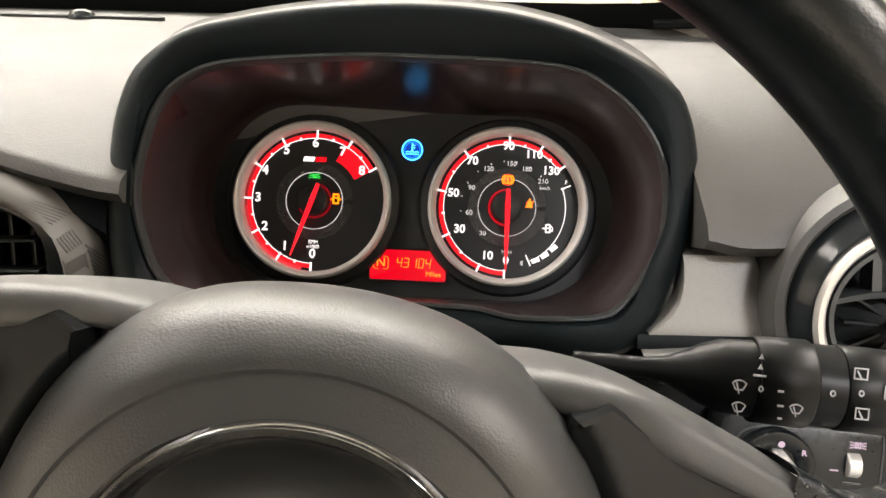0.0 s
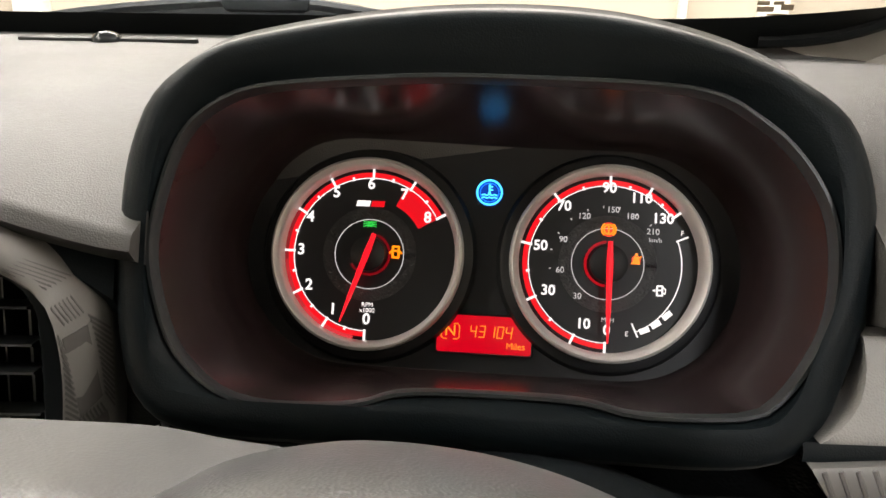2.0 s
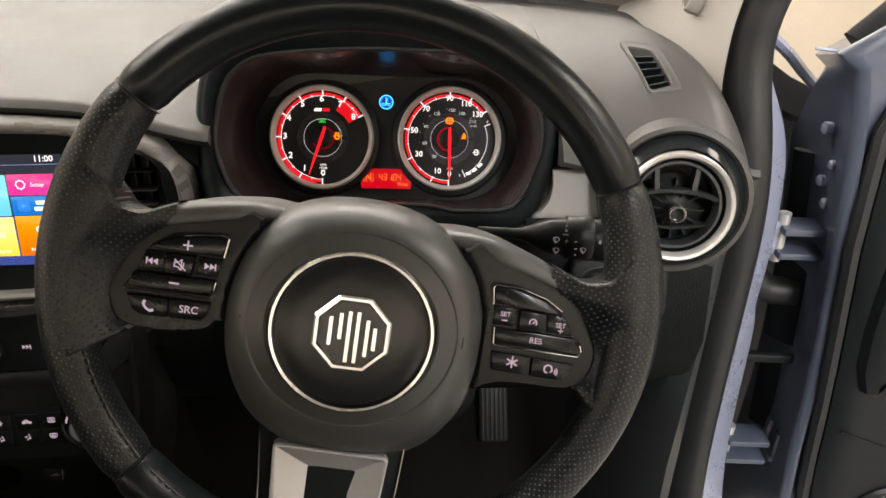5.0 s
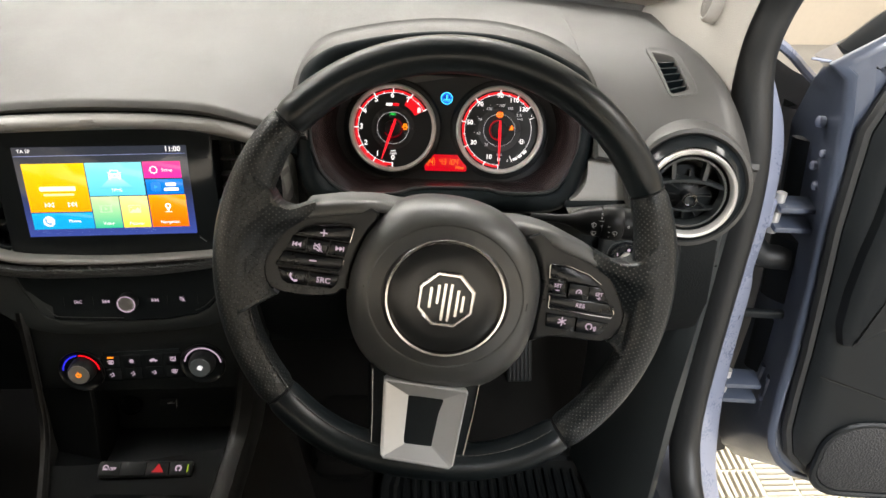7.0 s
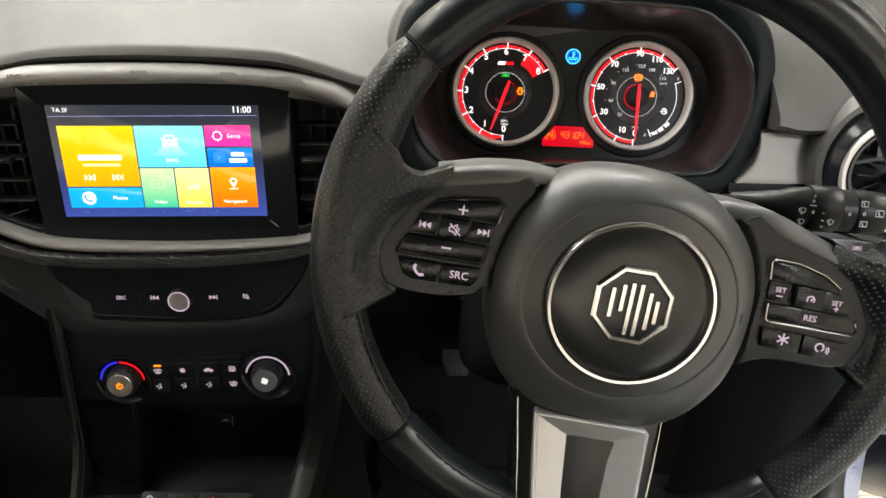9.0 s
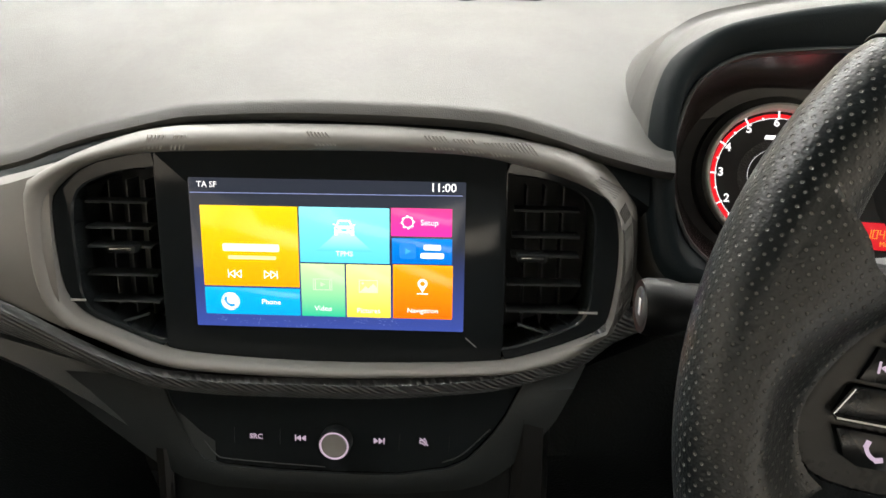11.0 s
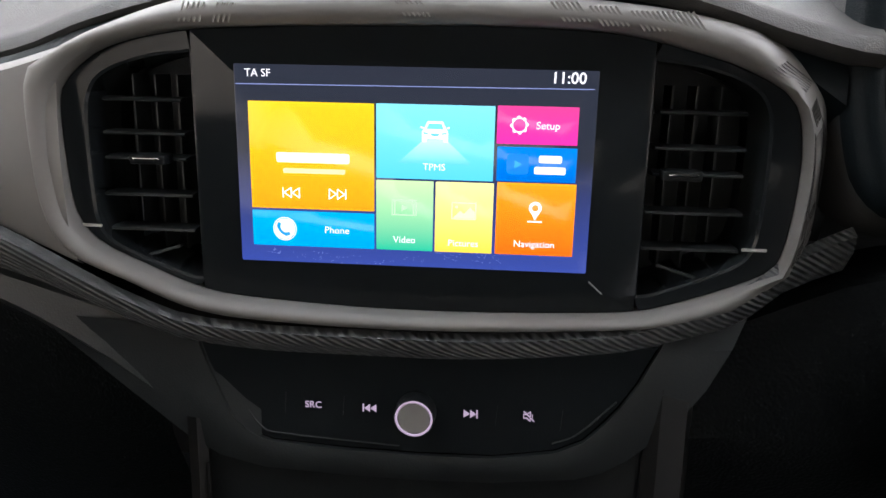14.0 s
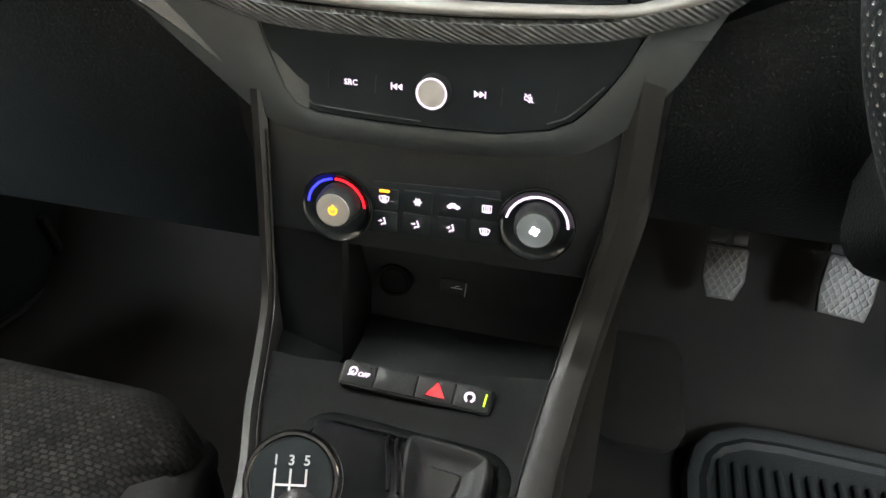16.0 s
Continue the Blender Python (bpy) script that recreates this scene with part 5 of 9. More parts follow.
for i in range(9):
    z = 0.985 - 0.62 * i / 8
    k = max(0.0, min(1.0, (0.80 - z) / 0.10))
    rows.append([(0.285 - 0.045 * k, 0.398 + 0.20 * k, z), (0.290 - 0.02 * k, 0.394 + 0.05 * k, z), (0.303, 0.392 + 0.012 * k, z), (0.314, 0.40 + 0.02 * (1 - z), z), (0.326, 0.44, z), (0.334, 0.60, z)])
part("kick_panel", loft(bmesh.new(), rows, False), M["grey"], dash, "dark side kick panel by the door")
tube(bm := bmesh.new(), [(0.205, 0.3935, 0.9), (0.25, 0.3935, 0.9), (0.308, 0.395, 0.9)], 0.0012, 6)
part("panel_joint", bm, M["black"], dash)


def on_dash(pts, lift):
    return [(x, y, dash_height(x, y) + lift) for x, y in pts]


def defrost_vent():
    g = thing("defroster_vent", pose(0, 0, 0), "slanted side-window defroster vent with dark slats", "air vent")
    o, h = VENT_LINE, VENT_HOLE
    part("surround", loft(bmesh.new(), [on_dash(o, -0.0030), on_dash(o, 0.0004), on_dash(mixed(o, h, 0.12), 0.0014), on_dash(mixed(o, h, 0.35), 0.0010), on_dash(mixed(o, h, 0.72), 0.0002), on_dash(mixed(o, h, 0.90), 0.0006), on_dash(mixed(o, h, 0.97), 0.0000), on_dash(h, -0.0022), on_dash(h, -0.020)]), M["dash"], g, "grey moulded vent surround")
    part("well", loft(bmesh.new(), [on_dash(mixed(o, h, 0.99), -0.004), on_dash(mixed(o, h, 0.99), -0.019)], True, False, True), M["black"], g)
    for k in range(5):
        ya, yb = 0.4550 + 0.0112 * k, 0.4590 + 0.0098 * k
        xa, xb = 0.2350 - 0.0008 * k, 0.2552 - 0.0009 * k
        rings = []
        for x, y in ((xa, ya), ((xa + xb) / 2, (ya + yb) / 2), (xb, yb)):
            z = dash_height(x, y)
            rings.append([(x, y - 0.0012, z - 0.0024), (x, y + 0.0012, z - 0.0018), (x, y + 0.0060, z - 0.016), (x, y + 0.0036, z - 0.016)])
        part("slat", loft(bmesh.new(), rings, True, True, True), M["soft"], g)
    return g


defrost_vent()


def round_vent():
    g = thing("round_air_vent", seat_at((0.243, 0.368, 1.010), 12, -10), "round air vent with satin silver ring", "air vent")
    hoodo = circle(0, 0.004, 0.062, 64, 0.062)
    part("surround", loft(bmesh.new(), [at(offset(hoodo, 0.004), -0.05), at(offset(hoodo, 0.002), -0.004), at(hoodo, 0.002), at(offset(hoodo, -0.004), 0.003), at(offset(hoodo, -0.0065), -0.001)]), M["dash"], g)
    part("gloss_collar", lathe(bmesh.new(), [(0.0570, -0.004), (0.0560, 0.000), (0.0510, 0.004), (0.0480, 0.008), (0.0465, 0.009), (0.0455, 0.000)], (0, 0.002), 64), M["piano"], g)
    part("ring", lathe(bmesh.new(), [(0.0466, 0.002), (0.0464, 0.0105), (0.0450, 0.0125), (0.0425, 0.0120), (0.0405, 0.0085), (0.0400, -0.004)], (0, 0), 72), M["satin"], g, "satin silver vent ring")
    part("bowl", lathe(bmesh.new(), [(0.0402, 0.004), (0.0385, -0.002), (0.0380, -0.026), (0.0340, -0.030), (0.0001, -0.030)], (0, 0), 48), M["black"], g)
    bm = bmesh.new()
    lathe(bm, [(0.0380, 0.001), (0.0372, 0.0035), (0.0350, 0.0035), (0.0335, -0.004), (0.0335, -0.012)], (0, 0), 48)
    part("inner_rim", bm, M["grey"], g)
    part("cone", lathe(bmesh.new(), [(0.0300, -0.022), (0.0200, -0.016), (0.0090, -0.010), (0.0001, -0.009)], (0.001, -0.006), 40), M["black"], g)
    for a in range(0, 360, 30):
        c, s_ = math.cos(radians(a)), math.sin(radians(a))
        t = Vector((-s_, c)) * 0.0007
        p0, p1 = Vector((0.001 + 0.009 * c, -0.006 + 0.009 * s_)), Vector((0.001 + 0.026 * c, -0.006 + 0.026 * s_))
        part("rib", poly(bmesh.new(), [p0 - t, p1 - t, p1 + t, p0 + t], -0.018, 0.0075), M["black"], g)
    bar = [(-0.0350, 0.0060), (-0.0180, 0.0105), (0.0, 0.0120), (0.0180, 0.0105), (0.0350, 0.0060)]
    part("vane", loft(bmesh.new(), [[(x, y + 0.0015, -0.016), (x, y + 0.0022, 0.0005), (x, y + 0.0010, 0.0022), (x, y - 0.0020, 0.0010), (x, y - 0.0015, -0.016)] for x, y in spline(bar, 5, False)], True, True, True), M["grey"], g, "curved grey air vane")
    for x in (-0.0165, 0.0135):
        part("vane_post", loft(bmesh.new(), [[(x - 0.0022, 0.011, zz), (x + 0.0022, 0.011, zz), (x * 1.15 + 0.0018, 0.0345, zz), (x * 1.15 - 0.0018, 0.0345, zz)] for zz in (-0.014, 0.0012)], True, True, True), M["grey"], g)
    part("lower_vane", loft(bmesh.new(), [[(x, y + 0.0012, -0.020), (x, y + 0.0012, -0.006), (x, y - 0.0012, -0.007), (x, y - 0.0012, -0.020)] for x, y in ((-0.030, -0.018), (0.0, -0.0225), (0.030, -0.018))], True, True, True), M["grey"], g)
    kn_ = part("knob", lathe(bmesh.new(), [(0.0062, -0.012), (0.0066, 0.004), (0.0073, 0.0085), (0.0073, 0.0115), (0.0066, 0.0130), (0.0055, 0.0130), (0.0050, 0.0115)], (0.0, -0.006), 32), M["chrome"], g, "chrome vent knob")
    part("knob_middle", lathe(bmesh.new(), [(0.0052, 0.0112), (0.0030, 0.0104), (0.0001, 0.0102)], (0.0, -0.006), 24), M["piano"], kn_)
    for a in range(0, 360, 20):
        c, s_ = math.cos(radians(a)), math.sin(radians(a))
        part("knurl", tube(bmesh.new(), [(0.0072 * c, -0.006 + 0.0072 * s_, 0.0070), (0.0075 * c, -0.006 + 0.0075 * s_, 0.0112)], 0.0004, 5), M["chrome"], kn_)
    return g


round_vent()

# ---- instrument cluster ----
cluster = thing("instrument_cluster", C_FRAME, "black hooded instrument cluster with two red-lit gauges", "instrument cluster")
HOOD = [(-0.1480, -0.082), (-0.1590, -0.054), (-0.1630, -0.014), (-0.1615, 0.028), (-0.1500, 0.0610), (-0.1290, 0.0845), (-0.0905, 0.0960), (-0.0400, 0.1040), (0.008, 0.1065), (0.055, 0.1035), (0.098, 0.0930), (0.129, 0.0770), (0.150, 0.0530), (0.1600, 0.0200), (0.1595, -0.020), (0.1500, -0.050), (0.138, -0.078), (0.112, -0.094), (0.04, -0.096), (-0.04, -0.096), (-0.12, -0.096)]
EDGE = [(-0.138, -0.015), (-0.1345, 0.012), (-0.127, 0.034), (-0.112, 0.0475), (-0.092, 0.0540), (-0.045, 0.0585), (-0.0014, 0.0600), (0.0786, 0.0577), (0.106, 0.046), (0.1224, 0.0305), (0.1325, 0.012), (0.1352, -0.0081), (0.1330, -0.030), (0.1252, -0.0476), (0.1148, -0.062), (0.1048, -0.0679), (0.082, -0.0700), (0.060, -0.0700), (0.040, -0.0662), (0.0, -0.0660), (-0.031, -0.0678), (-0.0525, -0.0740), (-0.0958, -0.0748), (-0.1207, -0.0600), (-0.132, -0.040)]
hood_o = polar(spline(HOOD, 5), 128)
edge_o = [(x * 1.035, y * 1.03 + 0.0008) for x, y in polar(spline(EDGE, 5), 128)]
face_o = polar(rrect(0, -0.0085, 0.252, 0.116, 0.057, 10), 128)


def lifted(pts, base, k):
    """The outline with its upper part drawn towards the driver."""
    return [(x, y, base + k * max(0.0, y) / 0.1) for x, y in pts]


flank = [at([(x * 1.24, y * 1.02 - 0.012) for x, y in hood_o], -0.16), at([(x * 1.15, y * 1.03) for x, y in hood_o], -0.05), at([(x * 1.085, y * 1.02) for x, y in hood_o], 0.01), at([(x * 1.035, y * 1.012) for x, y in hood_o], 0.045)]
part("hood_flank", loft(bmesh.new(), flank), M["dash"], cluster, "grained grey flank of the hood")
# round the sides the lip turns in tightly; along the top it slopes down to the driver
side_roll = [flank[3]] + [at(offset(hood_o, d), z) for d, z in ((-0.0005, 0.060), (-0.0030, 0.0695), (-0.0065, 0.0758), (-0.0105, 0.0795), (-0.0145, 0.0808), (-0.0180, 0.0808), (-0.0205, 0.0802))]
top_roll = [flank[3]] + [at(offset(hood_o, d), z) for d, z in ((-0.0025, 0.047), (-0.0070, 0.060), (-0.0115, 0.0710), (-0.0145, 0.0770), (-0.0170, 0.0805), (-0.0200, 0.0815), (-0.0240, 0.0808))]


def hood_ring(u):
    """A ring on the hood's edge: u 0 to 1 on the crest, coloured grey as lit, 1 to 2 on the front, coloured black as
    shaded; the join climbs over the crest at the top.
    """
    ring = []
    for n, (x, y) in enumerate(hood_o):
        w = max(0.0, min(1.0, (y - 0.048) / 0.042))
        w = w * w * (3 - 2 * w)
        join = 2.4 + 2.0 * w
        p = join * u if u <= 1 else join + (7 - join) * (u - 1)
        k = min(6, int(p))
        ends = [[side_roll[q][n][c] * (1 - w) + top_roll[q][n][c] * w for c in range(3)] for q in (k, k + 1)]
        ring.append(tuple(ends[0][c] + (ends[1][c] - ends[0][c]) * (p - k) for c in range(3)))
    return ring


# the fall of light over the hood is split into two colours here
part("hood_rim", loft(bmesh.new(), [hood_ring(i / 6) for i in range(7)]), M["dash"], cluster, "grained hood crest, coloured grey as where light falls", 60)
rings = [hood_ring(1 + i / 6) for i in range(7)] + [lifted(mixed(hood_o, edge_o, 0.80), 0.0760, 0.0), at(offset(edge_o, 0.003), 0.0730)]
part("hood", loft(bmesh.new(), rings), M["soft"], cluster, "grained cluster hood, front coloured black as in shade", 60)
part("hood_bead", loft(bmesh.new(), [at(offset(edge_o, 0.0032), 0.0725), at(offset(edge_o, 0.0022), 0.0745), at(offset(edge_o, 0.0008), 0.0745), at(edge_o, 0.0725), at(edge_o, 0.066)]), M["grey"], cluster)
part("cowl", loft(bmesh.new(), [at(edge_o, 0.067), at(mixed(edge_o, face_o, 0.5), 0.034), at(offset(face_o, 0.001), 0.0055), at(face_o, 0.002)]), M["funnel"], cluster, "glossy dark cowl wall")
part("face_plate", loft(bmesh.new(), [at(face_o, 0.0022), at(offset(face_o, -0.02), 0.0022)], True, False, True), M["face"], cluster)


def gauge(name, c, label):
    g = new(name)
    g.parent = cluster
    g.empty_display_size = 0.02
    tagged(g, label)
    return g


LC, RC = (-0.061, -0.0093), (0.0605, -0.0083)


def dial(c):
    """Ring, dial and inner prints that both gauges share; returns the dial part."""
    b = part("dial", lathe(bmesh.new(), [(0.0450, 0.0024), (0.0449, 0.0030), (0.0001, 0.0030)], c, 64), M["face"], cluster, "black printed gauge dial")
    part("bezel_ring", lathe(bmesh.new(), [(0.0498, 0.0025), (0.0492, 0.0120), (0.0486, 0.0142), (0.0474, 0.0150), (0.0458, 0.0138), (0.0449, 0.0110), (0.0445, 0.0031)], c, 96), M["ring"], cluster, "satin silver gauge ring")
    part("shoulder", lathe(bmesh.new(), [(0.0560, 0.0023), (0.0540, 0.0060), (0.0500, 0.0075), (0.0490, 0.0075)], c, 96), M["face"], cluster)
    part("dotted_ring", sector(bmesh.new(), c, 0.0182, 0.0245, 0, 360, 0.0031, 64), M["dots"], b)
    part("inner_circle", sector(bmesh.new(), c, 0.0178, 0.01815, 0, 360, 0.0036, 64), M["lamp_dim"], b)
    return b


def ticks(name, c, angles, r0, r1, w, material, parent):
    for a in angles:
        ca, sa = math.cos(radians(a)), math.sin(radians(a))
        part(name, stroke(bmesh.new(), [(c[0] + r0 * ca, c[1] + r0 * sa), (c[0] + r1 * ca, c[1] + r1 * sa)], w, 0.0040), material, parent)


def pointer(c, a, tip, tail):
    ca, sa = math.cos(radians(a)), math.sin(radians(a))
    t = (-sa, ca)
    bm = bmesh.new()
    prof = ((-tail, 0.0012, 0.0012), (0.0, 0.0017, 0.002), (tip * 0.6, 0.0012, 0.0014), (tip, 0.0004, 0.0008))
    rings = []
    for d, w, h in prof:
        x, y = c[0] + d * ca, c[1] + d * sa
        rings.append([(x - t[0] * w, y - t[1] * w, 0.0101), (x + t[0] * w, y + t[1] * w, 0.0101), (x + t[0] * w * 0.5, y + t[1] * w * 0.5, 0.0101 + h), (x - t[0] * w * 0.5, y - t[1] * w * 0.5, 0.0101 + h)])
    loft(bm, rings, True, True, True)
    return bm


# rev counter
d = dial(LC)
LA = [270 - 30 * i for i in range(9)]
part("red_scale", sector(bmesh.new(), LC, 0.0402, 0.0426, 270, 30, 0.0033, 72), M["lamp_red"], d, "lit red scale band")
bm = sector(bmesh.new(), LC, 0.0394, 0.03985, 270, 32, 0.0036, 72)
part("white_scale", bm, M["lamp_white"], d)
# light spilled from the scale, built as three dimming glowing sectors
for a0, a1, m_ in ((262, 222, 0.55), (222, 186, 0.38), (186, 150, 0.20)):
    part("scale_glow", sector(bmesh.new(), LC, 0.0426, 0.0448, a0, a1, 0.0033, 16), glow("red_scale_glow", (0.85, 0.05, 0.06), m_), d, "red light spilling round the scale")
ticks("major_tick", LC, LA, 0.0392, 0.0443, 0.0012, M["lamp_white"], d)
ticks("minor_tick", LC, [a - 15 for a in LA[:-1]], 0.0394, 0.0407, 0.0012, M["lamp_white"], d)
part("red_zone", sector(bmesh.new(), LC, 0.0285, 0.0400, 64, 30, 0.0031, 20), M["redline"], d, "solid red over-rev zone")
for i, (x, y) in enumerate([(-0.0605, -0.0430), (-0.0783, -0.0388), (-0.0917, -0.0268), (-0.0970, -0.0087), (-0.0932, 0.0087), (-0.0801, 0.0221), (-0.0620, 0.0273), (-0.0445, 0.0224), (-0.0317, 0.0109)]):
    letters("numeral", str(i), 0.0080, M["lamp_white"], d, x, y, 0.0036, bold=0.00018)
letters("unit_text", "RPM", 0.0032, M["lamp_white"], d, -0.0604, -0.0355, 0.0036)
letters("unit_text", "x1000", 0.0032, M["lamp_white"], d, -0.0604, -0.0384, 0.0036)
bm = poly(bmesh.new(), [(-0.0695, 0.0155), (-0.0625, 0.0155), (-0.0617, 0.0185), (-0.0687, 0.0185)], 0.0035)
part("badge_mark", bm, M["lamp_white"], d)
part("badge_mark", poly(bmesh.new(), [(-0.0617, 0.0155), (-0.0548, 0.0155), (-0.0543, 0.0185), (-0.0610, 0.0185)], 0.0035), M["redline"], d)
part("tell_tale", icon("lamps", -0.0615, 0.0063, 0.0040, 0.0040), M["green"], d, "green side-lamp symbol")
part("tell_tale", icon("door_ajar", -0.0472, -0.0076, 0.0062, 0.0040), M["amber"], d, "amber door-ajar symbol")
part("pivot_glow", sector(bmesh.new(), LC, 0.0100, 0.0112, -150, 70, 0.0036, 24), glow("dim_red_glow", (0.5, 0.0, 0.01), 0.3), d)
part("pivot", lathe(bmesh.new(), [(0.0092, 0.0031), (0.0088, 0.0085), (0.0070, 0.0098), (0.0001, 0.0100)], LC, 32), M["face"], d)
part("needle", pointer((LC[0] + 0.0002, LC[1] + 0.0012), 251.5, 0.0385, 0.0095), M["needle"], d, "glowing red needle")

# speedometer
d = dial(RC)
SPEED = {0: 270, 10: 247, 30: 207, 50: 168, 70: 129, 90: 90, 110: 62, 130: 38}
part("red_scale", sector(bmesh.new(), RC, 0.0402, 0.0426, 270, 38, 0.0033, 72), M["lamp_red"], d, "lit red scale band")
part("white_scale", sector(bmesh.new(), RC, 0.0394, 0.03985, 270, 40, 0.0036, 72), M["lamp_white"], d)
ticks("major_tick", RC, SPEED.values(), 0.0392, 0.0443, 0.0012, M["lamp_white"], d)
ticks("minor_tick", RC, [227, 187.5, 148.5, 109.5, 76, 50], 0.0394, 0.0407, 0.0012, M["lamp_white"], d)
for s, x, y in (("0", 0.0613, -0.0415), ("10", 0.0496, -0.0390), ("30", 0.0315, -0.0231), ("50", 0.0267, -0.0006), ("70", 0.0378, 0.0201), ("90", 0.0601, 0.0303), ("110", 0.0761, 0.0256), ("130", 0.0871, 0.0157)):
    letters("numeral", s, 0.0072, M["lamp_white"], d, x, y, 0.0036, bold=0.00016)
for s, x, y in (("30", 0.0461, -0.0252), ("60", 0.0370, -0.0125), ("90", 0.0380, 0.0031), ("120", 0.0480, 0.0154), ("150", 0.0623, 0.0192), ("180", 0.0720, 0.0162), ("210", 0.0824, 0.0089)):
    letters("small_numeral", s, 0.0043, M["lamp_dim"], d, x, y, 0.0036)
letters("unit_text", "km/h", 0.0032, M["lamp_dim"], d, 0.0837, 0.0047, 0.0036)
letters("unit_text", "MPH", 0.0032, M["lamp_dim"], d, 0.0616, -0.0364, 0.0036)
ticks("small_tick", RC, [205, 187, 168, 150, 131, 112, 96, 80, 62, 45], 0.0285, 0.0293, 0.0005, M["lamp_dim"], d)
part("fuel_arc", sector(bmesh.new(), RC, 0.0362, 0.0367, 22, -66, 0.0036, 32), M["lamp_white"], d, "thin white fuel scale")
part("fuel_end", stroke(bmesh.new(), [(0.0940, 0.0045), (0.0995, 0.0070)], 0.0008, 0.0037), M["lamp_white"], d)
part("fuel_end", stroke(bmesh.new(), [(0.0735, -0.0375), (0.0765, -0.0440)], 0.0008, 0.0037), M["lamp_white"], d)
letters("fuel_letter", "F", 0.0034, M["lamp_white"], d, 0.0968, 0.0088, 0.0036)
letters("fuel_letter", "E", 0.0034, M["lamp_white"], d, 0.0712, -0.0428, 0.0036)
for x, y, a in ((0.0797, -0.0405, 22), (0.0852, -0.0372, 32), (0.0905, -0.0325, 42)):
    bm = bmesh.new()
    ca, sa = math.cos(radians(a)), math.sin(radians(a))
    stroke(bm, [(x - 0.0018 * ca, y - 0.0018 * sa), (x + 0.0018 * ca, y + 0.0018 * sa)], 0.0028, 0.0037)
    part("fuel_block", bm, M["lamp_white"], d, "lit white fuel block")
part("tell_tale", icon("fuel", 0.0868, -0.0204, 0.0052, 0.0037), M["lamp_white"], d, "white fuel pump symbol")
part("tell_tale", icon("brake_warn", 0.0604, 0.0091, 0.0066, 0.0042), M["amber"], d, "amber-red brake warning symbol")
part("lamp_glow", sector(bmesh.new(), (0.0604, 0.0091), 0.0001, 0.0036, 0, 360, 0.0036, 24), M["redlamp"], d)
part("tell_tale", icon("belt", 0.0745, -0.0051, 0.0060, 0.0042), M["amber"], d, "amber seat-belt symbol")
part("lamp_glow", sector(bmesh.new(), (0.0745, -0.0056), 0.0001, 0.0022, 0, 360, 0.0036, 24), M["redlamp"], d)
part("pivot_glow", sector(bmesh.new(), RC, 0.0105, 0.0118, 95, 265, 0.0036, 24), glow("dim_red_glow", (0.6, 0.0, 0.01), 0.5), d)
part("pivot", lathe(bmesh.new(), [(0.0098, 0.0031), (0.0094, 0.0085), (0.0075, 0.0098), (0.0001, 0.0100)], RC, 32), M["face"], d)
part("needle", pointer((RC[0] + 0.0003, RC[1]), 270.3, 0.0395, 0.0110), M["needle"], d, "glowing red needle")

# warning lamp and display between the gauges
lampb = part("coolant_lamp", lathe(bmesh.new(), [(0.0070, 0.0022), (0.0068, 0.0031), (0.0001, 0.0031)], (-0.0005, 0.0255), 32), glow("blue_lamp_field", (0.0, 0.035, 0.35), 0.9), cluster, "glowing blue coolant lamp")
part("lamp_ring", sector(bmesh.new(), (-0.0005, 0.0255), 0.0058, 0.0068, 0, 360, 0.0033, 48), M["cyan"], lampb)
part("lamp_ring", sector(bmesh.new(), (-0.0005, 0.0255), 0.0046, 0.0050, 0, 360, 0.0033, 48), M["blue"], lampb)
part("symbol", icon("thermo", -0.0005, 0.0258, 0.0066, 0.0034), M["cyan"], lampb)
lcd = part("trip_display", slab(bmesh.new(), rrect(0.0003, -0.0473, 0.0480, 0.0190, 0.0015), 0.0010, 0.0034, 0.0003), M["lcd"], cluster, "lit red trip display")
part("display_frame", band(bmesh.new(), rrect(0.0003, -0.0473, 0.0500, 0.0210, 0.0022), rrect(0.0003, -0.0473, 0.0478, 0.0188, 0.0014), 0.0018, 0.0042), M["face"], cluster)
letters("lcd_text", "N", 0.0078, M["lcd_ink"], lcd, -0.0168, -0.0462, 0.0035, bold=0.00005)
bm = bmesh.new()
for s_ in (1, -1):
    stroke(bm, [(-0.0168 + s_ * 0.0016, -0.0424), (-0.0168 + s_ * 0.0036, -0.0424), (-0.0168 + s_ * 0.0046, -0.0434), (-0.0168 + s_ * 0.0046, -0.0492), (-0.0168 + s_ * 0.0036, -0.0502), (-0.0168 + s_ * 0.0016, -0.0502)], 0.0004, 0.0035)
part("lcd_box", bm, M["lcd_ink"], lcd)
SEG = {"a": ((0, 2), (1, 2)), "b": ((1, 2), (1, 1)), "c": ((1, 1), (1, 0)), "d": ((0, 0), (1, 0)), "e": ((0, 0), (0, 1)), "f": ((0, 1), (0, 2)), "g": ((0, 1), (1, 1))}
DIG = {"4": "fgbc", "3": "abgcd", "1": "bc", "0": "abcdef"}
bm = bmesh.new()
for i, ch in enumerate("43104"):
    x0, y0 = -0.0068 + 0.00435 * i + (0.0006 if i > 1 else 0), -0.0486
    for sname in DIG[ch]:
        (xa, ya), (xb, yb) = SEG[sname]
        pts = [(x0 + 0.0028 * xa + 0.0003 * ya, y0 + 0.0028 * ya), (x0 + 0.0028 * xb + 0.0003 * yb, y0 + 0.0028 * yb)]
        stroke(bm, pts, 0.0005, 0.0035)
part("lcd_text", bm, M["lcd_ink"], lcd, "orange segment digits 43104")
letters("lcd_text", "Miles", 0.0047, M["lcd_ink"], lcd, 0.0165, -0.0525, 0.0035)

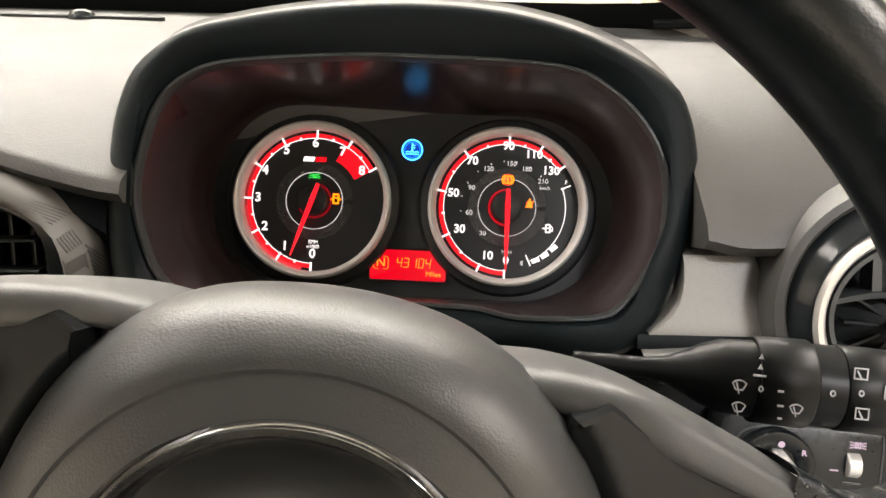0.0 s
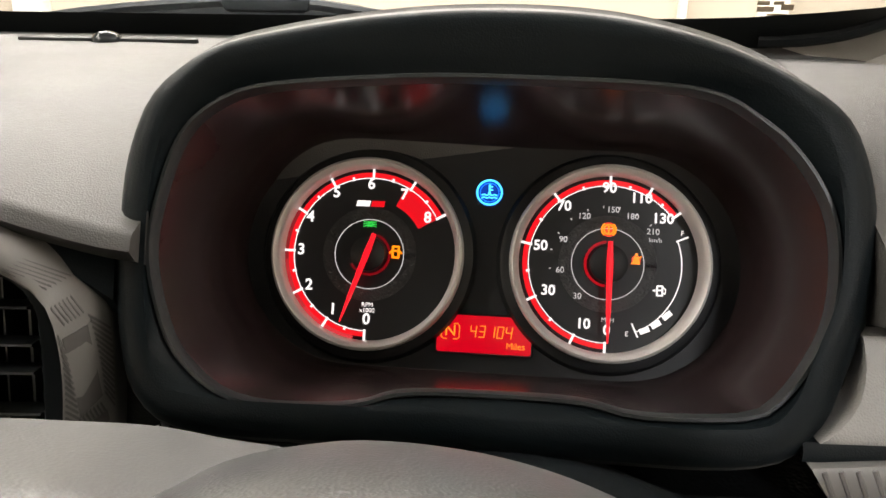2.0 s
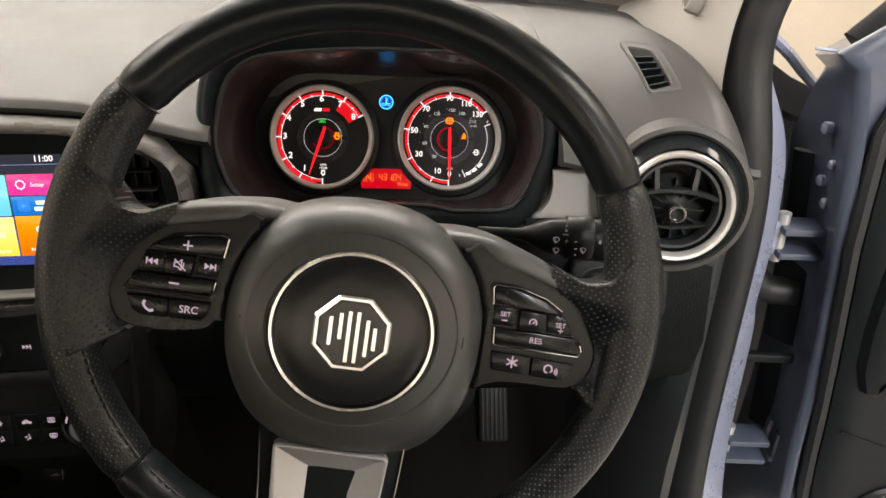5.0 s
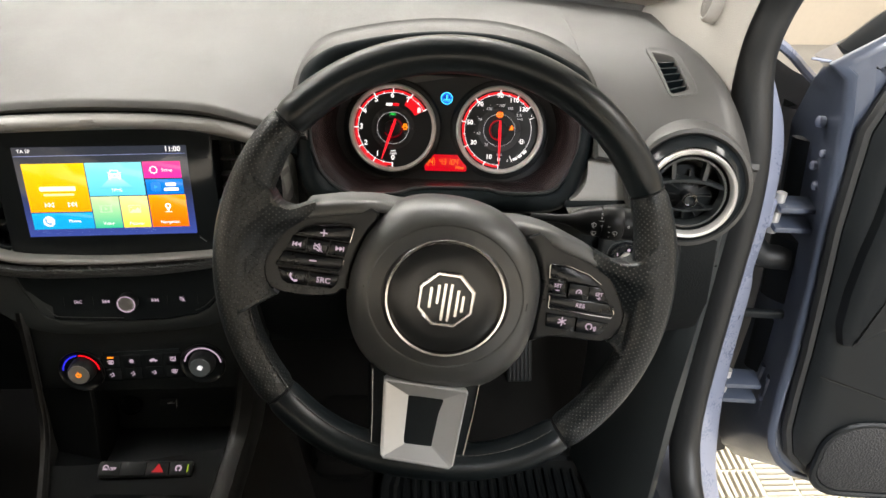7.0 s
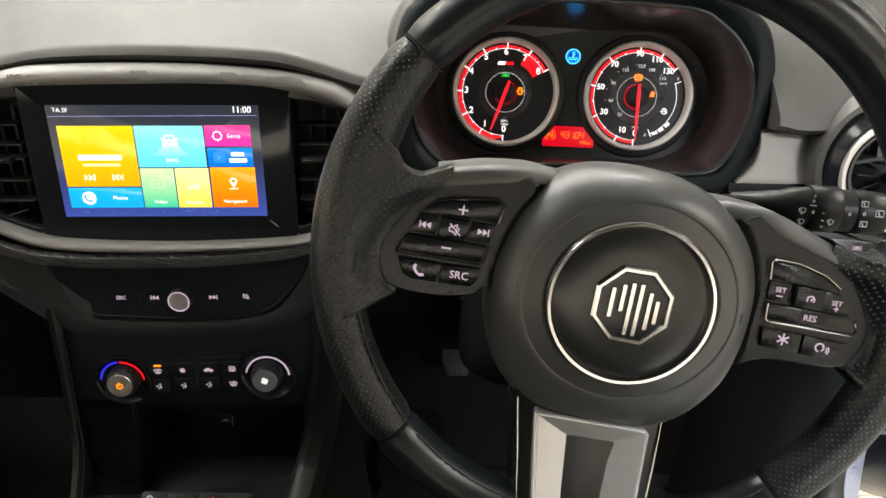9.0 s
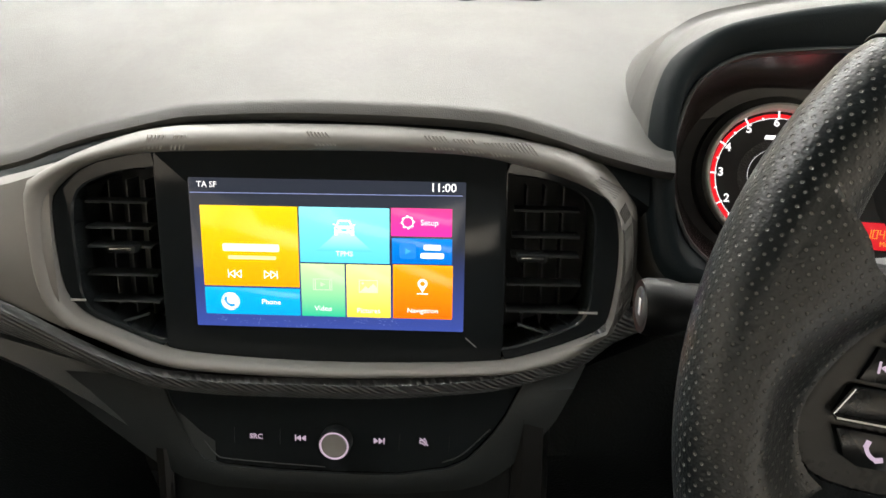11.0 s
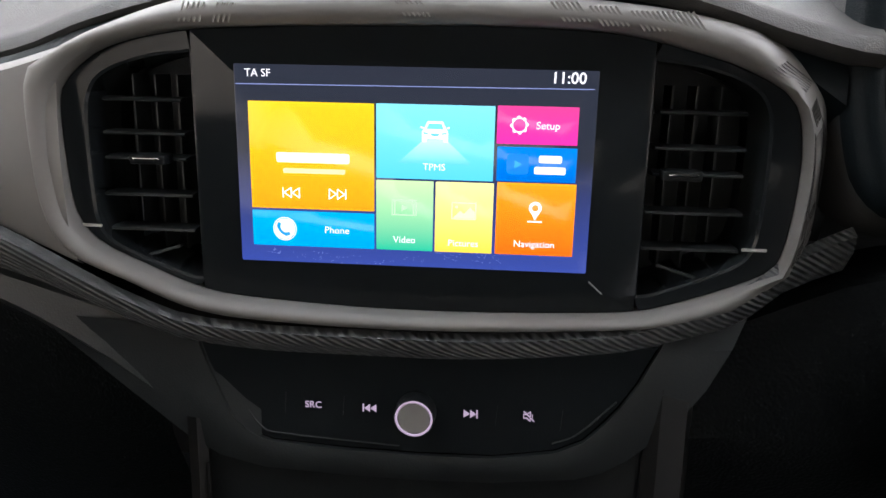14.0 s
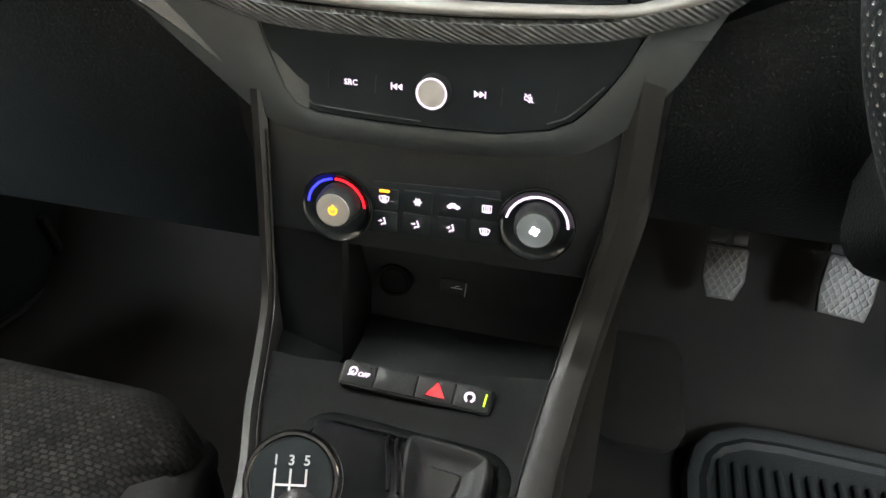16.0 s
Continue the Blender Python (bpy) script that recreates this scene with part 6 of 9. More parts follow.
# ---- centre screen ----
SCREEN_FRAME = S_FRAME @ Matrix.Translation((0, 0, -0.0042))
screen = thing("touchscreen_unit", SCREEN_FRAME, "gloss black centre fascia with lit colour touchscreen", "touchscreen")
LEFTV = spline([(-0.1600, 0.040), (-0.150, 0.049), (-0.130, 0.0555), (-0.1130, 0.0575), (-0.1090, 0.055), (-0.1090, -0.048), (-0.1100, -0.0535), (-0.1165, -0.0535), (-0.1500, -0.0400), (-0.1610, -0.030), (-0.1635, -0.010), (-0.1635, 0.025)], 3)
RIGHTV = [(-x + 0.004, y) for x, y in LEFTV][::-1]
# fascia: fitted in three plates round the two vent openings
fas_in = offset(IN_O, -0.0003)


def clip_plate(lo, hi):
    """The part of the fascia's outline between two upright lines."""
    out = []
    k = len(fas_in)
    for i in range(k):
        p, q = fas_in[i], fas_in[(i + 1) % k]
        if lo <= p[0] <= hi:
            out.append(p)
        for e in (lo, hi):
            if (p[0] - e) * (q[0] - e) < 0:
                t = (e - p[0]) / (q[0] - p[0])
                out.append((e, p[1] + (q[1] - p[1]) * t))
    return out


part("fascia", slab(bmesh.new(), clip_plate(-0.108, 0.112), -0.012, 0.0040, 0.0004), M["piano"], screen, "gloss black screen fascia")
for lo, hi, ventline, c0 in ((-0.2, -0.108, LEFTV, (-0.137, 0.002)), (0.112, 0.2, RIGHTV, (0.141, 0.002))):
    outl = polar(clip_plate(lo, hi), 96, c0)
    inn = polar(ventline, 96, c0)
    part("fascia", loft(bmesh.new(), [at(outl, -0.012), at(outl, 0.0036), at(offset(outl, -0.0004), 0.0040), at(offset(inn, 0.0012), 0.0040), at(inn, 0.0028), at(inn, -0.030)]), M["piano"], screen)
display = part("display", slab(bmesh.new(), rrect(0.0, 0.0045, 0.1740, 0.0975, 0.0008), 0.0, 0.0046, 0.0002), tile_glow("display_ground", (0.020, 0.024, 0.034), (0.035, 0.060, 0.27), -0.045, 0.012, 1.0), screen, "lit display with dark blue ground")


def screen_tile(name, u0, v0, u1, v1, top, low, label, strength=1.0):
    m = tile_glow(name + "_light", top, low, v0, v1, strength)
    return part("tile", slab(bmesh.new(), rrect((u0 + u1) / 2, (v0 + v1) / 2, u1 - u0, v1 - v0, 0.0003, 1), 0.0040, 0.0051, 0.0001), m, display, label)


Z = 0.0052
screen_tile("orange", -0.0805, -0.0166, -0.0187, 0.0359, (1.0, 0.58, 0.0), (1.0, 0.35, 0.0), "orange radio tile")
screen_tile("phone", -0.0805, -0.0358, -0.0187, -0.0179, (0.0, 0.38, 0.72), (0.0, 0.33, 0.66), "blue phone tile")
screen_tile("tyre", -0.0176, 0.0003, 0.0394, 0.0361, (0.22, 0.71, 0.79), (0.10, 0.58, 0.77), "cyan tyre pressure tile")
screen_tile("video", -0.0176, -0.0358, 0.0106, -0.0007, (0.55, 0.80, 0.35), (0.02, 0.48, 0.26), "green video tile")
screen_tile("pictures", 0.0117, -0.0358, 0.0400, -0.0007, (0.95, 0.86, 0.30), (0.98, 0.64, 0.05), "yellow pictures tile")
screen_tile("setup", 0.0405, 0.0186, 0.0787, 0.0365, (0.78, 0.05, 0.24), (0.83, 0.03, 0.33), "magenta setup tile")
screen_tile("phone_link", 0.0410, 0.0007, 0.0790, 0.0172, (0.0, 0.20, 0.64), (0.0, 0.14, 0.55), "deep blue phone link tile")
screen_tile("navigation", 0.0416, -0.0358, 0.0797, 0.0000, (1.0, 0.33, 0.0), (0.92, 0.14, 0.0), "red-orange navigation tile")
TXT = M["lamp_white"]
letters("screen_text", "TA SF", 0.0052, TXT, display, -0.0815, 0.0490, Z, "LEFT")
letters("screen_text", "11:00", 0.0074, TXT, display, 0.0730, 0.0495, Z, bold=0.0001)
part("status_line", stroke(bmesh.new(), [(-0.0860, 0.0438), (0.0850, 0.0448)], 0.0004, 0.0047), glow("status_line_light", (0.35, 0.42, 0.8), 0.6), display)
bm = bmesh.new()
poly(bm, rrect(-0.0490, 0.0090, 0.0365, 0.0050, 0.0010, 2), Z)
part("text_bar", bm, glow("tile_white", (1.0, 0.88, 0.62), 1.0), display)
part("text_bar", poly(bmesh.new(), rrect(-0.0485, 0.0025, 0.0310, 0.0024, 0.0006, 2), Z), glow("tile_pale", (1.0, 0.72, 0.32), 1.0), display)
part("symbol", icon("prev_line", -0.0600, -0.0085, 0.0055, Z), TXT, display)
part("symbol", icon("next_line", -0.0372, -0.0085, 0.0055, Z), TXT, display)
bm = band(bmesh.new(), circle(-0.0640, -0.0270, 0.0060, 40), circle(-0.0640, -0.0270, 0.0056, 40), Z, Z + 0.0003, 0.00005)
poly(bm, circle(-0.0640, -0.0270, 0.0052, 40), Z)
part("symbol", bm, TXT, display)
part("symbol", icon("phone", -0.0642, -0.0268, 0.0062, Z + 0.0004), glow("phone_blue", (0.0, 0.28, 0.68), 1.0), display)
letters("screen_text", "Phone", 0.0050, TXT, display, -0.0375, -0.0270, Z)
part("symbol", poly(bmesh.new(), [(-0.0070, 0.0080), (0.0290, 0.0080), (0.0165, 0.0195), (0.0055, 0.0195)], Z), tile_glow("beam_light", (0.45, 0.86, 0.92), (0.10, 0.56, 0.75), 0.008, 0.0195), display)
part("symbol", icon("car_front", 0.0110, 0.0232, 0.0105, Z + 0.0004), TXT, display)
for pts in ([(-0.20, -0.06), (-0.13, -0.17), (0.13, -0.17), (0.20, -0.06)], [(-0.52, 0.00), (-0.30, -0.06), (-0.32, -0.10), (-0.52, -0.07)], [(0.30, -0.06), (0.52, 0.00), (0.52, -0.07), (0.32, -0.10)]):
    part("symbol", poly(bmesh.new(), [(0.0110 + 0.0105 * x, 0.0232 + 0.0105 * y) for x, y in pts], Z + 0.0009), glow("grille_cyan", (0.10, 0.55, 0.66), 1.0), display)
letters("screen_text", "TPMS", 0.0047, TXT, display, 0.0108, 0.0063, Z + 0.0004)
part("symbol", icon("gear", 0.0510, 0.0276, 0.0090, Z), TXT, display)
letters("screen_text", "Setup", 0.0050, TXT, display, 0.0646, 0.0274, Z)
part("symbol", slab(bmesh.new(), rrect(0.0510, 0.0090, 0.0105, 0.0100, 0.002), Z - 0.0002, Z + 0.0002, 0.0001), glow("link_blue", (0.01, 0.20, 0.72), 1.0), display)
part("symbol", poly(bmesh.new(), [(0.0495, 0.0070), (0.0530, 0.0090), (0.0495, 0.0110)], Z + 0.0003), glow("link_pale", (0.05, 0.36, 0.85), 1.0), display)
part("text_bar", poly(bmesh.new(), rrect(0.0665, 0.0117, 0.0110, 0.0036, 0.0008, 2), Z), TXT, display)
part("text_bar", poly(bmesh.new(), rrect(0.0665, 0.0063, 0.0150, 0.0036, 0.0008, 2), Z), TXT, display)
part("symbol", icon("film", -0.0037, -0.0142, 0.0085, Z), glow("film_pale", (0.50, 0.80, 0.42), 1.0), display)
letters("screen_text", "Video", 0.0048, TXT, display, -0.0035, -0.0305, Z)
part("symbol", icon("photo", 0.0258, -0.0148, 0.0090, Z), glow("photo_pale", (0.98, 0.90, 0.45), 1.0), display)
letters("screen_text", "Pictures", 0.0047, TXT, display, 0.0258, -0.0312, Z)
part("symbol", icon("pin", 0.0605, -0.0140, 0.0105, Z), TXT, display)
letters("screen_text", "Navigation", 0.0047, TXT, display, 0.0607, -0.0303, Z)
rng = random.Random(4)
bm = bmesh.new()
for i in range(90):
    u = rng.uniform(-0.075, 0.045)
    v = -0.0400 + 0.0018 * math.sin(60 * u) + rng.uniform(-0.0022, 0.0022)
    poly(bm, circle(u, v, 0.00016, 5), 0.0047, 0.0001)
tagged(part("sparkle", bm, glow("sparkle_light", (0.4, 0.5, 1.0), 0.8), display, "pale dots drifting over the blue ground"), kind="stuff")
# a satin sliver stands for the glint on the fascia's edge
bm = bmesh.new()
stroke(bm, [(0.0888, -0.0485), (0.0955, -0.0545)], 0.0005, 0.0041)
part("edge_glint", bm, M["satin"], screen)


def slatted_vent(ventline, cu, tab_u, flip):
    g = thing("centre_air_vent", SCREEN_FRAME, "gloss black centre air vent with thin slats", "air vent", "air vents beside the screen")
    inn = ventline
    part("well", loft(bmesh.new(), [at(offset(inn, -0.0006), -0.004), at(offset(inn, -0.0010), -0.045)], True, False, True), M["black"], g)
    lip = offset(inn, -0.0007)
    part("rim", loft(bmesh.new(), [at(lip, -0.006), at(lip, 0.0020), at(offset(lip, -0.0005), 0.0026), at(offset(lip, -0.0016), 0.0012), at(offset(lip, -0.0022), -0.012)]), M["piano"], g)
    for v, half in ((0.0352, 0.0205), (0.0182, 0.0215), (0.0055, 0.0215), (-0.0135, 0.0235), (-0.0318, 0.0235)):
        bm = bmesh.new()
        x0, x1 = cu - half, cu + half
        prof = [(-0.0016, -0.012), (-0.0016, -0.0240), (0.0006, -0.0240), (0.0008, -0.014), (0.0002, -0.0100), (-0.0008, -0.0095)]
        loft(bm, [[(x, v + a, n + 0.006) for a, n in prof] for x in (x0, x0 + 0.004, x1 - 0.004, x1)], True, True, True)
        part("slat", bm, M["grey"], g)
    for k in (-0.012, 0.000, 0.012):
        part("upright_fin", box(bmesh.new(), (cu + k - 0.0006, -0.046, -0.038), (cu + k + 0.0006, 0.047, -0.020), 0.0003), M["grey"], g)
    bm = bmesh.new()
    sgn = -1 if flip else 1
    tri_pts = [(cu - 0.0225 * sgn, -0.0520), (cu + 0.016 * sgn, -0.0400), (cu - 0.0225 * sgn, -0.0400)]
    stroke(bm, [tri_pts[0], tri_pts[1]], 0.0012, -0.004, 0.003)
    part("lower_blade", bm, M["grey"], g)
    bm = box(bmesh.new(), (tab_u - 0.0095, 0.0030, -0.006), (tab_u + 0.0095, 0.0082, 0.0050), 0.0014)
    tab = part("tab", bm, M["black"], g, "vent tab with bright edge")
    part("tab_edge", box(bmesh.new(), (tab_u - 0.0070, 0.0052, 0.0046), (tab_u + 0.0070, 0.0068, 0.0060), 0.0004), M["chrome"], tab)
    # glint beside the vent latch, built as a satin bar
    for k in (0,):
        bm = box(bmesh.new(), (cu - sgn * 0.0005 + (-0.0335 if not flip else 0.0215) , -0.0300, 0.0036), (cu - sgn * 0.0005 + (-0.0215 if not flip else 0.0335), -0.0284, 0.0046), 0.0004)
        part("latch_glint", bm, M["satin"], g)
    return g


slatted_vent(LEFTV, -0.1385, -0.1337, False)
slatted_vent(RIGHTV, 0.1385, 0.1294, True)

# ---- steering wheel ----
W_FRAME = seat_at((-0.0173, 0.1916, 1.0137), 19.84, -0.31, -8.49) @ Matrix.Diagonal((1.0196, 1.0051, 1.012, 1.0))
wheel = thing("steering_wheel", W_FRAME, "black leather steering wheel with perforated grips", "steering wheel")
WC = (0.0, 0.0175)


def rim_point(a):
    """Centre line of the rim at angle a: a circle with a flattened foot."""
    r = 0.1650
    x, y = WC[0] + r * math.cos(radians(a)), WC[1] + r * math.sin(radians(a))
    flat = -0.1485
    k = 0.010
    y = flat + k * math.log(1 + math.exp((y - flat) / k)) if y < -0.09 else y
    return Vector((x, y, 0.005 + 0.008 * math.exp(-(((a % 360) - 270) / 40) ** 2)))


def rim_piece(a0, a1, material, name, label, perf=False):
    steps = max(8, int(abs(a1 - a0) / 1.8))
    bm = bmesh.new()
    uvl = bm.loops.layers.uv.new("UVMap")
    K = 28
    rings, us, dist = [], [], 0.0
    last = None
    for i in range(steps + 1):
        a = a0 + (a1 - a0) * i / steps
        p = rim_point(a)
        q = rim_point(a + 0.5)
        t = (q - p).normalized()
        out = Vector((t.y, -t.x, 0))
        if last is not None:
            dist += (p - last).length
        last = p
        aa = (a + 360) % 360
        thumb = math.exp(-((aa - 168) / 16) ** 2) + math.exp(-(((aa + 180) % 360 - 180 - 8) / 16) ** 2)
        low = math.exp(-((aa - 270) / 45) ** 2)
        end = min(i, steps - i)
        pinch = 0.90 if end == 0 else (0.985 if end == 1 else 1.0)
        ring = []
        for j in range(K):
            b = 2 * math.pi * j / K
            cb, sb = math.cos(b), math.sin(b)
            half = 0.0140 + (0.0065 * thumb + 0.0012 * low if cb < 0 else 0.0)
            ring.append(p + out * (half * pinch * cb) + Vector((0, 0, (0.0165 + 0.0015 * low) * pinch * sb)))
        rings.append(ring)
        us.append(dist)
    vs = [[bm.verts.new(p) for p in r] for r in rings]
    for i in range(steps):
        for j in range(K):
            j2 = (j + 1) % K
            f = bm.faces.new((vs[i][j], vs[i][j2], vs[i + 1][j2], vs[i + 1][j]))
            girth = 0.096 / K
            for lp, (uu, vv) in zip(f.loops, ((us[i], j * girth), (us[i], (j + 1) * girth), (us[i + 1], (j + 1) * girth), (us[i + 1], j * girth))):
                lp[uvl].uv = (uu, vv)
    bm.faces.new(vs[0])
    bm.faces.new(vs[-1])
    return part(name, bm, material, wheel, label, angle=60)


rim_piece(31.3, 143.5, M["leather"], "rim_top", "smooth black leather rim section")
rim_piece(144.3, 224.6, M["perf"], "rim_grip", "perforated black leather grip")
rim_piece(225.4, 312.0, M["leather"], "rim_foot", "smooth black leather flat foot of the rim")
rim_piece(312.8, 390.7, M["perf"], "rim_grip", "perforated black leather grip")
for a in (31.0, 143.9, 225.0, 312.4):
    p = rim_point(a)
    q = rim_point(a + 0.5)
    t = (q - p).normalized()
    out = Vector((t.y, -t.x, 0))
    thumb = 0.25 if a in (31.0, 143.9) else 0.0
    pts = [p + out * ((0.0130 + (0.0065 * thumb if math.cos(b) < 0 else 0)) * math.cos(b)) + Vector((0, 0, 0.0154 * math.sin(b))) for b in [2 * math.pi * i / 32 for i in range(32)]]
    part("seam", tube(bmesh.new(), pts, 0.0004, 5, True), M["black"], wheel)
# thread along the inner edge of the foot and lower grips
k = 0
for a0, a1 in ((228, 262), (280, 311), (196, 224)):
    a = a0
    bm = bmesh.new()
    while a < a1:
        pts = []
        for da in (0, 0.8, 1.6):
            p = rim_point(a + da)
            c = Vector((WC[0], WC[1], 0.005)) - p
            c.z = 0
            c.normalize()
            pts.append(tuple(p + c * 0.0118 + Vector((0, 0, 0.0112 + (0.0006 if da == 0.8 else 0)))))
        tube(bm, pts, 0.0006, 5)
        a += 2.1
    tagged(part("stitching", bm, M["stitch"], wheel), kind="stuff")


def web(sgn):
    """The padded leather bridge from the rim to a spoke: rows from the panel's edge up onto the rim."""
    if sgn < 0:
        inner = [(-0.1069, 0.0570), (-0.1072, 0.0490), (-0.1112, 0.0440), (-0.1268, 0.0306), (-0.1374, 0.0127), (-0.1396, -0.0010), (-0.1350, -0.0130), (-0.1280, -0.0190)]
        upper = [(-0.1069, 0.0570), (-0.1160, 0.0530), (-0.1239, 0.0500), (-0.1335, 0.0530), (-0.1400, 0.0620)]
        a0, a1 = 159.0, 199.0
    else:
        inner = [(0.1108, 0.0500), (0.1110, 0.0430), (0.1150, 0.0368), (0.1285, 0.0280), (0.1392, 0.0134), (0.1440, 0.0017), (0.1425, -0.0120), (0.1360, -0.0220)]
        upper = [(0.1108, 0.0500), (0.1248, 0.0445), (0.1340, 0.0430), (0.1440, 0.0475), (0.1485, 0.0580)]
        a0, a1 = 19.0, -20.0
    top_end = rim_point(a0)
    edge = spline(upper + [(top_end.x, top_end.y)], 5, False)
    line = spline(inner, 4, False)
    n, k = len(line) - 1, len(edge) - 1
    rows = []
    for j, (xi, yi) in enumerate(line):
        t = j / n
        o = rim_point(a0 + (a1 - a0) * t)
        row = []
        for i, (xe, ye) in enumerate(edge):
            u = i / k
            bend = (1 - t) ** 3
            x = xi + (o.x - xi) * u + bend * (xe - edge[0][0] - (edge[-1][0] - edge[0][0]) * u)
            y = yi + (o.y - yi) * u + bend * (ye - edge[0][1] - (edge[-1][1] - edge[0][1]) * u)
            row.append((x, y, 0.0042 + 0.0168 * u * u * (3 - 2 * u) + 0.0025 * math.sin(math.pi * u)))
        rows.append(row)
    # both free edges roll over and back
    first = [[(x, y + dy, z + dz) for x, y, z in rows[0]] for dy, dz in ((-0.0010, -0.034), (0.0014, -0.014), (0.0012, -0.0045))]
    last = [[(x, y + dy, z + dz) for x, y, z in rows[-1]] for dy, dz in ((-0.0016, -0.004), (-0.0018, -0.014), (0.0, -0.030))]
    bm = loft(bmesh.new(), first + rows + last, False)
    uvl = bm.loops.layers.uv.new("UVMap")
    for f in bm.faces:
        for lp in f.loops:
            lp[uvl].uv = (lp.vert.co.x, lp.vert.co.y)
    part("grip_bridge", bm, M["perf"], wheel, angle=80)


web(-1)
web(1)
# hub with its cover, ring and badge
COVER = [(-0.0770, -0.0080), (-0.0752, 0.0150), (-0.0665, 0.0415), (-0.0500, 0.0605), (-0.0290, 0.0705), (0.0, 0.0735), (0.0270, 0.0700), (0.0490, 0.0600), (0.0670, 0.0425), (0.0762, 0.0200), (0.0780, -0.0050), (0.0762, -0.0290), (0.0690, -0.0520), (0.0480, -0.0760), (0.0120, -0.0885), (-0.0280, -0.0845), (-0.0570, -0.0650), (-0.0720, -0.0380)]
cov_o = polar(spline(COVER, 5), 96)
cov_i = [(0.0600 * math.cos(2 * math.pi * i / 96), 0.0570 * math.sin(2 * math.pi * i / 96)) for i in range(96)]
rings = [at(offset(cov_o, -0.005), -0.056), at(offset(cov_o, -0.0008), -0.034), at(cov_o, -0.016)] + [at(mixed(cov_o, cov_i, k), z) for k, z in ((0.03, -0.0085), (0.10, -0.0020), (0.22, 0.0045), (0.40, 0.0102), (0.62, 0.0146), (0.82, 0.0172), (0.94, 0.0183), (1.0, 0.0185))]
cover = part("airbag_cover", loft(bmesh.new(), rings), M["cover"], wheel, "grained black domed airbag cover")
rings = []
for r, z in [(1.0, 0.0185), (0.985, 0.0181), (0.965, 0.0184), (0.90, 0.0200), (0.82, 0.0212), (0.795, 0.0200)]:
    rings.append([(r * 0.0600 * math.cos(radians(a)), r * 0.0570 * math.sin(radians(a)), z) for a in range(0, 360, 4)])
part("cover_inner", loft(bmesh.new(), rings), M["cover"], wheel, "grained inner airbag cover")
part("badge_ring", lathe(bmesh.new(), [(0.0472, 0.0195), (0.0470, 0.0225), (0.0458, 0.0240), (0.0442, 0.0238), (0.0432, 0.0222), (0.0430, 0.0195)], (0, 0), 96), M["chrome"], wheel, "chrome ring round the badge plate")
part("badge_plate", lathe(bmesh.new(), [(0.0432, 0.0205), (0.0420, 0.0212), (0.0300, 0.0225), (0.0001, 0.0230)], (0, 0), 72), mat("satin_black_plate", (0.014, 0.0155, 0.0168), 0.28, vary=0.03, rvary=0.0), wheel, "satin black badge plate")


def octagon(r):
    return [(r * math.cos(radians(22.5 + 45 * i)), r * math.sin(radians(22.5 + 45 * i))) for i in range(8)]


badge = part("badge", loft(bmesh.new(), [at(octagon(0.0235), 0.0215), at(octagon(0.0233), 0.0245), at(octagon(0.0222), 0.0255), at(octagon(0.0205), 0.0255), at(octagon(0.0195), 0.0240)]), M["chrome"], wheel, "chrome eight-sided badge", angle=15)
part("badge_field", loft(bmesh.new(), [at(octagon(0.0197), 0.0242), at(octagon(0.0001), 0.0242)]), M["piano"], badge)
for x, y0, y1 in ((-0.0120, -0.0070, 0.0085), (-0.0065, -0.0030, 0.0110), (-0.0018, -0.0160, 0.0125), (0.0030, -0.0160, 0.0125), (0.0085, -0.0115, 0.0085), (0.0128, -0.0075, 0.0045)):
    part("badge_bar", stroke(bmesh.new(), [(x, y0), (x, y1)], 0.0021, 0.0243, 0.0014), M["chrome"], badge)
bm = poly(bmesh.new(), rrect(-0.004, -0.0705, 0.020, 0.0028, 0.0006, 2), 0.0118, 0.0003)
part("faint_mark", bm, M["black"], wheel)
for sx in (-1, 1):
    bm = bmesh.new()
    stroke(bm, [(sx * 0.0600 - 0.003, 0.000), (sx * 0.0600 + 0.003, 0.001)], 0.0012, 0.0172)
    stroke(bm, [(sx * 0.0600 + 0.003, -0.0022), (sx * 0.0600 + 0.003, 0.0038)], 0.0008, 0.0172)
    part("horn_mark", bm, M["black"], wheel)


def ccw(pts):
    return pts if sum(a[0] * b[1] - b[0] * a[1] for a, b in zip(pts, pts[1:] + pts[:1])) > 0 else pts[::-1]


def past_cover(x, y):
    """How far a place lies outside the hub cover's outline."""
    x0, y0 = cov_o[round(math.atan2(y, x) / (2 * math.pi) * 96) % 96]
    return math.hypot(x, y) - math.hypot(x0, y0)


def spoke_rows(pts):
    """The outline's upper and lower edge, cut at 40 even stations across."""
    xs = [p[0] for p in pts]
    lo, hi = min(xs) + 0.0026, max(xs) - 0.0026
    rows = []
    for i in range(41):
        x = lo + (hi - lo) * i / 40
        ys = sorted(y0 + (y1 - y0) * (x - x0) / (x1 - x0) for (x0, y0), (x1, y1) in zip(pts, pts[1:] + pts[:1]) if (x0 - x) * (x1 - x) < 0)
        rows.append(((x, ys[0] + 0.0024), (x, ys[-1] - 0.0024)))
    return rows


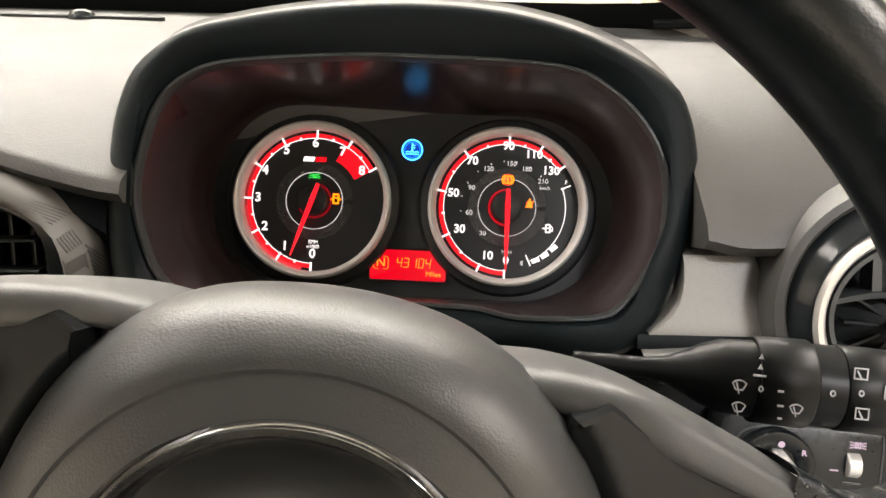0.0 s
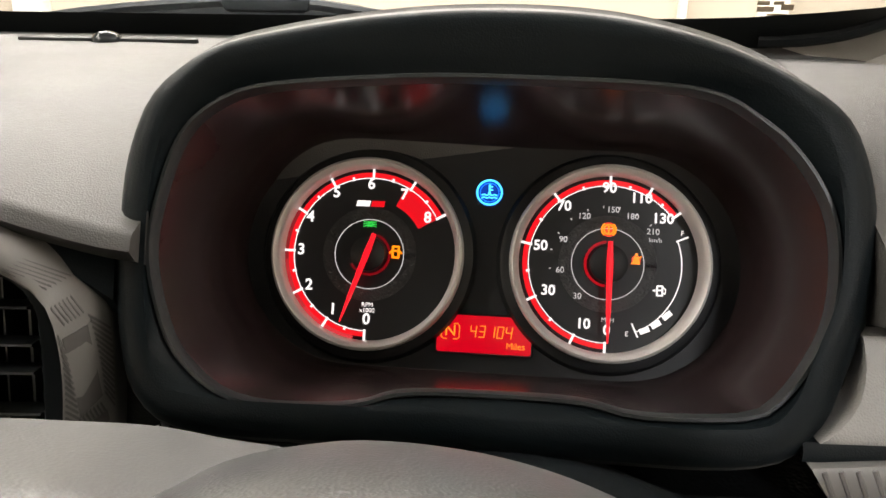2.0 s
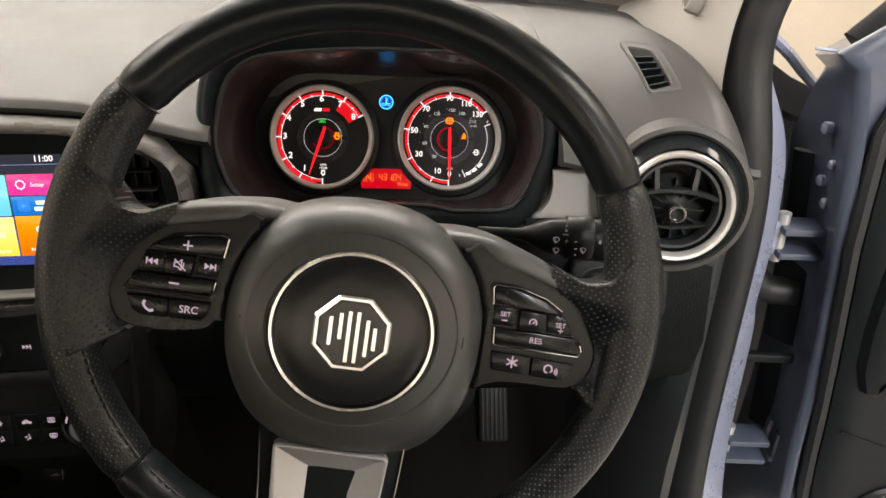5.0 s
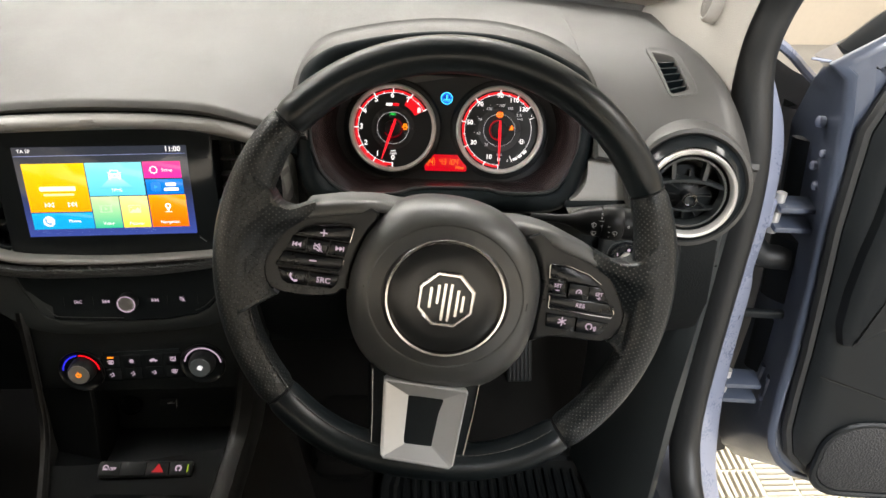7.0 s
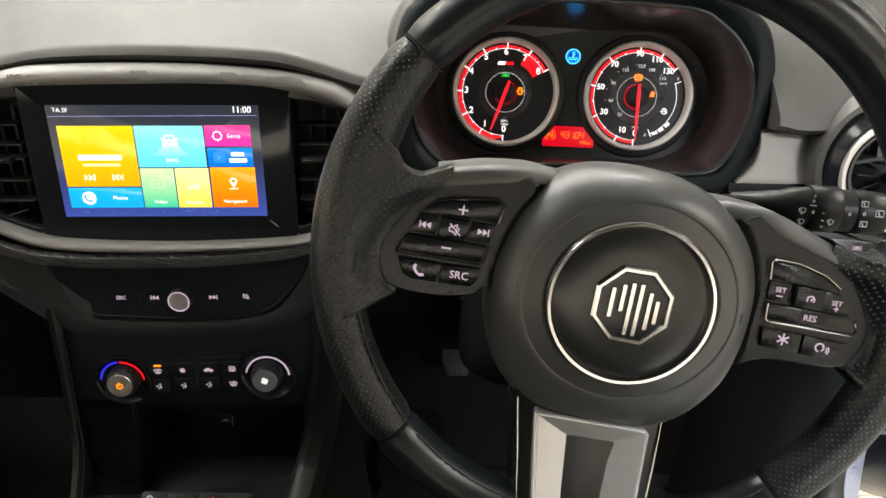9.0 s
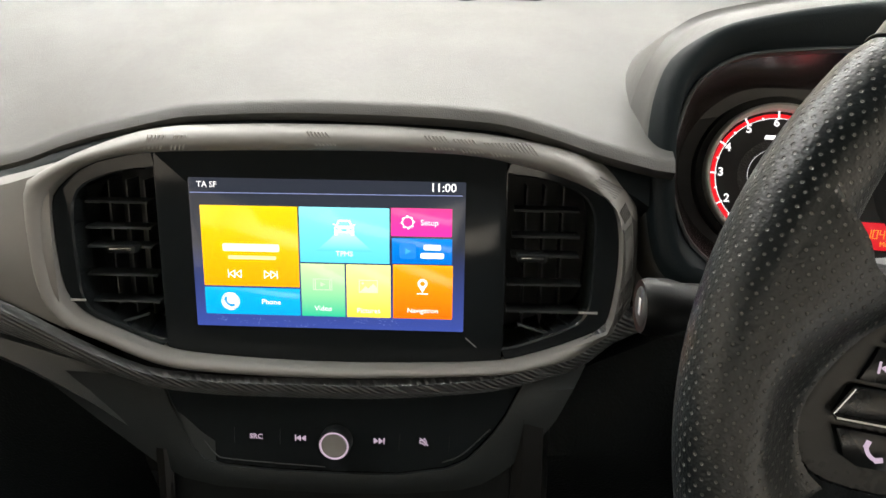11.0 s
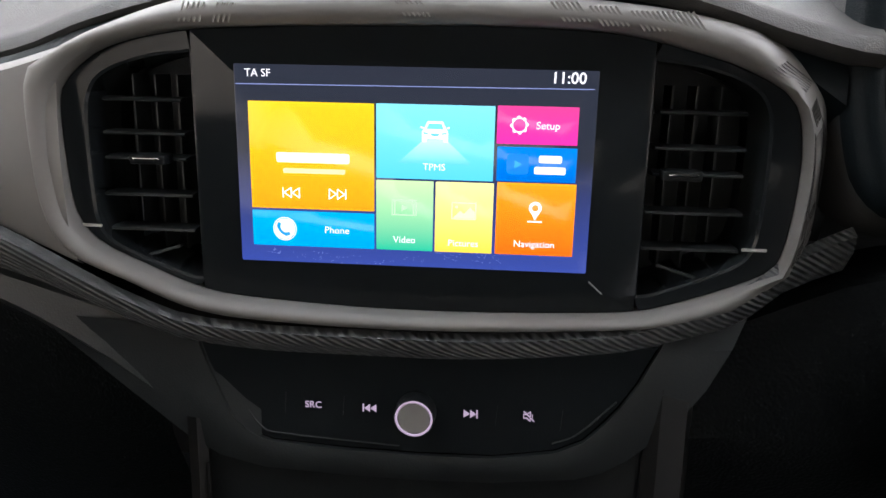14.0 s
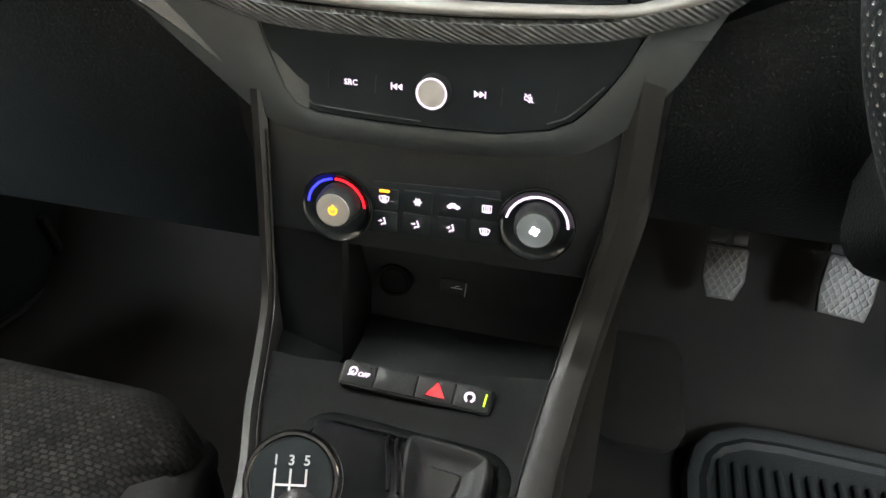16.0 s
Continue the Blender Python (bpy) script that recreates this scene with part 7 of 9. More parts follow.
# left and right spokes
def spoke(sgn):
    o = [(-0.058, 0.0550), (-0.0866, 0.0505), (-0.1115, 0.0450), (-0.1278, 0.0312), (-0.1384, 0.0127), (-0.1404, -0.0010), (-0.1336, -0.0150), (-0.1118, -0.0185), (-0.0860, -0.0150), (-0.0790, -0.0090), (-0.0700, -0.0040)]
    if sgn > 0:
        o = [(0.058, 0.0535), (0.0901, 0.0460), (0.1152, 0.0380), (0.1292, 0.0290), (0.1400, 0.0134), (0.1448, 0.0017), (0.1430, -0.0130), (0.1300, -0.0235), (0.090, -0.0245), (0.072, -0.0330), (0.060, -0.035)]
    pts = ccw(spline(o, 3))
    rings = [at(offset(pts, -0.004), -0.020), at(pts, -0.006), at(pts, 0.0015), at(offset(pts, -0.0012), 0.0030), at(offset(pts, -0.0025), 0.0030)]
    # the panel falls away under the edge of the hub cover
    top = [[(x0 + (x1 - x0) * k, y0 + (y1 - y0) * k, 0.0030) for k in [i / 24 for i in range(25)]] for (x0, y0), (x1, y1) in spoke_rows(pts)]
    bm = loft(loft(bmesh.new(), rings), top, False)
    for v in bm.verts:
        v.co.z -= 0.020 * max(0.0, min(1.0, (-0.0005 - past_cover(v.co.x, v.co.y)) / 0.014))
    sp = part("spoke", bm, M["spoke_panel"], wheel, "satin black button panel")
    return sp


sl, sr = spoke(-1), spoke(1)
CAPS = (
    ([(-0.1150, 0.0548), (-0.1071, 0.0568), (-0.0870, 0.0618), (-0.0640, 0.0640), (-0.0480, 0.0622), (-0.0330, 0.0610)], [(-0.1150, 0.0428), (-0.1100, 0.0440), (-0.0866, 0.0497), (-0.0622, 0.0545), (-0.0480, 0.0530), (-0.0330, 0.0520)]),
    ([(0.1150, 0.0478), (0.1080, 0.0506), (0.0773, 0.0612), (0.0580, 0.0630), (0.0440, 0.0615), (0.0320, 0.0600)], [(0.1150, 0.0368), (0.1060, 0.0400), (0.0901, 0.0448), (0.0617, 0.0520), (0.0470, 0.0520), (0.0320, 0.0510)]),
)
for tops, feet in CAPS:
    rings = []
    for (xt, yt), (xf, yf) in zip(spline(tops, 6, False), spline(feet, 6, False)):
        dive = 0.016 * max(0.0, min(1.0, (0.018 - past_cover((xt + xf) / 2, (yt + yf) / 2)) / 0.026)) ** 1.4
        rings.append([(xf + (xt - xf) * k, yf + (yt - yf) * k, z - dive) for k, z in ((0.0, -0.030), (0.0, 0.0026), (0.05, 0.0040), (0.18, 0.0047), (0.45, 0.0045), (0.70, 0.0032), (0.88, 0.0006), (0.96, -0.0040), (1.0, -0.0110), (1.02, -0.0240), (0.96, -0.0440))])
    part("spoke_cap", loft(bmesh.new(), rings, True, True, True), M["spoke"], wheel, "satin grey cap over the spoke", 60)
rimmat = M["chrome"]


def key(parent, pts, mark, sym, label, lift=0.0062, material="key"):
    kb = part("button", slab(bmesh.new(), ccw(pts), 0.0020, lift, 0.0009), M[material], parent, label)
    if isinstance(sym, tuple) and sym[0] == "text":
        letters("mark", sym[1], sym[2], M[mark], kb, sym[3], sym[4], lift + 0.0001, bold=0.00003)
    elif sym:
        part("mark", icon(sym[0], sym[1], sym[2], sym[3], lift + 0.0001), M[mark], kb)
    return kb


LW = "lamp_lilac"
key(sl, [(-0.1195, 0.0306), (-0.1130, 0.0352), (-0.1040, 0.0385), (-0.0795, 0.0415), (-0.0765, 0.0404), (-0.0782, 0.0300)], LW, ("plus", -0.0979, 0.0345, 0.0055), "volume up button")
key(sl, [(-0.1252, 0.0176), (-0.1210, 0.0292), (-0.1104, 0.0288), (-0.1110, 0.0176)], LW, ("prev", -0.1170, 0.0228, 0.0042), "previous track button", 0.0050)
key(sl, [(-0.1098, 0.0176), (-0.1092, 0.0288), (-0.0930, 0.0288), (-0.0945, 0.0176)], LW, ("mute", -0.1008, 0.0232, 0.0060), "raised mute button", 0.0085)
key(sl, [(-0.0932, 0.0176), (-0.0918, 0.0288), (-0.0784, 0.0286), (-0.0806, 0.0176)], LW, ("next", -0.0850, 0.0236, 0.0042), "next track button", 0.0050)
key(sl, [(-0.1302, 0.0060), (-0.1275, 0.0152), (-0.1258, 0.0162), (-0.0812, 0.0160), (-0.0826, 0.0080), (-0.0845, 0.0064)], LW, ("minus", -0.1037, 0.0116, 0.0055), "volume down button")
key(sl, [(-0.1296, 0.0020), (-0.1255, -0.0068), (-0.1206, -0.0094), (-0.1062, -0.0092), (-0.1062, 0.0022)], LW, ("phone", -0.1165, -0.0032, 0.0062), "phone button")
key(sl, [(-0.1050, -0.0092), (-0.1050, 0.0022), (-0.0826, 0.0024), (-0.0838, -0.0050), (-0.0872, -0.0088)], LW, ("text", "SRC", 0.0062, -0.0941, -0.0031), "source button")
part("chrome_edge", tube(bmesh.new(), [(-0.1180, 0.0326, 0.0060), (-0.1120, 0.0370, 0.0060), (-0.1040, 0.0398, 0.0062), (-0.0790, 0.0429, 0.0062), (-0.0755, 0.0412, 0.0062), (-0.0772, 0.0300, 0.0060)], 0.00065, 6), rimmat, sl, "thin chrome edge")
part("chrome_edge", tube(bmesh.new(), [(-0.1262, 0.0150, 0.0058), (-0.1312, 0.0060, 0.0060), (-0.1300, 0.0048, 0.0062), (-0.0840, 0.0052, 0.0062), (-0.0815, 0.0076, 0.0060), (-0.0803, 0.0150, 0.0058)], 0.00065, 6), rimmat, sl, "thin chrome edge")
key(sr, [(0.0797, 0.0245), (0.0788, 0.0335), (0.0800, 0.0345), (0.0930, 0.0340), (0.1090, 0.0298), (0.1190, 0.0238), (0.1210, 0.0220)], LW, None, "blank upper button")
key(sr, [(0.0806, 0.0115), (0.0800, 0.0230), (0.0938, 0.0228), (0.0944, 0.0115)], LW, ("text", "SET", 0.0040, 0.0872, 0.0185), "speed set down button", 0.0050)
key(sr, [(0.0956, 0.0105), (0.0950, 0.0228), (0.1108, 0.0222), (0.1120, 0.0105)], LW, ("cruise", 0.1034, 0.0163, 0.0050), "raised cruise control button", 0.0085)
key(sr, [(0.1132, 0.0105), (0.1122, 0.0220), (0.1226, 0.0210), (0.1300, 0.0100)], LW, ("text", "SET", 0.0040, 0.1208, 0.0158), "speed set up button", 0.0050)
key(sr, [(0.0832, 0.0010), (0.0822, 0.0100), (0.1300, 0.0092), (0.1345, 0.0024), (0.1338, -0.0002)], LW, ("text", "RES", 0.0050, 0.1072, 0.0048), "resume button")
key(sr, [(0.0835, -0.0160), (0.0822, -0.0048), (0.1058, -0.0056), (0.1062, -0.0172)], LW, ("star", 0.0952, -0.0098, 0.0070), "shortcut button")
key(sr, [(0.1074, -0.0172), (0.1070, -0.0056), (0.1325, -0.0070), (0.1312, -0.0130), (0.1262, -0.0176)], LW, ("voice", 0.1185, -0.0112, 0.0060), "voice button")
part("mark", icon("minus", 0.0872, 0.0148, 0.0035, 0.0051), M[LW], sr)
part("mark", icon("plus", 0.1212, 0.0126, 0.0032, 0.0051), M[LW], sr)
part("chrome_edge", tube(bmesh.new(), [(0.0790, 0.0240, 0.0060), (0.0776, 0.0340, 0.0062), (0.0790, 0.0357, 0.0062), (0.0935, 0.0352, 0.0062), (0.1097, 0.0308, 0.0062), (0.1200, 0.0245, 0.0060)], 0.00065, 6), rimmat, sr, "thin chrome edge")
part("chrome_edge", tube(bmesh.new(), [(0.0815, 0.0100, 0.0058), (0.0822, 0.0004, 0.0060), (0.0840, -0.0006, 0.0062), (0.1335, -0.0014, 0.0062), (0.1354, 0.0022, 0.0060), (0.1330, 0.0080, 0.0058)], 0.00065, 6), rimmat, sr, "thin chrome edge")
# lower spoke
o = ccw([(-0.0500, -0.0560), (-0.0485, -0.0720), (-0.0400, -0.1320), (-0.0350, -0.1420), (-0.0250, -0.1455), (0.0240, -0.1462), (0.0300, -0.1420), (0.0335, -0.1320), (0.0405, -0.0730), (0.0415, -0.0560)])
def tilted(bm):
    """The lower spoke rises towards the rim and passes in front of it."""
    for v in bm.verts:
        v.co.z += 0.021 * max(0.0, (-0.070 - v.co.y) / 0.056)
    return bm


low = part("lower_spoke", tilted(loft(bmesh.new(), [at(offset(o, 0.003), -0.02), at(o, -0.002), at(offset(o, -0.0010), 0.0006), at(offset(o, -0.003), 0.0006)], True, True, True)), M["piano"], wheel, "gloss black lower spoke")
P4 = [(-0.0373, -0.0765), (-0.0322, -0.1300), (-0.0296, -0.1330), (0.0225, -0.1352), (0.0256, -0.1325), (0.0306, -0.0785), (0.0285, -0.0762), (-0.0355, -0.0750)]
Q4 = [(-0.0145, -0.0892), (-0.0145, -0.1225), (-0.0138, -0.1235), (0.0068, -0.1235), (0.0076, -0.1225), (0.0066, -0.0915), (0.0060, -0.0905), (-0.0138, -0.0887)]
P4, Q4 = ccw(P4), ccw(Q4)
part("silver_plate", tilted(loft(bmesh.new(), [at(P4, 0.0002), at(P4, 0.0085), at(offset(P4, -0.0008), 0.0094), at(offset(P4, -0.0018), 0.0092), at(offset(P4, -0.0023), 0.0083), at(Q4, 0.0014), at(Q4, 0.0003)])), M["plate"], low, "satin silver spoke insert", 12)
part("plate_window", tilted(slab(bmesh.new(), offset(Q4, -0.0002), -0.004, 0.0011, 0.0003)), M["piano"], low, "", 5)
part("chrome_edge", tilted(tube(bmesh.new(), [(0.0395, -0.0735, 0.0012), (0.0370, -0.100, 0.0012), (0.0330, -0.1300, 0.0012), (0.0295, -0.1400, 0.0010)], 0.0006, 6)), rimmat, low)
part("chrome_edge", tilted(tube(bmesh.new(), [(-0.0470, -0.0720, 0.0008), (-0.0430, -0.10, 0.0008), (-0.0398, -0.1290, 0.0008)], 0.0004, 6)), rimmat, low)

# steering column shroud
col = thing("column_shroud", seat_at((-0.012, 0.305, 0.970), 24, -2), "dark plastic steering column shroud", "column shroud")
bm = bmesh.new()
loft(bm, [at(rrect(0, -0.010, 0.10, 0.075, 0.03, 5), 0.075), at(rrect(0, -0.022, 0.125, 0.10, 0.03, 5), 0.04), at(rrect(0, -0.045, 0.165, 0.140, 0.03, 5), -0.03), at(rrect(0, -0.065, 0.185, 0.160, 0.03, 5), -0.14)], True, True, True)
part("casing", bm, M["deep"], col)
part("collar", loft(bmesh.new(), [at(rrect(0, -0.010, 0.092, 0.068, 0.028, 5), 0.092), at(rrect(0, -0.010, 0.097, 0.072, 0.029, 5), 0.090), at(rrect(0, -0.010, 0.097, 0.072, 0.029, 5), 0.074)], True, True, True), M["black"], col)
rows = []
for i in range(13):
    x = -0.105 + 0.21 * i / 12
    d_ = 0.030 * (x / 0.105) ** 2
    rows.append([(x, 0.440, 0.952 - d_), (x, 0.412, 0.969 - d_), (x, 0.380, 0.984 - d_), (x, 0.345, 0.990 - d_), (x, 0.315, 0.984 - d_), (x, 0.300, 0.965 - d_)])
boot = part("top_cover", loft(bmesh.new(), rows, False), M["piano"], col, "gloss black cover between column and cluster", 60)
boot.matrix_basis = col.matrix_basis.inverted()
part("seam", tube(bmesh.new(), [(sx * 0.0935, -0.065, -0.13) if k else (sx * 0.0635, -0.022, 0.035) for sx in (-1,) for k in (0, 1)], 0.0012, 6), M["grey"], col)


def stalk_marks(parent, marks, z):
    for kind_, x, y, s in marks:
        if kind_ == "bar":
            part("mark", stroke(bmesh.new(), [(x, y), (x + s, y)], 0.0007, z), M["ink"], parent)
        elif kind_ == "dot":
            bm = band(bmesh.new(), circle(x, y, s, 16), circle(x, y, s * 0.5, 16), z, z + 0.0003, 0.00005)
            part("mark", bm, M["ink"], parent)
        elif kind_ == "tri":
            part("mark", poly(bmesh.new(), [(x - s, y - s * 0.7), (x + s, y - s * 0.7), (x, y + s)], z), M["ink"], parent)
        else:
            part("mark", icon(kind_, x, y, s, z), M["ink"], parent)


def ringpath(x, r, ry, k=24, cy=0.0, cz=0.0):
    return [(x, cy + r * math.cos(2 * math.pi * i / k), cz + ry * math.sin(2 * math.pi * i / k)) for i in range(k)]


# wiper stalk towards the door
ST = seat_at((0.1345, 0.2850, 1.0225), 18, -6, -2) @ Matrix.Diagonal((0.80, 1.0, 1.0, 1.0))
stalk = thing("wiper_stalk", ST, "black wiper stalk with printed white symbols", "wiper stalk")
part("stem", loft(bmesh.new(), [ringpath(-0.085, 0.0035, 0.0035), ringpath(-0.052, 0.0040, 0.0040), ringpath(-0.044, 0.0048, 0.0048), ringpath(-0.036, 0.0075, 0.0072), ringpath(-0.028, 0.0108, 0.0104), ringpath(-0.019, 0.0132, 0.0124), ringpath(-0.004, 0.0140, 0.013)], True, True, True), M["stalk"], stalk)
part("collar", loft(bmesh.new(), [ringpath(-0.006, 0.0150, 0.0138), ringpath(-0.005, 0.0156, 0.0142), ringpath(0.017, 0.0160, 0.0145), ringpath(0.018, 0.0155, 0.014)], True, True, True), M["stalk"], stalk)
part("turn_ring", loft(bmesh.new(), [ringpath(0.0185, 0.0146, 0.0135), ringpath(0.030, 0.0148, 0.0136)], True, True, True), M["stalk"], stalk)
part("end_knob", loft(bmesh.new(), [ringpath(0.0305, 0.0150, 0.0138), ringpath(0.031, 0.0153, 0.014), ringpath(0.054, 0.0150, 0.0138), ringpath(0.058, 0.0135, 0.012), ringpath(0.059, 0.010, 0.009)], True, True, True), M["stalk"], stalk)
stalk_marks(stalk, [("wiper", -0.0155, -0.0010, 0.0050), ("wiper", -0.0150, -0.0085, 0.0048), ("tri", -0.0075, 0.0065, 0.0011), ("tri", -0.0075, 0.0100, 0.0011), ("bar", -0.0100, 0.0035, 0.0050)], 0.0139)
stalk_marks(stalk, [("dot", -0.0065, -0.0010, 0.0011)], 0.0139)
stalk_marks(stalk, [("bar", 0.0005, -0.0010, 0.0020), ("bar", 0.0008, -0.0060, 0.0022), ("bar", 0.0013, -0.0103, 0.0015), ("wiper", 0.0085, -0.0070, 0.0046)], 0.0145)
stalk_marks(stalk, [("dot", 0.0230, 0.0000, 0.0012), ("dot", 0.0345, 0.0010, 0.0012), ("rear_wiper", 0.0335, 0.0075, 0.0048), ("rear_wiper", 0.0355, -0.0060, 0.0048), ("rear_wiper", 0.0470, 0.0020, 0.0056)], 0.0141)

# lamp stalk towards the centre
SL = seat_at((-0.1285, 0.286, 1.0290), 8, 4, -1) @ Matrix.Scale(0.93, 4)
lstalk = thing("lamp_stalk", SL, "black lamp stalk with ribbed knob and symbols", "lamp stalk")
part("stem", loft(bmesh.new(), [ringpath(0.085, 0.008, 0.008), ringpath(0.020, 0.0100, 0.0100), ringpath(-0.006, 0.0108, 0.0108)], True, True, True), M["stalk"], lstalk)
part("collar", loft(bmesh.new(), [ringpath(-0.008, 0.0118, 0.0118), ringpath(-0.010, 0.0124, 0.0124), ringpath(-0.030, 0.0124, 0.0124), ringpath(-0.032, 0.0118, 0.0118)], True, True, True), M["stalk"], lstalk)
part("end_knob", loft(bmesh.new(), [ringpath(-0.033, 0.0112, 0.0112), ringpath(-0.050, 0.0116, 0.0116), ringpath(-0.056, 0.0134, 0.0134), ringpath(-0.066, 0.0136, 0.0136), ringpath(-0.069, 0.0124, 0.0124), ringpath(-0.0685, 0.0098, 0.0098)], True, True, True), M["stalk"], lstalk)
part("end_face", loft(bmesh.new(), [ringpath(-0.0684, 0.0098, 0.0098), ringpath(-0.0690, 0.0088, 0.0088)], True, True, True), M["grey"], lstalk, "grey end face of the stalk")
bm = bmesh.new()
box(bm, (-0.0693, -0.0040, -0.0018), (-0.0689, 0.0040, 0.0018), 0.0002)
part("mark", bm, M["ink"], lstalk)
stalk_marks(lstalk, [("star", -0.041, 0.003, 0.0062)], 0.0112)
stalk_marks(lstalk, [("rear_wiper", -0.021, 0.003, 0.0052), ("lamps", -0.021, -0.0060, 0.0040)], 0.0121)

# lamp and mirror switches on the lower dash
SW = seat_at((0.205, 0.366, 0.942), 16, -8)
sw = thing("light_switch_unit", SW, "dark switch panel with round mirror knob", "switch panel")
part("plate", slab(bmesh.new(), rrect(-0.001, -0.012, 0.084, 0.050, 0.010), -0.03, 0.002, 0.002), M["black"], sw)
inset = ccw(spline([(-0.0370, -0.012), (-0.0335, 0.0010), (-0.0250, 0.0068), (-0.0100, 0.0082), (0.0150, 0.0080), (0.0325, 0.0076), (0.0352, 0.0050), (0.0355, -0.0100), (0.0345, -0.0235), (0.0310, -0.0300), (0.0100, -0.0315), (-0.0200, -0.0318), (-0.0330, -0.0260)], 4))
part("inset", slab(bmesh.new(), inset, 0.0, 0.0030, 0.0008), M["spoke_panel"], sw)
part("inset_edge", tube(bmesh.new(), [(x, y, 0.0028) for x, y in inset], 0.0006, 6, True), M["grey"], sw)
kn = part("mirror_knob", lathe(bmesh.new(), [(0.0190, 0.002), (0.0188, 0.008), (0.0178, 0.0098), (0.0168, 0.0100), (0.0100, 0.0088), (0.0095, 0.0070), (0.0001, 0.0070)], (-0.0160, -0.0115), 48), M["key"], sw, "round mirror adjuster knob")
part("pointer", loft(bmesh.new(), [[(-0.0160 + 0.0088 * c_ * w_, -0.0115 + 0.0088 * s_ * w_, z_) for c_, s_ in ((1, 0.25), (0.3, 1), (-0.3, 1), (-1, 0.25), (-1, -0.25), (-0.3, -1), (0.3, -1), (1, -0.25))] for w_, z_ in ((1.0, 0.0065), (0.95, 0.0135), (0.80, 0.0150))], True, False, True), M["satin"], kn, "ridged satin pointer of the knob")
letters("mark", "L", 0.0040, M[LW], kn, -0.0262, -0.0050, 0.0100, bold=0.0001)
letters("mark", "R", 0.0040, M[LW], kn, -0.0040, -0.0030, 0.0100, bold=0.0001)
part("mark", poly(bmesh.new(), circle(-0.0150, 0.0005, 0.0016, 12), 0.0101), M[LW], kn)
part("mark", icon("lamps", 0.0236, 0.0015, 0.0044, 0.0031), M[LW], sw)
tw = part("thumb_wheel", lathe(bmesh.new(), [(0.0001, -0.0032), (0.0060, -0.0032), (0.0066, -0.0026), (0.0066, 0.0026), (0.0060, 0.0032), (0.0001, 0.0032)], (0, 0), 28), M["satin"], sw, "ribbed headlamp level wheel")
tw.matrix_basis = Matrix.Translation((0.0220, -0.0088, 0.0008)) @ pose(0, 0, 0, 0, 90, 0)
part("wheel_slot", slab(bmesh.new(), rrect(0.0220, -0.0180, 0.0090, 0.0012, 0.0004, 2), 0.0028, 0.0034, 0.0002), M["grey"], sw)
part("mark", icon("minus", 0.0134, -0.0121, 0.0040, 0.0031), M[LW], sw)

# ---- centre stack below the screen ----
AUD = [(-0.1205, 0.0900), (-0.1140, 0.0690), (-0.1010, 0.0390), (-0.0930, 0.0300), (-0.0800, 0.0252), (-0.0400, 0.0232), (0.0000, 0.0230), (0.0400, 0.0242), (0.0720, 0.0300), (0.0860, 0.0370), (0.0960, 0.0480), (0.1030, 0.0570), (0.1110, 0.0700), (0.1200, 0.0900)]
SUR = [(-0.2100, 0.0900), (-0.1640, 0.0530), (-0.1256, 0.0228), (-0.1080, 0.0130), (-0.0840, 0.0080), (-0.0400, 0.0068), (0.0000, 0.0068), (0.0400, 0.0085), (0.0830, 0.0140), (0.0960, 0.0185), (0.1080, 0.0265), (0.1290, 0.0460), (0.1440, 0.0680), (0.1540, 0.0900)]
stack = thing("audio_panel", H_FRAME @ Matrix.Translation((0, -0.0036, 0)), "gloss black audio control panel with round volume knob", "audio panel")
SUR_ROWS = ([[(x, y, -0.04) for x, y in SUR], [(x, y, -0.004) for x, y in SUR], [(x, y + 0.0015, 0.001) for x, y in SUR], [(p[0] + (q[0] - p[0]) * 0.6, p[1] + (q[1] - p[1]) * 0.6, 0.0035) for p, q in zip(SUR, AUD)], at(AUD, 0.0015), at(AUD, -0.006)])
# its upper end tucks in behind the ribbed strip
for k_, r_ in enumerate(SUR_ROWS):
    r_ = list(r_)
    x_, y_, z_ = r_[-1]
    r_.append((x_ + 0.010, y_ + 0.016, z_ - 0.012))
    SUR_ROWS[k_] = r_
part("surround", loft(bmesh.new(), SUR_ROWS, False), M["surround"], stack, "dark grey satin surround")
panel_pts = ccw(AUD)
part("panel", loft(bmesh.new(), [at(panel_pts, -0.006), at(panel_pts, -0.0015), at(offset(panel_pts, -0.0012), -0.0004), at(offset(panel_pts, -0.003), -0.0004)], True, True, True), M["piano"], stack)
part("inset_line", tube(bmesh.new(), spline([(-0.0920, 0.0420, 0.0), (-0.0850, 0.0330, 0.0), (-0.0740, 0.0298, 0.0), (-0.0100, 0.0272, 0.0)], 5, False), 0.00045, 5), M["grey"], stack)
part("inset_line", tube(bmesh.new(), spline([(0.0700, 0.0345, 0.0), (0.0830, 0.0410, 0.0), (0.1010, 0.0600, 0.0)], 5, False), 0.00045, 5), M["grey"], stack)
for u in (-0.0715, -0.0400, 0.0408, 0.0743):
    part("divider", stroke(bmesh.new(), [(u - 0.0003, 0.0425), (u + 0.0003, 0.0535)], 0.0004, 0.0), M["rail"], stack)
letters("mark", "SRC", 0.0052, M[LW], stack, -0.0563, 0.0475, 0.0, bold=0.00005)
part("mark", icon("prev", -0.0257, 0.0478, 0.0048, 0.0), M[LW], stack)
part("mark", icon("next", 0.0271, 0.0482, 0.0048, 0.0), M[LW], stack)
part("mark", icon("mute", 0.0574, 0.0490, 0.0052, 0.0), M[LW], stack)
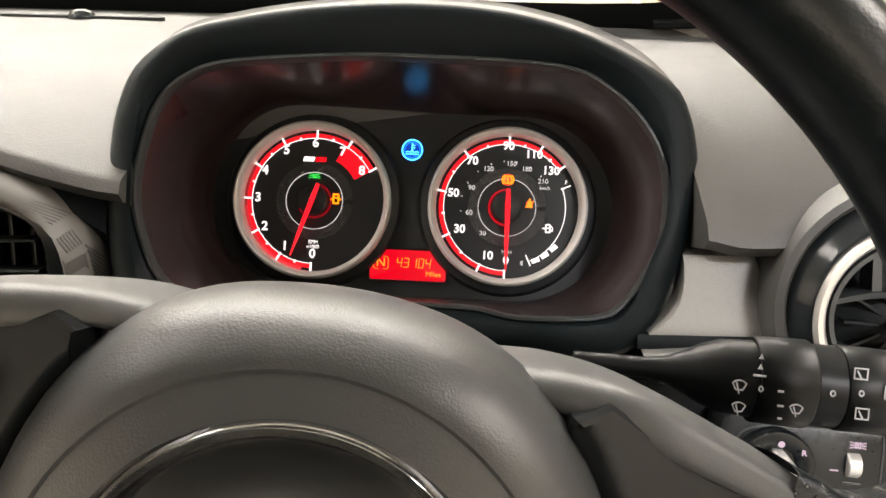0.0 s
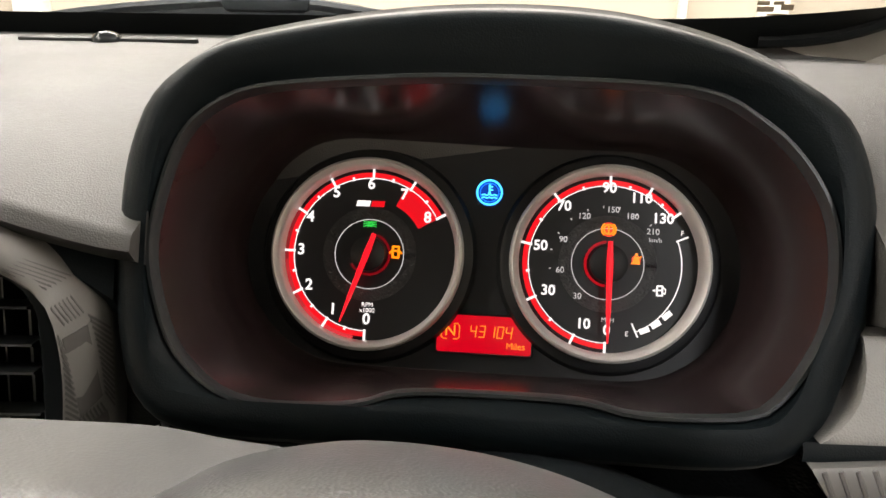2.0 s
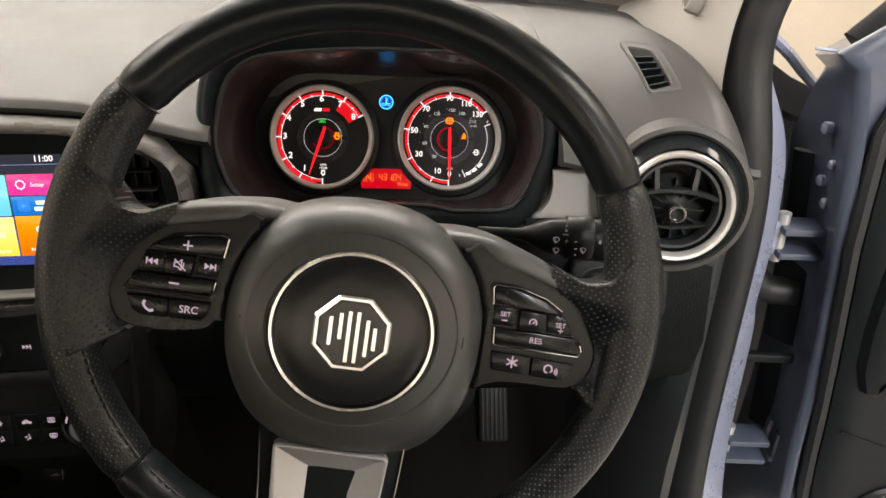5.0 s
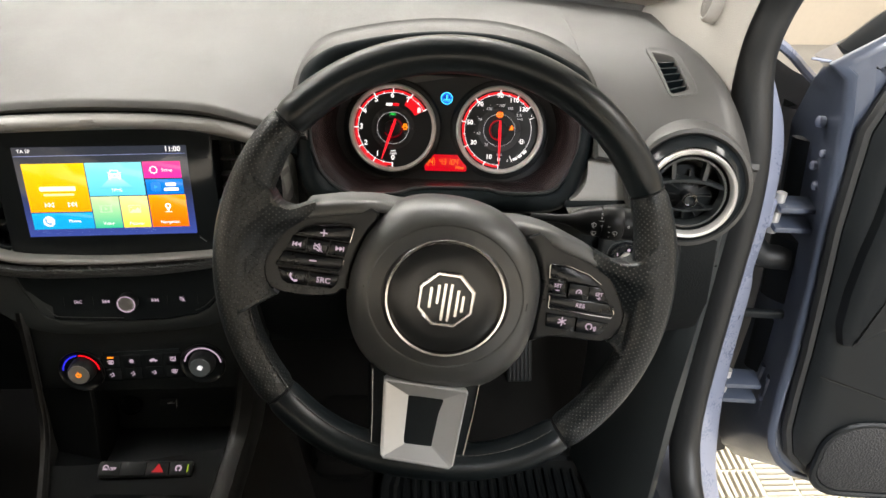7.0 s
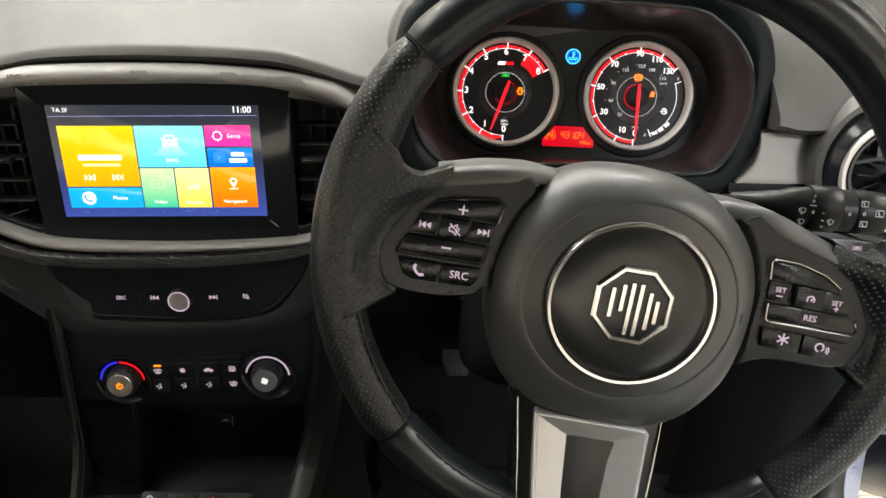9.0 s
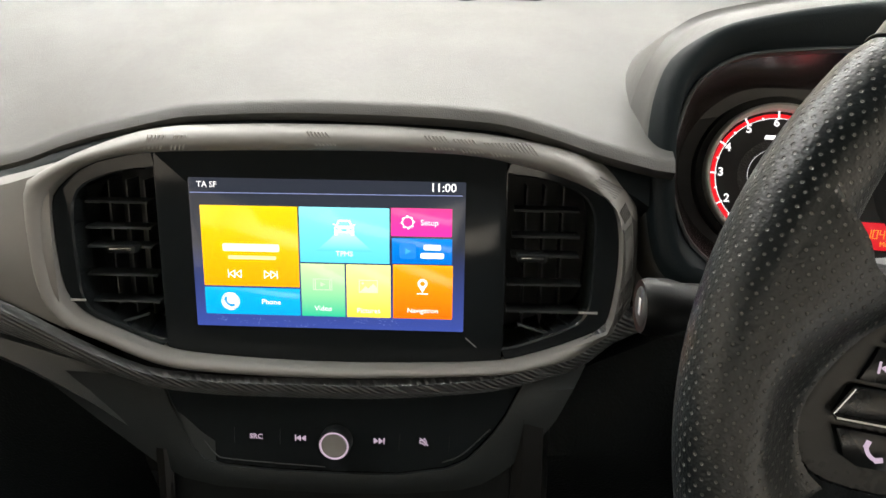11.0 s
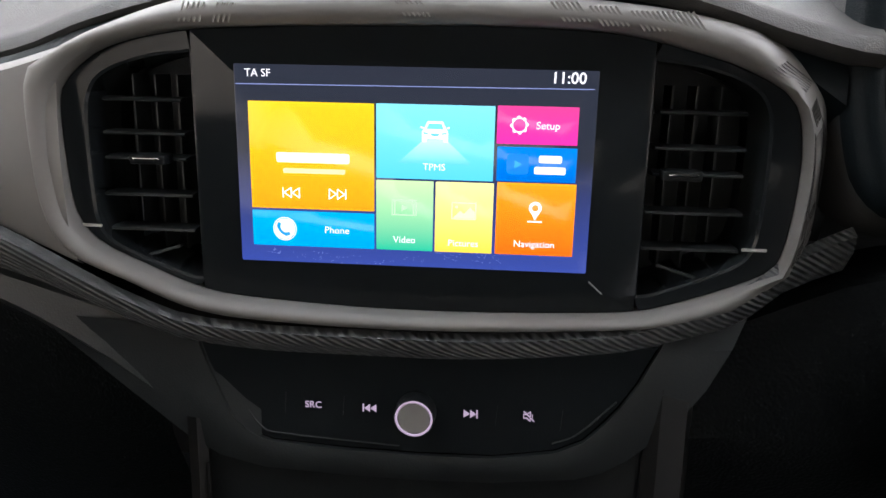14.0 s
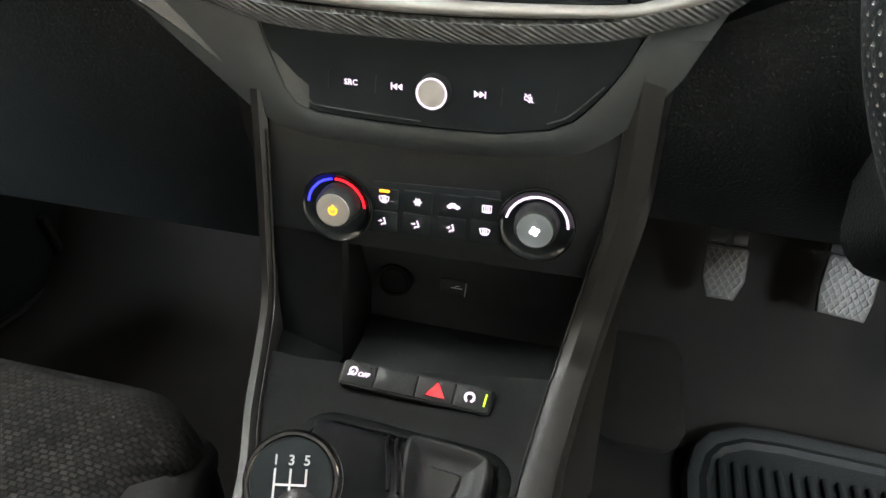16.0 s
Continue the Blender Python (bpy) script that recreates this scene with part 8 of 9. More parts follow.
kn = part("volume_knob", lathe(bmesh.new(), [(0.0108, -0.001), (0.0106, 0.008), (0.0099, 0.0092), (0.0094, 0.0092)], (0, 0), 48), M["black"], stack, "round volume knob with lit ring")
kn.location = (-0.0012, 0.0478, 0)
part("lit_ring", lathe(bmesh.new(), [(0.0100, 0.0086), (0.0097, 0.0094), (0.0089, 0.0094), (0.0087, 0.0086)], (0, 0), 48), M[LW], kn, "lit lilac ring")
part("knob_face", lathe(bmesh.new(), [(0.0087, 0.0084), (0.0084, 0.0091), (0.0001, 0.0091)], (0, 0), 48), M["brushed"], kn, "radially brushed metal face")

clim = thing("climate_panel", H_FRAME, "dark climate panel with two dials and lit symbols", "climate panel")
CP = ccw([(-0.1190, 0.0230), (-0.1190, -0.0720), (0.1130, -0.0720), (0.1240, 0.0120), (0.1330, 0.0440), (0.1080, 0.0240)])
part("panel", slab(bmesh.new(), CP, -0.02, -0.0020, 0.0008), M["black"], clim)


def climate_dial(cx, cy, kx, ky, arcs, face, sym, symmat):
    dz = part("dial_bowl", lathe(bmesh.new(), [(0.0258, -0.004), (0.0256, 0.0015), (0.0248, 0.0022), (0.0238, 0.0010), (0.0200, -0.0002), (0.0150, 0.0010), (0.0140, 0.0010)], (cx, cy), 56), M["piano"], clim, "gloss black dial bowl")
    part("bowl_edge", lathe(bmesh.new(), [(0.0260, 0.0010), (0.0258, 0.0023), (0.0253, 0.0023), (0.0251, 0.0012)], (cx, cy), 72), M["rail"], dz)
    for a0, a1, m_ in arcs:
        part("lit_arc", sector(bmesh.new(), (cx, cy), 0.0196, 0.0212, a0, a1, 0.0016, 20), M[m_], dz)
    kb = part("knob", lathe(bmesh.new(), [(0.0148, 0.0005), (0.0142, 0.010), (0.0124, 0.0145), (0.0118, 0.0150)], (0, 0), 40), M["black"], dz)
    kb.location = (kx, ky, 0)
    ft = lathe(bmesh.new(), [(0.0119, 0.0146), (0.0114, 0.0156), (0.0001, 0.0156)], (0, 0), 40)
    fob = part("knob_face", ft, face, clim)
    fob.location = (kx, ky, 0)
    part("mark", icon(sym, kx, ky, 0.0066, 0.0158), M[symmat], clim)


climate_dial(-0.0672, -0.0430, -0.0645, -0.0398, ((175, 97, "arcblue"), (92, 5, "lamp_red")), M["brushed"], "power", "amber")
climate_dial(0.0708, -0.0372, 0.0710, -0.0345, ((170, 3, "lamp_lilac"),), brushed("spun_dark_metal", (0.30, 0.34, 0.37)), "fan", "lamp_white")
strip_pts = ccw([(-0.0410, -0.0212), (0.0455, -0.0172), (0.0480, -0.0560), (-0.0445, -0.0590)])
strip_ob = part("button_strip", slab(bmesh.new(), strip_pts, -0.004, -0.0006, 0.0005), M["piano"], clim)
UU = [(-0.0332, -0.0326), (-0.0097, -0.0318), (0.0149, -0.0312), (0.0373, -0.0300)]
VV = [(-0.0338, -0.0493), (-0.0102, -0.0484), (0.0141, -0.0474), (0.0370, -0.0463)]
for (x, y), k_ in list(zip(UU, ("defrost", "snow", "car_side", "rear_defrost"))) + list(zip(VV, ("man", "man", "man", "defrost"))):
    bt = part("button", slab(bmesh.new(), rrect(x, y, 0.0200, 0.0150, 0.0012, 2), -0.0008, 0.0004, 0.0003), M["piano"], strip_ob)
    part("mark", icon(k_, x, y, 0.0058 if k_ != "car_side" else 0.0056, 0.0006), M[LW], bt)
part("lamp_bar", slab(bmesh.new(), rrect(-0.0331, -0.0270, 0.0072, 0.0019, 0.0006, 2), 0.0002, 0.0009, 0.0002), M["amber"], clim, "lit amber lamp bar")

# ---- centre console ----
con = thing("centre_console", pose(0, 0, 0), "dark centre console with satin grey rails", "centre console")
LEFT = [(-0.4715, 0.383, 0.852), (-0.4715, 0.374, 0.800), (-0.471, 0.362, 0.745), (-0.4645, 0.338, 0.705), (-0.4465, 0.270, 0.682), (-0.4185, 0.180, 0.672), (-0.405, 0.0, 0.665), (-0.405, -0.25, 0.660)]
RIGHT = [(-0.2385, 0.392, 0.885), (-0.2385, 0.376, 0.810), (-0.246, 0.364, 0.755), (-0.253, 0.345, 0.714), (-0.262, 0.290, 0.692), (-0.267, 0.220, 0.684), (-0.270, 0.0, 0.672), (-0.270, -0.25, 0.668)]
Ls, Rs = spline(LEFT, 6, False), spline(RIGHT, 6, False)


def rail(line, w, sgn, name, material="rail"):
    rings = []
    for p in line:
        x, y, z = p
        rings.append([(x - sgn * 0.001, y + 0.030, z - 0.02), (x - sgn * 0.001, y - 0.002, z + 0.002), (x + sgn * w * 0.25, y - 0.006, z + 0.005), (x + sgn * w * 0.8, y - 0.004, z + 0.004), (x + sgn * w, y + 0.004, z - 0.004), (x + sgn * w * 1.05, y + 0.03, z - 0.03)])
    return part(name, loft(bmesh.new(), rings, False), M[material], con, "satin grey console rail")


rail(Ls, 0.011, -1, "rail")
rail(Rs, 0.024, 1, "rail")
part("chrome_line", tube(bmesh.new(), [(x + 0.0015, y - 0.004, z + 0.003) for x, y, z in Ls[3:]], 0.0006, 6), M["rail"], con, "thin bright console line")
part("chrome_line", tube(bmesh.new(), [(x - 0.0015, y - 0.003, z + 0.003) for x, y, z in Rs[8:]], 0.0006, 6), M["rail"], con)
for line, sgn, name in ((Ls, -1, "side_wall"), (Rs, 1, "side_wall")):
    rings = [[(x + sgn * 0.012, y + 0.01, z - 0.004), (x + sgn * 0.020, y + 0.03, z - 0.06), (x + sgn * 0.030, y + 0.10, 0.50), (x + sgn * 0.040, y + 0.14, 0.32)] for x, y, z in line]
    part(name, loft(bmesh.new(), rings, False), M["carpet"] if sgn > 0 else M["deep"], con)
# open tray below the climate panel
bm = bmesh.new()
rows = [[(x, 0.366, 0.755), (x, 0.384, 0.748), (x, 0.398, 0.690), (x, 0.388, 0.666), (x, 0.300, 0.655)] for x in (-0.415, -0.36, -0.30, -0.242)]
loft(bm, rows, False)
part("tray", bm, M["black"], con, "open tray under the climate panel")
bm = bmesh.new()
loft(bm, [[(-0.4775, 0.3640, 0.758), (-0.418, 0.3640, 0.758), (-0.4145, 0.366, 0.754), (-0.414, 0.44, 0.75)], [(-0.4765, 0.3560, 0.725), (-0.4165, 0.3560, 0.725), (-0.4130, 0.359, 0.722), (-0.412, 0.44, 0.72)], [(-0.474, 0.342, 0.700), (-0.4145, 0.342, 0.695), (-0.411, 0.346, 0.692), (-0.41, 0.44, 0.69)], [(-0.472, 0.335, 0.690), (-0.412, 0.332, 0.672), (-0.409, 0.338, 0.668), (-0.409, 0.44, 0.66)], [(-0.471, 0.312, 0.6890), (-0.412, 0.312, 0.675), (-0.408, 0.316, 0.668), (-0.408, 0.44, 0.655)]], False)
part("tray_cheek", bm, M["console"], con)
sk = thing("power_socket", seat_at((-0.3885, 0.3900, 0.7050), 14, 0), "round power socket in the console tray", "power socket")
part("rim", lathe(bmesh.new(), [(0.0140, -0.004), (0.0138, 0.003), (0.0128, 0.0045), (0.0112, 0.0040), (0.0105, 0.0020)], (0, 0), 32), M["console"], sk)
part("cover", lathe(bmesh.new(), [(0.0106, 0.0022), (0.0100, 0.0034), (0.0060, 0.0042), (0.0001, 0.0044)], (0, 0), 32), M["console"], sk, "closed round socket cover")
us = thing("usb_socket", seat_at((-0.3425, 0.3905, 0.7070), 14, 0), "small socket with pale symbol in the tray", "socket")
part("body", slab(bmesh.new(), rrect(0, 0, 0.020, 0.012, 0.002), -0.004, 0.002, 0.001), M["black"], us)
part("mark", stroke(bmesh.new(), [(0.0095, -0.006), (0.0100, 0.005)], 0.0005, 0.0022), M["ink"], us)
part("mark", stroke(stroke(bmesh.new(), [(-0.001, 0.0), (0.007, 0.0)], 0.0006, 0.0022), [(0.001, 0.0), (0.003, 0.0018), (0.005, 0.0018)], 0.0005, 0.0022), M["ink"], us)
# sloping shelf with the switch row, then the top round the gear gaiter
SH = seat_at((-0.3465, 0.3010, 0.6875), 66, 0, -1)
rings = []
for k in range(len(Ls)):
    l, r = Ls[k], Rs[k]
    if l[1] > 0.318:
        continue
    rings.append([(l[0] + 0.002, l[1] - 0.001, l[2]), (l[0] + 0.02, l[1], l[2] - 0.003), ((l[0] + r[0]) / 2, (l[1] + r[1]) / 2 - 0.002, (l[2] + r[2]) / 2 - 0.006), (r[0] - 0.02, r[1], r[2] - 0.004), (r[0] - 0.002, r[1] - 0.001, r[2])])
part("top_panel", loft(bmesh.new(), rings, False), M["console"], con, "dark satin console top")
swr = thing("switch_row", SH, "row of console switches with red hazard triangle", "switch row")
row = part("base", slab(bmesh.new(), rrect(0.0, 0.0, 0.106, 0.018, 0.003), -0.006, 0.006, 0.001), M["black"], swr)
for x0, x1 in ((-0.0515, -0.0285), (-0.0275, 0.0005), (0.0015, 0.0265), (0.0275, 0.0515)):
    part("switch", slab(bmesh.new(), rrect((x0 + x1) / 2, 0, x1 - x0, 0.0155, 0.0012, 2), 0.004, 0.0072, 0.0007), M["black"], swr)
bm = stroke(bmesh.new(), arc(-0.0440, 0.0012, 0.0026, 0, 330, 10), 0.0012, 0.0074)
stroke(bm, [(-0.0470, -0.0020), (-0.0440, 0.0010)], 0.0009, 0.0074)
part("mark", bm, M[LW], swr)
letters("mark", "OFF", 0.0046, M[LW], swr, -0.0365, -0.0004, 0.0074, bold=0.0001, slant=0.2)
part("hazard_mark", poly(bmesh.new(), [(0.0080, -0.0045), (0.0215, -0.0045), (0.0148, 0.0055)], 0.0074), M["hazard"], swr, "red hazard triangle")
part("mark", stroke(bmesh.new(), arc(0.0375, 0.0, 0.0030, -60, 240, 12), 0.0016, 0.0074), M[LW], swr)
part("lamp_bar", stroke(bmesh.new(), [(0.0477, -0.004), (0.0482, 0.004)], 0.0012, 0.0074), M["lime"], swr, "lit lime lamp")

# gear lever
GB = seat_at((-0.345, 0.175, 0.6780), 86, 0, -3)
gl_ = thing("gear_lever", GB, "leather gaiter gear lever with round chrome-edged knob", "gear lever")
fr_o = rrect(0, 0, 0.140, 0.185, 0.022, 5)
fr_i = rrect(0, 0, 0.122, 0.167, 0.016, 5)
part("gaiter_frame", loft(bmesh.new(), [at(fr_o, -0.008), at(fr_o, 0.002), at(offset(fr_o, -0.002), 0.0035), at(offset(fr_i, 0.002), 0.0035), at(fr_i, 0.001), at(fr_i, -0.012)]), M["console"], gl_)


def gaiter():
    """Draped leather: high round the stem, a valley along the seam, puffed beside it."""
    rows = []
    for i in range(33):
        u = -0.0615 + 0.123 * i / 32
        row = []
        for j in range(41):
            v = -0.0840 + 0.168 * j / 40
            rim = min(1.0, min(0.0615 - abs(u), 0.0840 - abs(v)) / 0.008)
            stem = 0.030 * math.exp(-((u + 0.034) / 0.026) ** 2 - ((v - 0.010) / 0.040) ** 2)
            body = 0.010 + 0.006 * math.exp(-((v + 0.01) / 0.06) ** 2)
            seam = -0.004 * math.exp(-((u + 0.004 - 0.25 * (0.08 - v)) / 0.006) ** 2) * (v > 0.0)
            crease = 0.0016 * math.sin(70 * u + 90 * v) * math.exp(-((u + 0.045) / 0.02) ** 2 - ((v - 0.06) / 0.02) ** 2)
            row.append((u, v, 0.0008 + (0.000 + body + stem + seam + crease) * math.sin(rim * math.pi / 2)))
        rows.append(row)
    return loft(bmesh.new(), rows, False)


part("gaiter", gaiter(), M["gloss_leather"], gl_, "creased black leather gaiter", 70)
for dx in (-0.0030, 0.0030):
    part("gaiter_seam", tube(bmesh.new(), spline([(-0.009 + dx, 0.0830, 0.004), (-0.003 + dx, 0.066, 0.020), (0.005 + dx, 0.048, 0.030), (0.012 + dx, 0.030, 0.036)], 5, False), 0.0012, 6), M["gloss_leather"], gl_)
bm = bmesh.new()
fo = ccw(spline([(0.013, 0.030), (0.006, 0.052), (0.002, 0.072), (0.006, 0.0815), (0.024, 0.0825), (0.050, 0.0805), (0.0585, 0.072), (0.0590, 0.040), (0.050, 0.010), (0.028, 0.008)], 4))
loft(bm, [at(fo, -0.004), at(fo, 0.010), at(offset(fo, -0.0012), 0.0170), at(offset(fo, -0.0030), 0.0195), at(offset(fo, -0.0055), 0.0190), at(offset(fo, -0.0095), 0.0160), at(offset(fo, -0.014), 0.0142), at(offset(fo, -0.018), 0.0138)], True, False, True)
part("gaiter_fold", bm, M["gloss_leather"], gl_, "puffed leather fold of the gaiter", 70)
KN = seat_at((-0.3845, 0.192, 0.7210), 52, 8, 3)
knob_local = GB.inverted() @ KN
kb = part("knob_ring", lathe(bmesh.new(), [(0.0245, -0.006), (0.0270, 0.000), (0.0268, 0.0040), (0.0255, 0.0062), (0.0238, 0.0060), (0.0230, 0.0045)], (0, 0), 56), M["chrome"], gl_, "chrome knob ring")
kb.matrix_basis = knob_local
for nm, bm_, m_ in (("knob_cap", lathe(bmesh.new(), [(0.0232, 0.003), (0.0228, 0.0050), (0.0120, 0.0066), (0.0001, 0.0070)], (0, 0), 48), M["piano"]), ("knob_body", lathe(bmesh.new(), [(0.0130, -0.055), (0.0150, -0.040), (0.0215, -0.022), (0.0262, -0.006), (0.0255, -0.001), (0.0001, 0.000)], (0, 0), 48), M["satin"])):
    o_ = part(nm, bm_, m_, gl_)
    o_.matrix_basis = knob_local
cap = part("gear_pattern", stroke(stroke(stroke(stroke(bmesh.new(), [(-0.0085, -0.010), (-0.0085, 0.006)], 0.0011, 0.0072), [(0.0, -0.010), (0.0, 0.006)], 0.0011, 0.0072), [(0.0085, -0.002), (0.0085, 0.006)], 0.0011, 0.0072), [(-0.0085, -0.002), (0.0085, -0.002)], 0.0011, 0.00721), M["ink"], gl_)
cap.matrix_basis = knob_local
for s_, x in (("1", -0.0085), ("3", 0.0), ("5", 0.0085)):
    t_ = letters("gear_number", s_, 0.0075, M["ink"], gl_, 0, 0, 0, bold=0.0001)
    t_.matrix_basis = knob_local @ Matrix.Translation((x, 0.0105, 0.0070))


# ---- footwell ----
def pedal(o, w, h, lean, yaw, rot, taper, label):
    g = thing("foot_pedal", seat_at(o, lean, yaw, rot), label, "pedal", "foot pedals")
    pts = ccw([(-w / 2 * taper, -h / 2), (-w / 2 * taper * 1.02, -h / 2), (-w / 2, -h / 8), (-w / 2 * 0.96, h / 2 * 0.9), (-w / 2 * 0.85, h / 2), (w / 2 * 0.85, h / 2), (w / 2 * 0.96, h / 2 * 0.9), (w / 2, -h / 8), (w / 2 * taper, -h / 2)][1:])
    part("pad", slab(bmesh.new(), pts, -0.006, 0.004, 0.002), M["pad"], g, "worn grey rubber pedal pad")
    def inside(x, y):
        lim = w / 2 * (taper + (1 - taper) * min(1, (y + h / 2) / (h * 0.4))) - 0.003
        return abs(x) < lim and abs(y) < h / 2 - 0.003
    bm = bmesh.new()
    step = 0.0125
    for d_ in (1, -1):
        k = -12
        while k < 13:
            pts_ = []
            for i in range(60):
                x = -w / 2 + w * i / 59
                y = d_ * x * 1.5 + k * step
                if inside(x, y):
                    pts_.append((x, y))
            if len(pts_) > 2:
                stroke(bm, [pts_[0], pts_[-1]], 0.0017, 0.0038, 0.0026)
            k += 1
    tagged(part("tread", bm, M["tread"], g), kind="stuff")
    part("arm_plate", slab(bmesh.new(), rrect(0, h / 2 + 0.012, w * 0.9, 0.018, 0.002), -0.016, -0.007, 0.001), M["black"], g)
    part("arm", tube(bmesh.new(), [(0, h / 2 - 0.01, -0.006), (0, h / 2 + 0.05, -0.02), (0, h / 2 + 0.18, -0.03)], 0.008, 8, flat=0.5), M["black"], g)
    return g


pedal((-0.087, 0.703, 0.532), 0.048, 0.062, 34, -4, 2, 0.62, "worn clutch pedal with diamond tread")
pedal((0.048, 0.706, 0.534), 0.058, 0.068, 34, -4, -3, 0.86, "worn brake pedal with diamond tread")
acc = thing("accelerator_pedal", seat_at((0.163, 0.752, 0.462), 30, -4, 2), "long ribbed accelerator pedal", "pedal", "foot pedals")
part("pad", slab(bmesh.new(), rrect(0, 0.010, 0.046, 0.115, 0.005), -0.006, 0.004, 0.002), M["black"], acc)
for i in range(6):
    part("rib", box(bmesh.new(), (-0.0195 + 0.0072 * i, -0.044, 0.003), (-0.0165 + 0.0072 * i, 0.062, 0.0075), 0.0008), M["pad"], acc)

MT = [(-0.098, -0.30), (-0.098, 0.555), (-0.088, 0.595), (-0.068, 0.622), (-0.030, 0.642), (0.02, 0.646), (0.14, 0.642), (0.30, 0.632), (0.325, 0.60), (0.325, -0.30)]
mat_ob = thing("floor_mat", pose(0, 0, 0.336), "dark ribbed rubber floor mat", "floor mat")
mp_ = ccw(MT)
mi_ = offset(mp_, -0.026)
part("sheet", loft(bmesh.new(), [at(mp_, 0.0), at(mp_, 0.008), at(offset(mp_, -0.004), 0.014), at(offset(mp_, -0.009), 0.0145), at(offset(mp_, -0.018), 0.009), at(mi_, 0.012), at(offset(mi_, -0.006), 0.006)], True, True, True), M["deep"], mat_ob)
for i in range(22):
    x = -0.058 + 0.0165 * i
    part("rib", box(bmesh.new(), (x, -0.20, 0.004), (x + 0.0085, 0.585, 0.0125), 0.003), M["deep"], mat_ob)

# ---- passenger seat ----
seat = thing("passenger_seat", pose(-0.735, 0.0, 0.405), "dark woven fabric passenger seat cushion", "car seat")


def cushion(w, d, h, r=0.05):
    rings = []
    o_ = rrect(0, 0, w, d, 0.07, 6)
    for z, off in ((0.0, -0.02), (h * 0.3, 0.0), (h * 0.7, 0.0), (h * 0.9, -0.012), (h * 0.98, -0.035), (h, -0.06)):
        rings.append([(x, y, z + 0.03 * (y / d + 0.5) * (z / h)) for x, y in offset(o_, off)])
    return loft(bmesh.new(), rings, True, True, True)


part("cushion", cushion(0.50, 0.60, 0.235), M["fabric"], seat, "dark grey fabric with fine woven dashes", 60)
for sx in (-1, 1):
    part("bolster", tube(bmesh.new(), [(sx * 0.235, -0.28, 0.20), (sx * 0.238, 0.0, 0.222), (sx * 0.232, 0.20, 0.218), (sx * 0.215, 0.275, 0.185)], [0.030, 0.034, 0.032, 0.02], 12), M["seatside"], seat)

# ---- open driver door ----
DM = Matrix.Translation((0.40, 0.445, 0)) @ Matrix((Vector((0.9945, -0.1045, 0)), Vector((0, 0, 1)), Vector((-0.1045, -0.9945, 0)))).transposed().to_4x4()
door = thing("driver_door", DM, "open pale lilac-blue driver door with dark card", "car door")
DO = [(0.000, 1.118), (0.021, 1.102), (0.031, 1.06), (0.039, 1.0), (0.050, 0.906), (0.058, 0.823), (0.064, 0.74), (0.067, 0.66), (0.073, 0.58), (0.082, 0.545), (0.100, 0.515), (0.127, 0.490), (0.20, 0.468), (0.5, 0.455), (1.0, 0.455), (1.05, 0.60), (1.05, 1.18), (0.9, 1.20), (0.14, 1.20), (0.058, 1.157)]
do = ccw(DO)
back = [(x + 0.005 + 0.045 * max(0.0, min(1.0, (y - 1.02) / 0.10)), y - 0.030 * max(0.0, min(1.0, (y - 1.02) / 0.10))) for x, y in do]
back = [(x - 0.02 * max(0.0, min(1.0, (0.66 - y) / 0.13)) * (x < 0.3), y - 0.10 * max(0.0, min(1.0, (0.66 - y) / 0.13))) for x, y in back]
part("shut_face", loft(bmesh.new(), [at(back, -0.150), at(offset(back, 0.004), -0.138), at([((p[0] + q[0]) / 2 + 0.007, (p[1] + q[1]) / 2) for p, q in zip(do, back)], -0.075), at(offset(do, -0.003), -0.014)]), M["shut"], door, "painted shut face of the door, shade in its colour", 60)
part("outer_skin", loft(bmesh.new(), [at(back, -0.150), at(offset(back, -0.03), -0.165), at(offset(back, -0.10), -0.172)], True, False, True), M["paint"], door, "pale lilac-blue outer door skin", 50)
# flange and inner frame take the paint coloured as if in shade
part("frame_edge", loft(bmesh.new(), [at(offset(do, -0.003), -0.014), at(do, -0.008), at(offset(do, -0.003), -0.002), at(offset(do, -0.011), 0.000), at(offset(do, -0.013), -0.004), at(offset(do, -0.018), -0.004), at(offset(do, -0.030), -0.002)]), M["shut"], door, "painted flange of the door frame, coloured as in shade", 60)
card = ccw([(0.110, 1.135), (0.075, 1.105), (0.060, 1.05), (0.066, 0.93), (0.078, 0.82), (0.086, 0.74), (0.092, 0.66), (0.098, 0.60), (0.112, 0.555), (0.145, 0.520), (0.22, 0.500), (0.5, 0.49), (0.98, 0.49), (1.01, 0.60), (1.01, 1.13), (0.9, 1.15)])
part("frame_panel", loft(bmesh.new(), [at(offset(do, -0.029), -0.003), at(offset(do, -0.09), -0.003)], True, False, True), M["shut"], door, "painted inner frame of the door, coloured as in shade")
part("door_seal_strip", tube(bmesh.new(), [(x, y, 0.004) for x, y in offset(card, 0.004)], 0.0085, 8, True), M["rubber"], door, "black rubber strip round the card")
part("door_card", loft(bmesh.new(), [at(card, -0.003), at(card, 0.014), at(offset(card, -0.012), 0.024), at(offset(card, -0.030), 0.026)], True, True, True), M["black"], door, "dark plastic door card", 50)
arm = ccw(spline([(0.100, 0.770), (0.20, 0.825), (0.40, 0.85), (0.95, 0.86), (0.95, 1.02), (0.40, 1.03), (0.12, 1.03), (0.085, 0.95)], 4))
part("card_bulge", loft(bmesh.new(), [at(arm, 0.016), at(offset(arm, -0.006), 0.036), at(offset(arm, -0.02), 0.044)], True, True, True), M["black"], door, "black padded upper part of the card")
